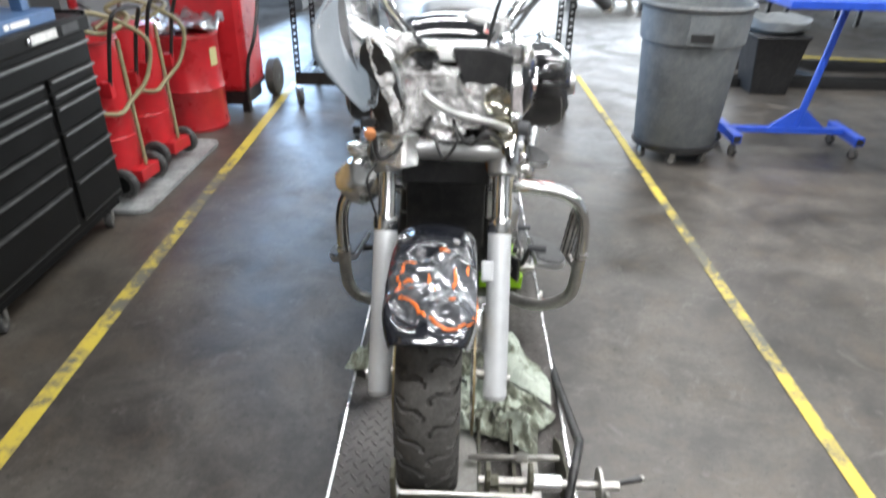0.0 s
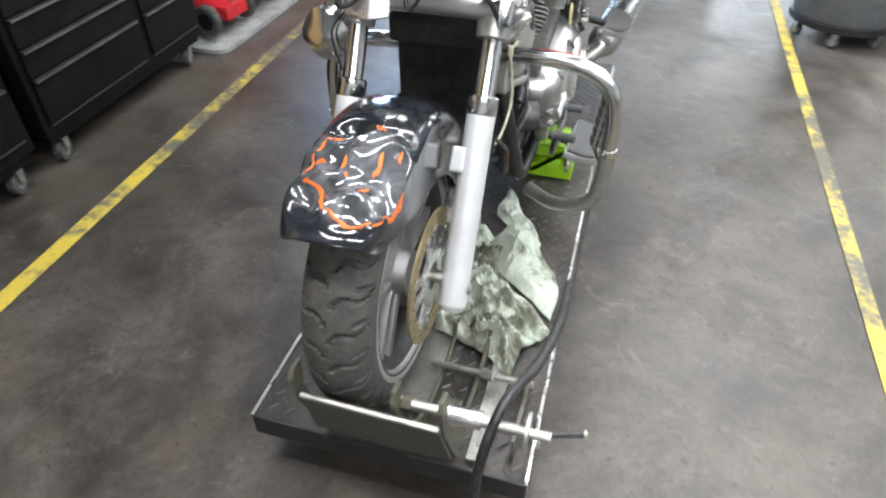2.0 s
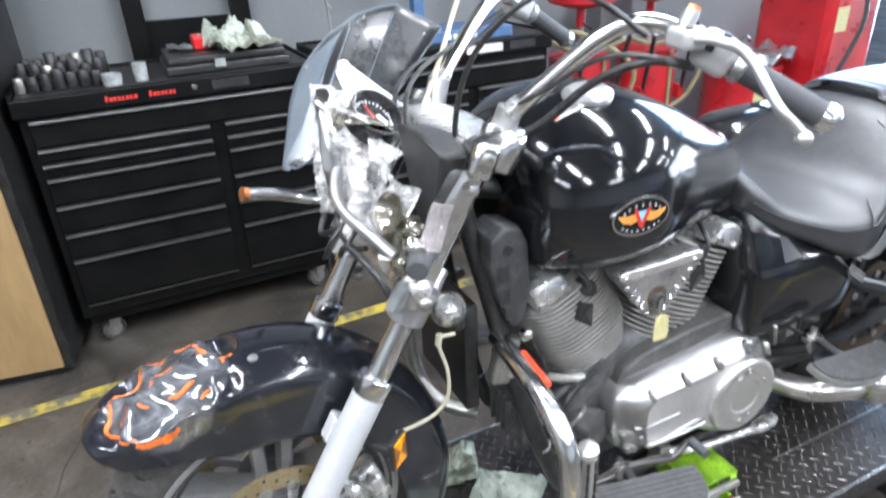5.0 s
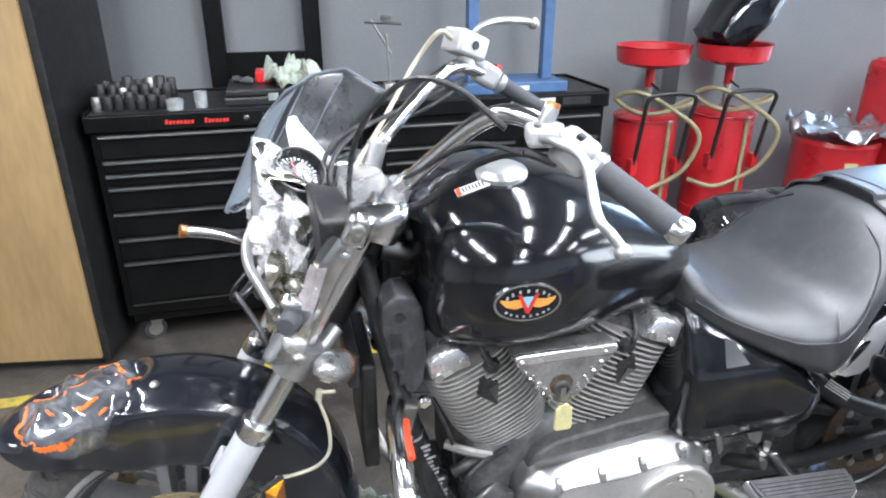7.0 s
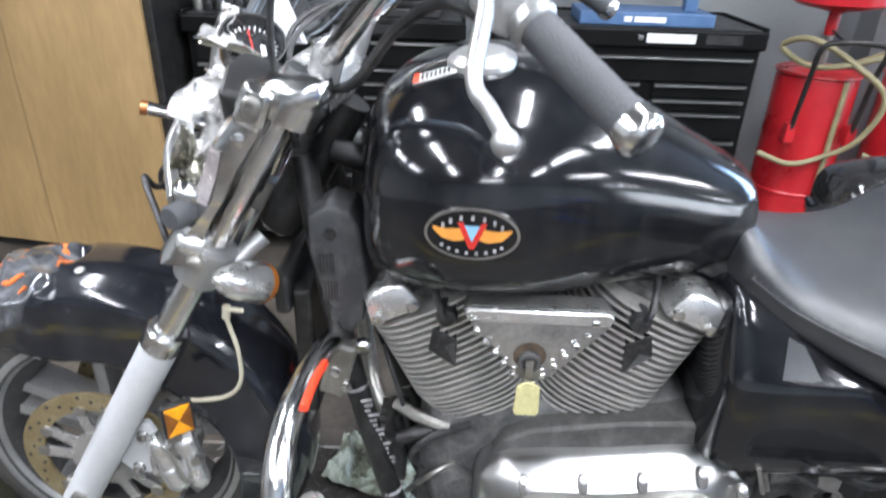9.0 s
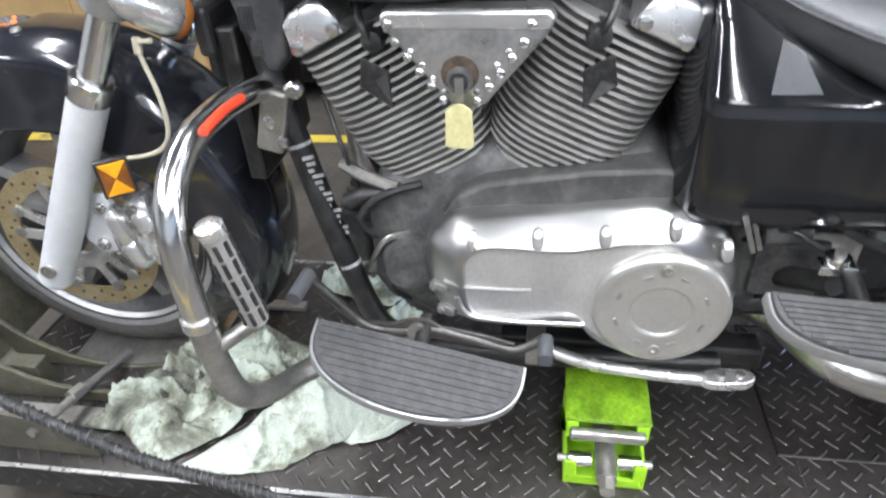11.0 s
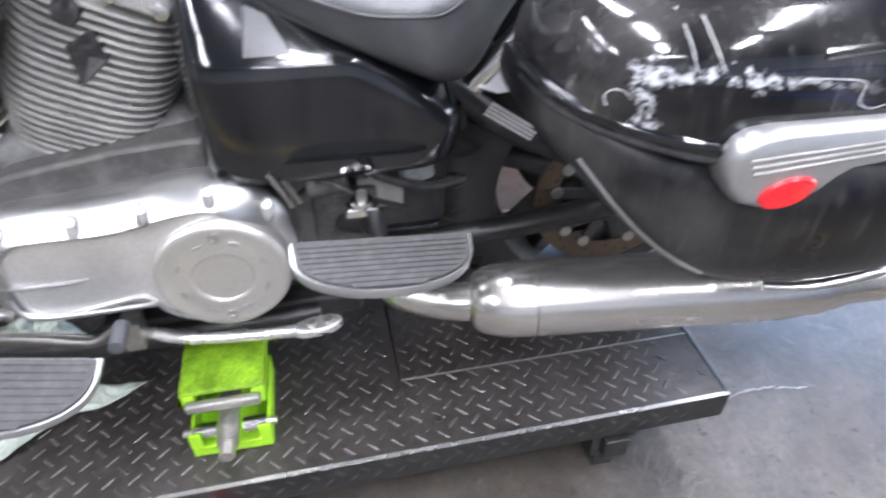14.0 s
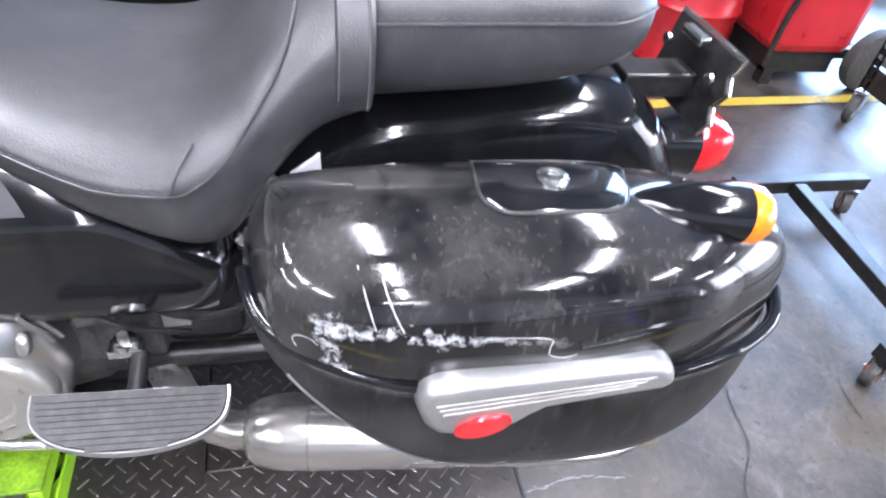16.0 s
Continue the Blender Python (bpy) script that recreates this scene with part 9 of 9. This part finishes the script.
part("strut_flap", prism([(0.200, 2.595, 0.790), (0.200, 2.625, 0.778), (0.200, 2.660, 0.782), (0.200, 2.690, 0.806), (0.202, 2.700, 0.86), (0.203, 2.695, 0.93), (0.200, 2.66, 0.90), (0.198, 2.63, 0.835)], (0.006, 0, 0)), ALU_SATIN, bike, "pale grey flap under the saddle", smooth=False, bevel=0.002)

# ---- saddlebags ----
SEAM = [(2.595, 0.878), (2.64, 0.862), (2.69, 0.849), (2.76, 0.832), (2.90, 0.816), (3.07, 0.810), (3.29, 0.808)]


def seam_z(y):
    """Height of the parting line between case and lid."""
    return lerp_table(SEAM, y)[0]


def bag_rows(lid):
    """y, inner x, outer x, bottom z, top z of the case along its length."""
    if lid:
        rows = [(2.612, 0.29, 0.36, 0.915), (2.624, 0.27, 0.41, 0.942), (2.65, 0.255, 0.455, 0.970), (2.74, 0.25, 0.487, 0.986), (2.86, 0.25, 0.495, 0.990), (2.98, 0.25, 0.495, 0.986), (3.08, 0.255, 0.480, 0.970), (3.16, 0.265, 0.45, 0.950), (3.23, 0.28, 0.41, 0.922), (3.265, 0.30, 0.37, 0.88)]
        return [(y, x0, x1, seam_z(y) - 0.004, zt) for y, x0, x1, zt in rows]
    rows = [(2.605, 0.27, 0.35, 0.835), (2.62, 0.25, 0.41, 0.815), (2.66, 0.235, 0.45, 0.775), (2.73, 0.23, 0.478, 0.70), (2.81, 0.23, 0.488, 0.635), (2.92, 0.23, 0.490, 0.603), (3.03, 0.23, 0.490, 0.595), (3.11, 0.235, 0.480, 0.595), (3.18, 0.245, 0.458, 0.605), (3.235, 0.26, 0.425, 0.64), (3.27, 0.28, 0.375, 0.72)]
    return [(y, x0, x1, zb, seam_z(y) + 0.008) for y, x0, x1, zb in rows]


def lid_ring(y, x0, x1, z0, z1, n=44):
    """Section of the lid: domed above, nearly upright down to its lip."""
    cx, hx, cz = (x0 + x1) / 2, (x1 - x0) / 2, z0 + (z1 - z0) * 0.42
    pts = []
    for i in range(n):
        a = 2 * math.pi * i / n
        c, w = math.cos(a), math.sin(a)
        p = 2.5 if w > 0 else 7.0
        px, pz = math.copysign(abs(c) ** (2 / p), c), math.copysign(abs(w) ** (2 / p), w)
        pts.append(Vector((cx + hx * px * (1 - (0.05 * pz if w > 0 else 0)), y, cz + pz * (z1 - cz if w > 0 else cz - z0))))
    return pts


def saddlebag(s):
    mir = Matrix.Diagonal((s, 1, 1, 1))

    def put(name, bm, mat, parent, label="", **kw):
        bm.transform(mir)
        return part(name, bm, mat, parent, label, **kw)
    case = put("saddlebag", rings([egg(y, x0, x1, z0, z1, 3.6, 40, -0.02) for y, x0, x1, z0, z1 in smooth_table(bag_rows(False), 46)]), BAG_BASE, bike, "black hard saddlebag with scuffs and chips")
    lid = put("bag_lid", rings([lid_ring(*r) for r in smooth_table(bag_rows(True), 46)]), BAG_MAT, case, "scraped gloss black saddlebag lid")
    rim = [Vector((x1 + 0.002, y, seam_z(y) + 0.010)) for y, x0, x1, z0, z1 in smooth_table(bag_rows(False), 34)]
    put("lid_rim", tube(rim, 0.0085, 10, 1), PAINT_BLACK, case)
    put("rim_gap", tube([p + Vector((0.001, 0, -0.012)) for p in rim], 0.005, 8, 1), HOSE_BLACK, case)
    edge_pts = []
    for y, z in ((2.645, 0.815), (2.665, 0.79), (2.69, 0.76), (2.72, 0.727), (2.75, 0.70), (2.78, 0.678), (2.81, 0.658)):
        ok, q, nn, _ = case.ray_cast(Vector((1.0 * s, y, z)), Vector((-s, 0, 0)))
        edge_pts.append(Vector((abs(q.x), q.y, q.z)))
    put("case_edge", tube(edge_pts, 0.0028, 8, 6), ALU_SILVER, case, "worn bright lower edge")
    # chrome side rail with its red reflector
    pts = [(2.768, 0.828), (2.769, 0.845), (2.775, 0.858), (2.787, 0.866), (2.81, 0.869), (2.92, 0.869), (3.015, 0.868), (3.035, 0.862), (3.047, 0.850), (3.052, 0.838), (3.05, 0.833), (2.98, 0.827), (2.905, 0.819), (2.888, 0.806), (2.872, 0.789), (2.85, 0.779), (2.82, 0.777), (2.79, 0.787), (2.776, 0.804)]
    rail = put("bag_rail", rings([[Vector((x, 2.89 + (y - 2.89) * k, 0.833 + (z - 0.833) * (1 - (1 - k) * 2.2))) for y, z in pts] for x, k in ((0.47, 1.0), (0.498, 1.0), (0.507, 0.988), (0.513, 0.96), (0.516, 0.91))]), ALU_SILVER, case, "silver side trim with grooves")
    for k in range(3):
        put("trim_groove", rod((0.5155, 2.785 + 0.004 * k, 0.842 - 0.0080 * k), (0.5155, 3.02 - 0.01 * k, 0.852 - 0.0060 * k), 0.0022, seg=8), ALU_CAST, rail)
    put("bag_reflector", rings([egg_ring(Vector((x, 2.838, 0.801)), Vector((0, 1, 0.22)), Vector((0, -0.22, 1)), 0.030 * k, 0.0165 * k, 2.0) for x, k in ((0.505, 1), (0.519, 1), (0.521, 0.9))]), RED_LENS, rail, "oval red reflector")
    # rear lamp pod
    pod_ = put("lamp_pod", lathe([(-0.13, 0.002), (-0.10, 0.016), (-0.05, 0.031), (0.0, 0.036), (0.012, 0.036)], (0.385, 3.128, 0.962), (0.10, 1, -0.10), 28), PAINT_BLACK, case, "teardrop rear indicator pod")
    put("pod_lens", lathe([(0.012, 0.036), (0.03, 0.035), (0.042, 0.028), (0.048, 0.010)], (0.385, 3.128, 0.962), (0.10, 1, -0.10), 28), AMBER, pod_)
    # flush latch plate on top, laid on the lid, with its lock
    def on_lid(x, y, out):
        ok, q, nn, _ = lid.ray_cast(Vector((x * s, y, 1.4)), Vector((0, 0, -1)))
        return Vector((abs(q.x), q.y, q.z)) + Vector((abs(nn.x), nn.y, nn.z)) * out
    edge = [(0.300, 2.852), (0.300, 3.012), (0.345, 3.012), (0.375, 3.004), (0.396, 2.985), (0.402, 2.95), (0.402, 2.875), (0.394, 2.853), (0.375, 2.843), (0.345, 2.845)]
    loop = [(v.x, v.y) for v in spline([(x, y, 0) for x, y in edge + edge[:1]], 4)[:-1]]
    plate = put("lock_plate", rings([[on_lid(0.35 + (x - 0.35) * k, 2.928 + (y - 2.928) * k, h) for x, y in loop] for k, h in ((1.0, -0.004), (1.0, 0.002), (0.97, 0.0035), (0.6, 0.004))]), PAINT_BLACK, case, "flush lid latch plate")
    put("plate_gap", tube([on_lid(0.35 + (x - 0.35) * 1.015, 2.928 + (y - 2.928) * 1.015, 0.0005) for x, y in loop + loop[:1]], 0.0022, 6, 1), HOSE_BLACK, plate)
    lk = on_lid(0.352, 2.925, 0.003)
    put("lock_barrel", lathe([(-0.004, 0.018), (0.003, 0.0175), (0.004, 0.013), (0.006, 0.012), (0.0065, 0.006), (0.003, 0.005)], lk, (0.02, 0, 1), 22), CHROME, plate)

    def side_line(pts, r, name):
        out = []
        for y, z in pts:
            ok, q, nn, _ = lid.ray_cast(Vector((1.0 * s, y, z)), Vector((-s, 0, 0)))
            if ok:
                out.append(Vector((abs(q.x), q.y, q.z)) + Vector((abs(nn.x), nn.y, nn.z)) * (-r * 0.35))
        if len(out) > 2:
            put(name, tube(out, r, 8, 6), CHALK if name == "lid_glint_scratch" else BAG_MAT, lid)
    # first two pale tubes paint the highlight on creases, next two are scratches
    side_line([(2.713, 0.968), (2.718, 0.952), (2.722, 0.938), (2.727, 0.922)], 0.0011, "lid_glint_scratch")
    side_line([(2.734, 0.964), (2.738, 0.952), (2.744, 0.938), (2.752, 0.922)], 0.0011, "lid_glint_scratch")
    side_line([(2.83, 0.911), (2.865, 0.909), (2.897, 0.904), (2.898, 0.892), (2.900, 0.882), (2.915, 0.876), (2.93, 0.879)], 0.0009, "lid_glint_scratch")
    side_line([(2.655, 0.884), (2.652, 0.894), (2.658, 0.901), (2.668, 0.900), (2.675, 0.893)], 0.0009, "lid_glint_scratch")
    side_line([(2.85, 0.931), (2.91, 0.934), (2.98, 0.935), (3.035, 0.931), (3.07, 0.925)], 0.0055, "lid_ridge")
    side_line([(2.93, 0.893), (2.98, 0.899), (3.03, 0.902), (3.065, 0.900), (3.10, 0.895)], 0.0055, "lid_ridge")
    put("bag_guard", tube([(0.43, 2.945, 0.577), (0.45, 2.985, 0.587), (0.462, 3.032, 0.600), (0.465, 3.07, 0.610), (0.455, 3.10, 0.606), (0.44, 3.12, 0.60)], 0.019, 14, 6, ends=(0.006, 0.010)), POLISH, case, "polished guard under the saddlebag")
    put("bag_bracket", box(0.12, 0.19, 2.80, 2.86, 0.70, 0.76), FRAME_BLACK, case, smooth=False)


def bag_paint(name, scraped):
    m, nt, b = nodes_of(name)
    tc = nt.nodes.new("ShaderNodeTexCoord")
    o = tc.outputs["Object"]
    big = add(nt, "ShaderNodeTexNoise", Scale=7.0, Detail=6.0, Roughness=0.65)
    scr = add(nt, "ShaderNodeTexNoise", Scale=70.0, Detail=8.0, Roughness=0.72, Distortion=0.8)
    mp = nt.nodes.new("ShaderNodeMapping")
    mp.inputs["Scale"].default_value = (1, 1, 0.08)
    nt.links.new(o, mp.inputs[0])
    streak = add(nt, "ShaderNodeTexNoise", Scale=150.0, Detail=3.0)
    nt.links.new(mp.outputs[0], streak.inputs["Vector"])
    nt.links.new(o, big.inputs["Vector"])
    nt.links.new(o, scr.inputs["Vector"])
    col = mixed(nt, ramp(nt, big.outputs[0], [(0.42, (0, 0, 0)), (0.80, (0.24,) * 3)]), (0.005, 0.005, 0.006), (0.22, 0.21, 0.20))
    col = mixed(nt, ramp(nt, streak.outputs[0], [(0.56, (0, 0, 0)), (0.78, (0.05,) * 3)]), col, (0.5, 0.48, 0.46))
    # the long graze along the lid's shoulder and chips at its front
    sep = nt.nodes.new("ShaderNodeSeparateXYZ")
    nt.links.new(o, sep.inputs[0])
    wob = add(nt, "ShaderNodeTexNoise", Scale=38.0, Detail=5.0, Roughness=0.7)
    nt.links.new(o, wob.inputs["Vector"])
    zz = nt.nodes.new("ShaderNodeMath")
    zz.operation = "MULTIPLY_ADD"
    nt.links.new(wob.outputs[0], zz.inputs[0])
    zz.inputs[1].default_value = 0.034
    fall = nt.nodes.new("ShaderNodeMath")
    fall.operation = "MULTIPLY_ADD"
    nt.links.new(sep.outputs["Y"], fall.inputs[0])
    fall.inputs[1].default_value = 0.09
    nt.links.new(sep.outputs["Z"], fall.inputs[2])
    level = nt.nodes.new("ShaderNodeMath")
    level.operation = "SUBTRACT"
    nt.links.new(fall.outputs[0], level.inputs[0])
    level.inputs[1].default_value = 0.09 * 2.70
    nt.links.new(level.outputs[0], zz.inputs[2])
    band = ramp(nt, zz.outputs[0], [(GRAZE + 0.0105, (0, 0, 0)), (GRAZE + 0.0135, (1, 1, 1)), (GRAZE + 0.0185, (1, 1, 1)), (GRAZE + 0.0215, (0, 0, 0))])
    yr = nt.nodes.new("ShaderNodeMapRange")
    yr.inputs["From Min"].default_value, yr.inputs["From Max"].default_value = 2.665, 2.93
    nt.links.new(sep.outputs["Y"], yr.inputs[0])
    along = ramp(nt, yr.outputs[0], [(0.0, (0, 0, 0)), (0.03, (1, 1, 1)), (0.55, (0.9,) * 3), (0.7, (0.5,) * 3), (1.0, (0, 0, 0))])
    speck = ramp(nt, scr.outputs[0], [(0.44, (0, 0, 0)), (0.54, (1, 1, 1))])
    line = mixed(nt, 1.0, mixed(nt, 1.0, band, along, "MULTIPLY"), speck, "MULTIPLY")
    warp = nt.nodes.new("ShaderNodeVectorMath")
    warp.operation = "MULTIPLY_ADD"
    nt.links.new(wob.outputs["Color"], warp.inputs[0])
    warp.inputs[1].default_value = (0.05, 0.07, 0.07)
    nt.links.new(o, warp.inputs[2])
    fac = line
    for c, r in (((0.472, 2.690, 0.912), 0.014), ((0.475, 2.684, 0.892), 0.009), ((0.476, 2.690, 0.874), 0.009), ((0.486, 2.745, 0.922), 0.007), ((0.489, 2.785, 0.912), 0.007)):
        dist = nt.nodes.new("ShaderNodeVectorMath")
        dist.operation = "DISTANCE"
        nt.links.new(warp.outputs[0], dist.inputs[0])
        dist.inputs[1].default_value = (c[0] + 0.025, c[1] + 0.035, c[2] + 0.035)
        spot = mixed(nt, 1.0, ramp(nt, dist.outputs["Value"], [(r, (1, 1, 1)), (r + 0.004, (0, 0, 0))]), speck, "MULTIPLY")
        fac = mixed(nt, 1.0, fac, spot, "LIGHTEN")
    chips = mixed(nt, 1.0, ramp(nt, scr.outputs[0], [(0.78, (0, 0, 0)), (0.82, (0.5,) * 3)]), ramp(nt, big.outputs[0], [(0.55, (0, 0, 0)), (0.65, (1, 1, 1))]), "MULTIPLY")
    if scraped:
        col = mixed(nt, fac, col, mixed(nt, scr.outputs[0], (0.16, 0.165, 0.17), (0.62, 0.63, 0.65)))
    col = mixed(nt, chips, col, (0.4, 0.4, 0.4))
    nt.links.new(col, b.inputs["Base Color"])
    nt.links.new(ramp(nt, big.outputs[0], [(0.3, (0.07,) * 3), (0.8, (0.16,) * 3)]) if scraped else ramp(nt, big.outputs[0], [(0.3, (0.26,) * 3), (0.8, (0.5,) * 3)]), b.inputs["Roughness"])
    b.inputs["Coat Weight"].default_value = 0.4 if scraped else 0.0
    return m


GRAZE = 0.920
BAG_MAT, BAG_BASE = bag_paint("grazed_black_lid", True), bag_paint("dusty_black_case", False)
saddlebag(1)
saddlebag(-1)

# tail: lamp, plate bracket
tl = part("tail_lamp", rings([egg(y, -w, w, 0.80 - h, 0.80 + h, 3, 24) for y, w, h in ((3.335, 0.055, 0.045), (3.36, 0.06, 0.05), (3.40, 0.05, 0.042), (3.42, 0.03, 0.025))]), RED_LENS, bike, "red tail lamp")
part("lamp_base", rings([egg(y, -w, w, 0.80 - h, 0.80 + h, 3, 24) for y, w, h in ((3.27, 0.05, 0.04), (3.336, 0.062, 0.052))]), PAINT_BLACK, tl)
pm = Matrix.Translation((0.0, 3.30, 0.930)) @ Matrix.Rotation(radians(-10), 4, "X") @ Matrix.Diagonal((0.98, 1, 0.74, 1))
pb = part("plate_bracket", rings([[pm @ Vector((x, h, z)) for x, z in ((-0.10, -0.085), (0.085, -0.085), (0.10, -0.05), (0.085, -0.02), (0.10, 0.02), (0.085, 0.05), (0.095, 0.09), (-0.095, 0.09))] for h in (-0.003, 0.003)]), FRAME_BLACK, bike, "black plate bracket with a bright edged empty frame", smooth=False, bevel=0.003)
part("bracket_rim", tube([pm @ Vector((x, 0.004, z)) for x, z in ((0.085, -0.087), (0.102, -0.05), (0.087, -0.02), (0.102, 0.02), (0.087, 0.05), (0.097, 0.092), (0.0, 0.094), (-0.097, 0.092))], 0.003, 6, 1), CHROME, pb)
part("bracket_arm", box(-0.03, 0.03, 3.17, 3.295, 0.90, 0.94), FRAME_BLACK, pb, smooth=False, bevel=0.004)
for x in (0.07, -0.07):
    part("plate_bolt", lathe([(0, 0.010), (0.006, 0.010), (0.007, 0.005)], (x, 3.287, 0.955), (0, -1, -0.1), 12), CHROME, pb)
part("plate_lamp", box(-0.03, 0.03, 3.275, 3.295, 0.985, 1.0), CHROME, pb, smooth=False, bevel=0.004)
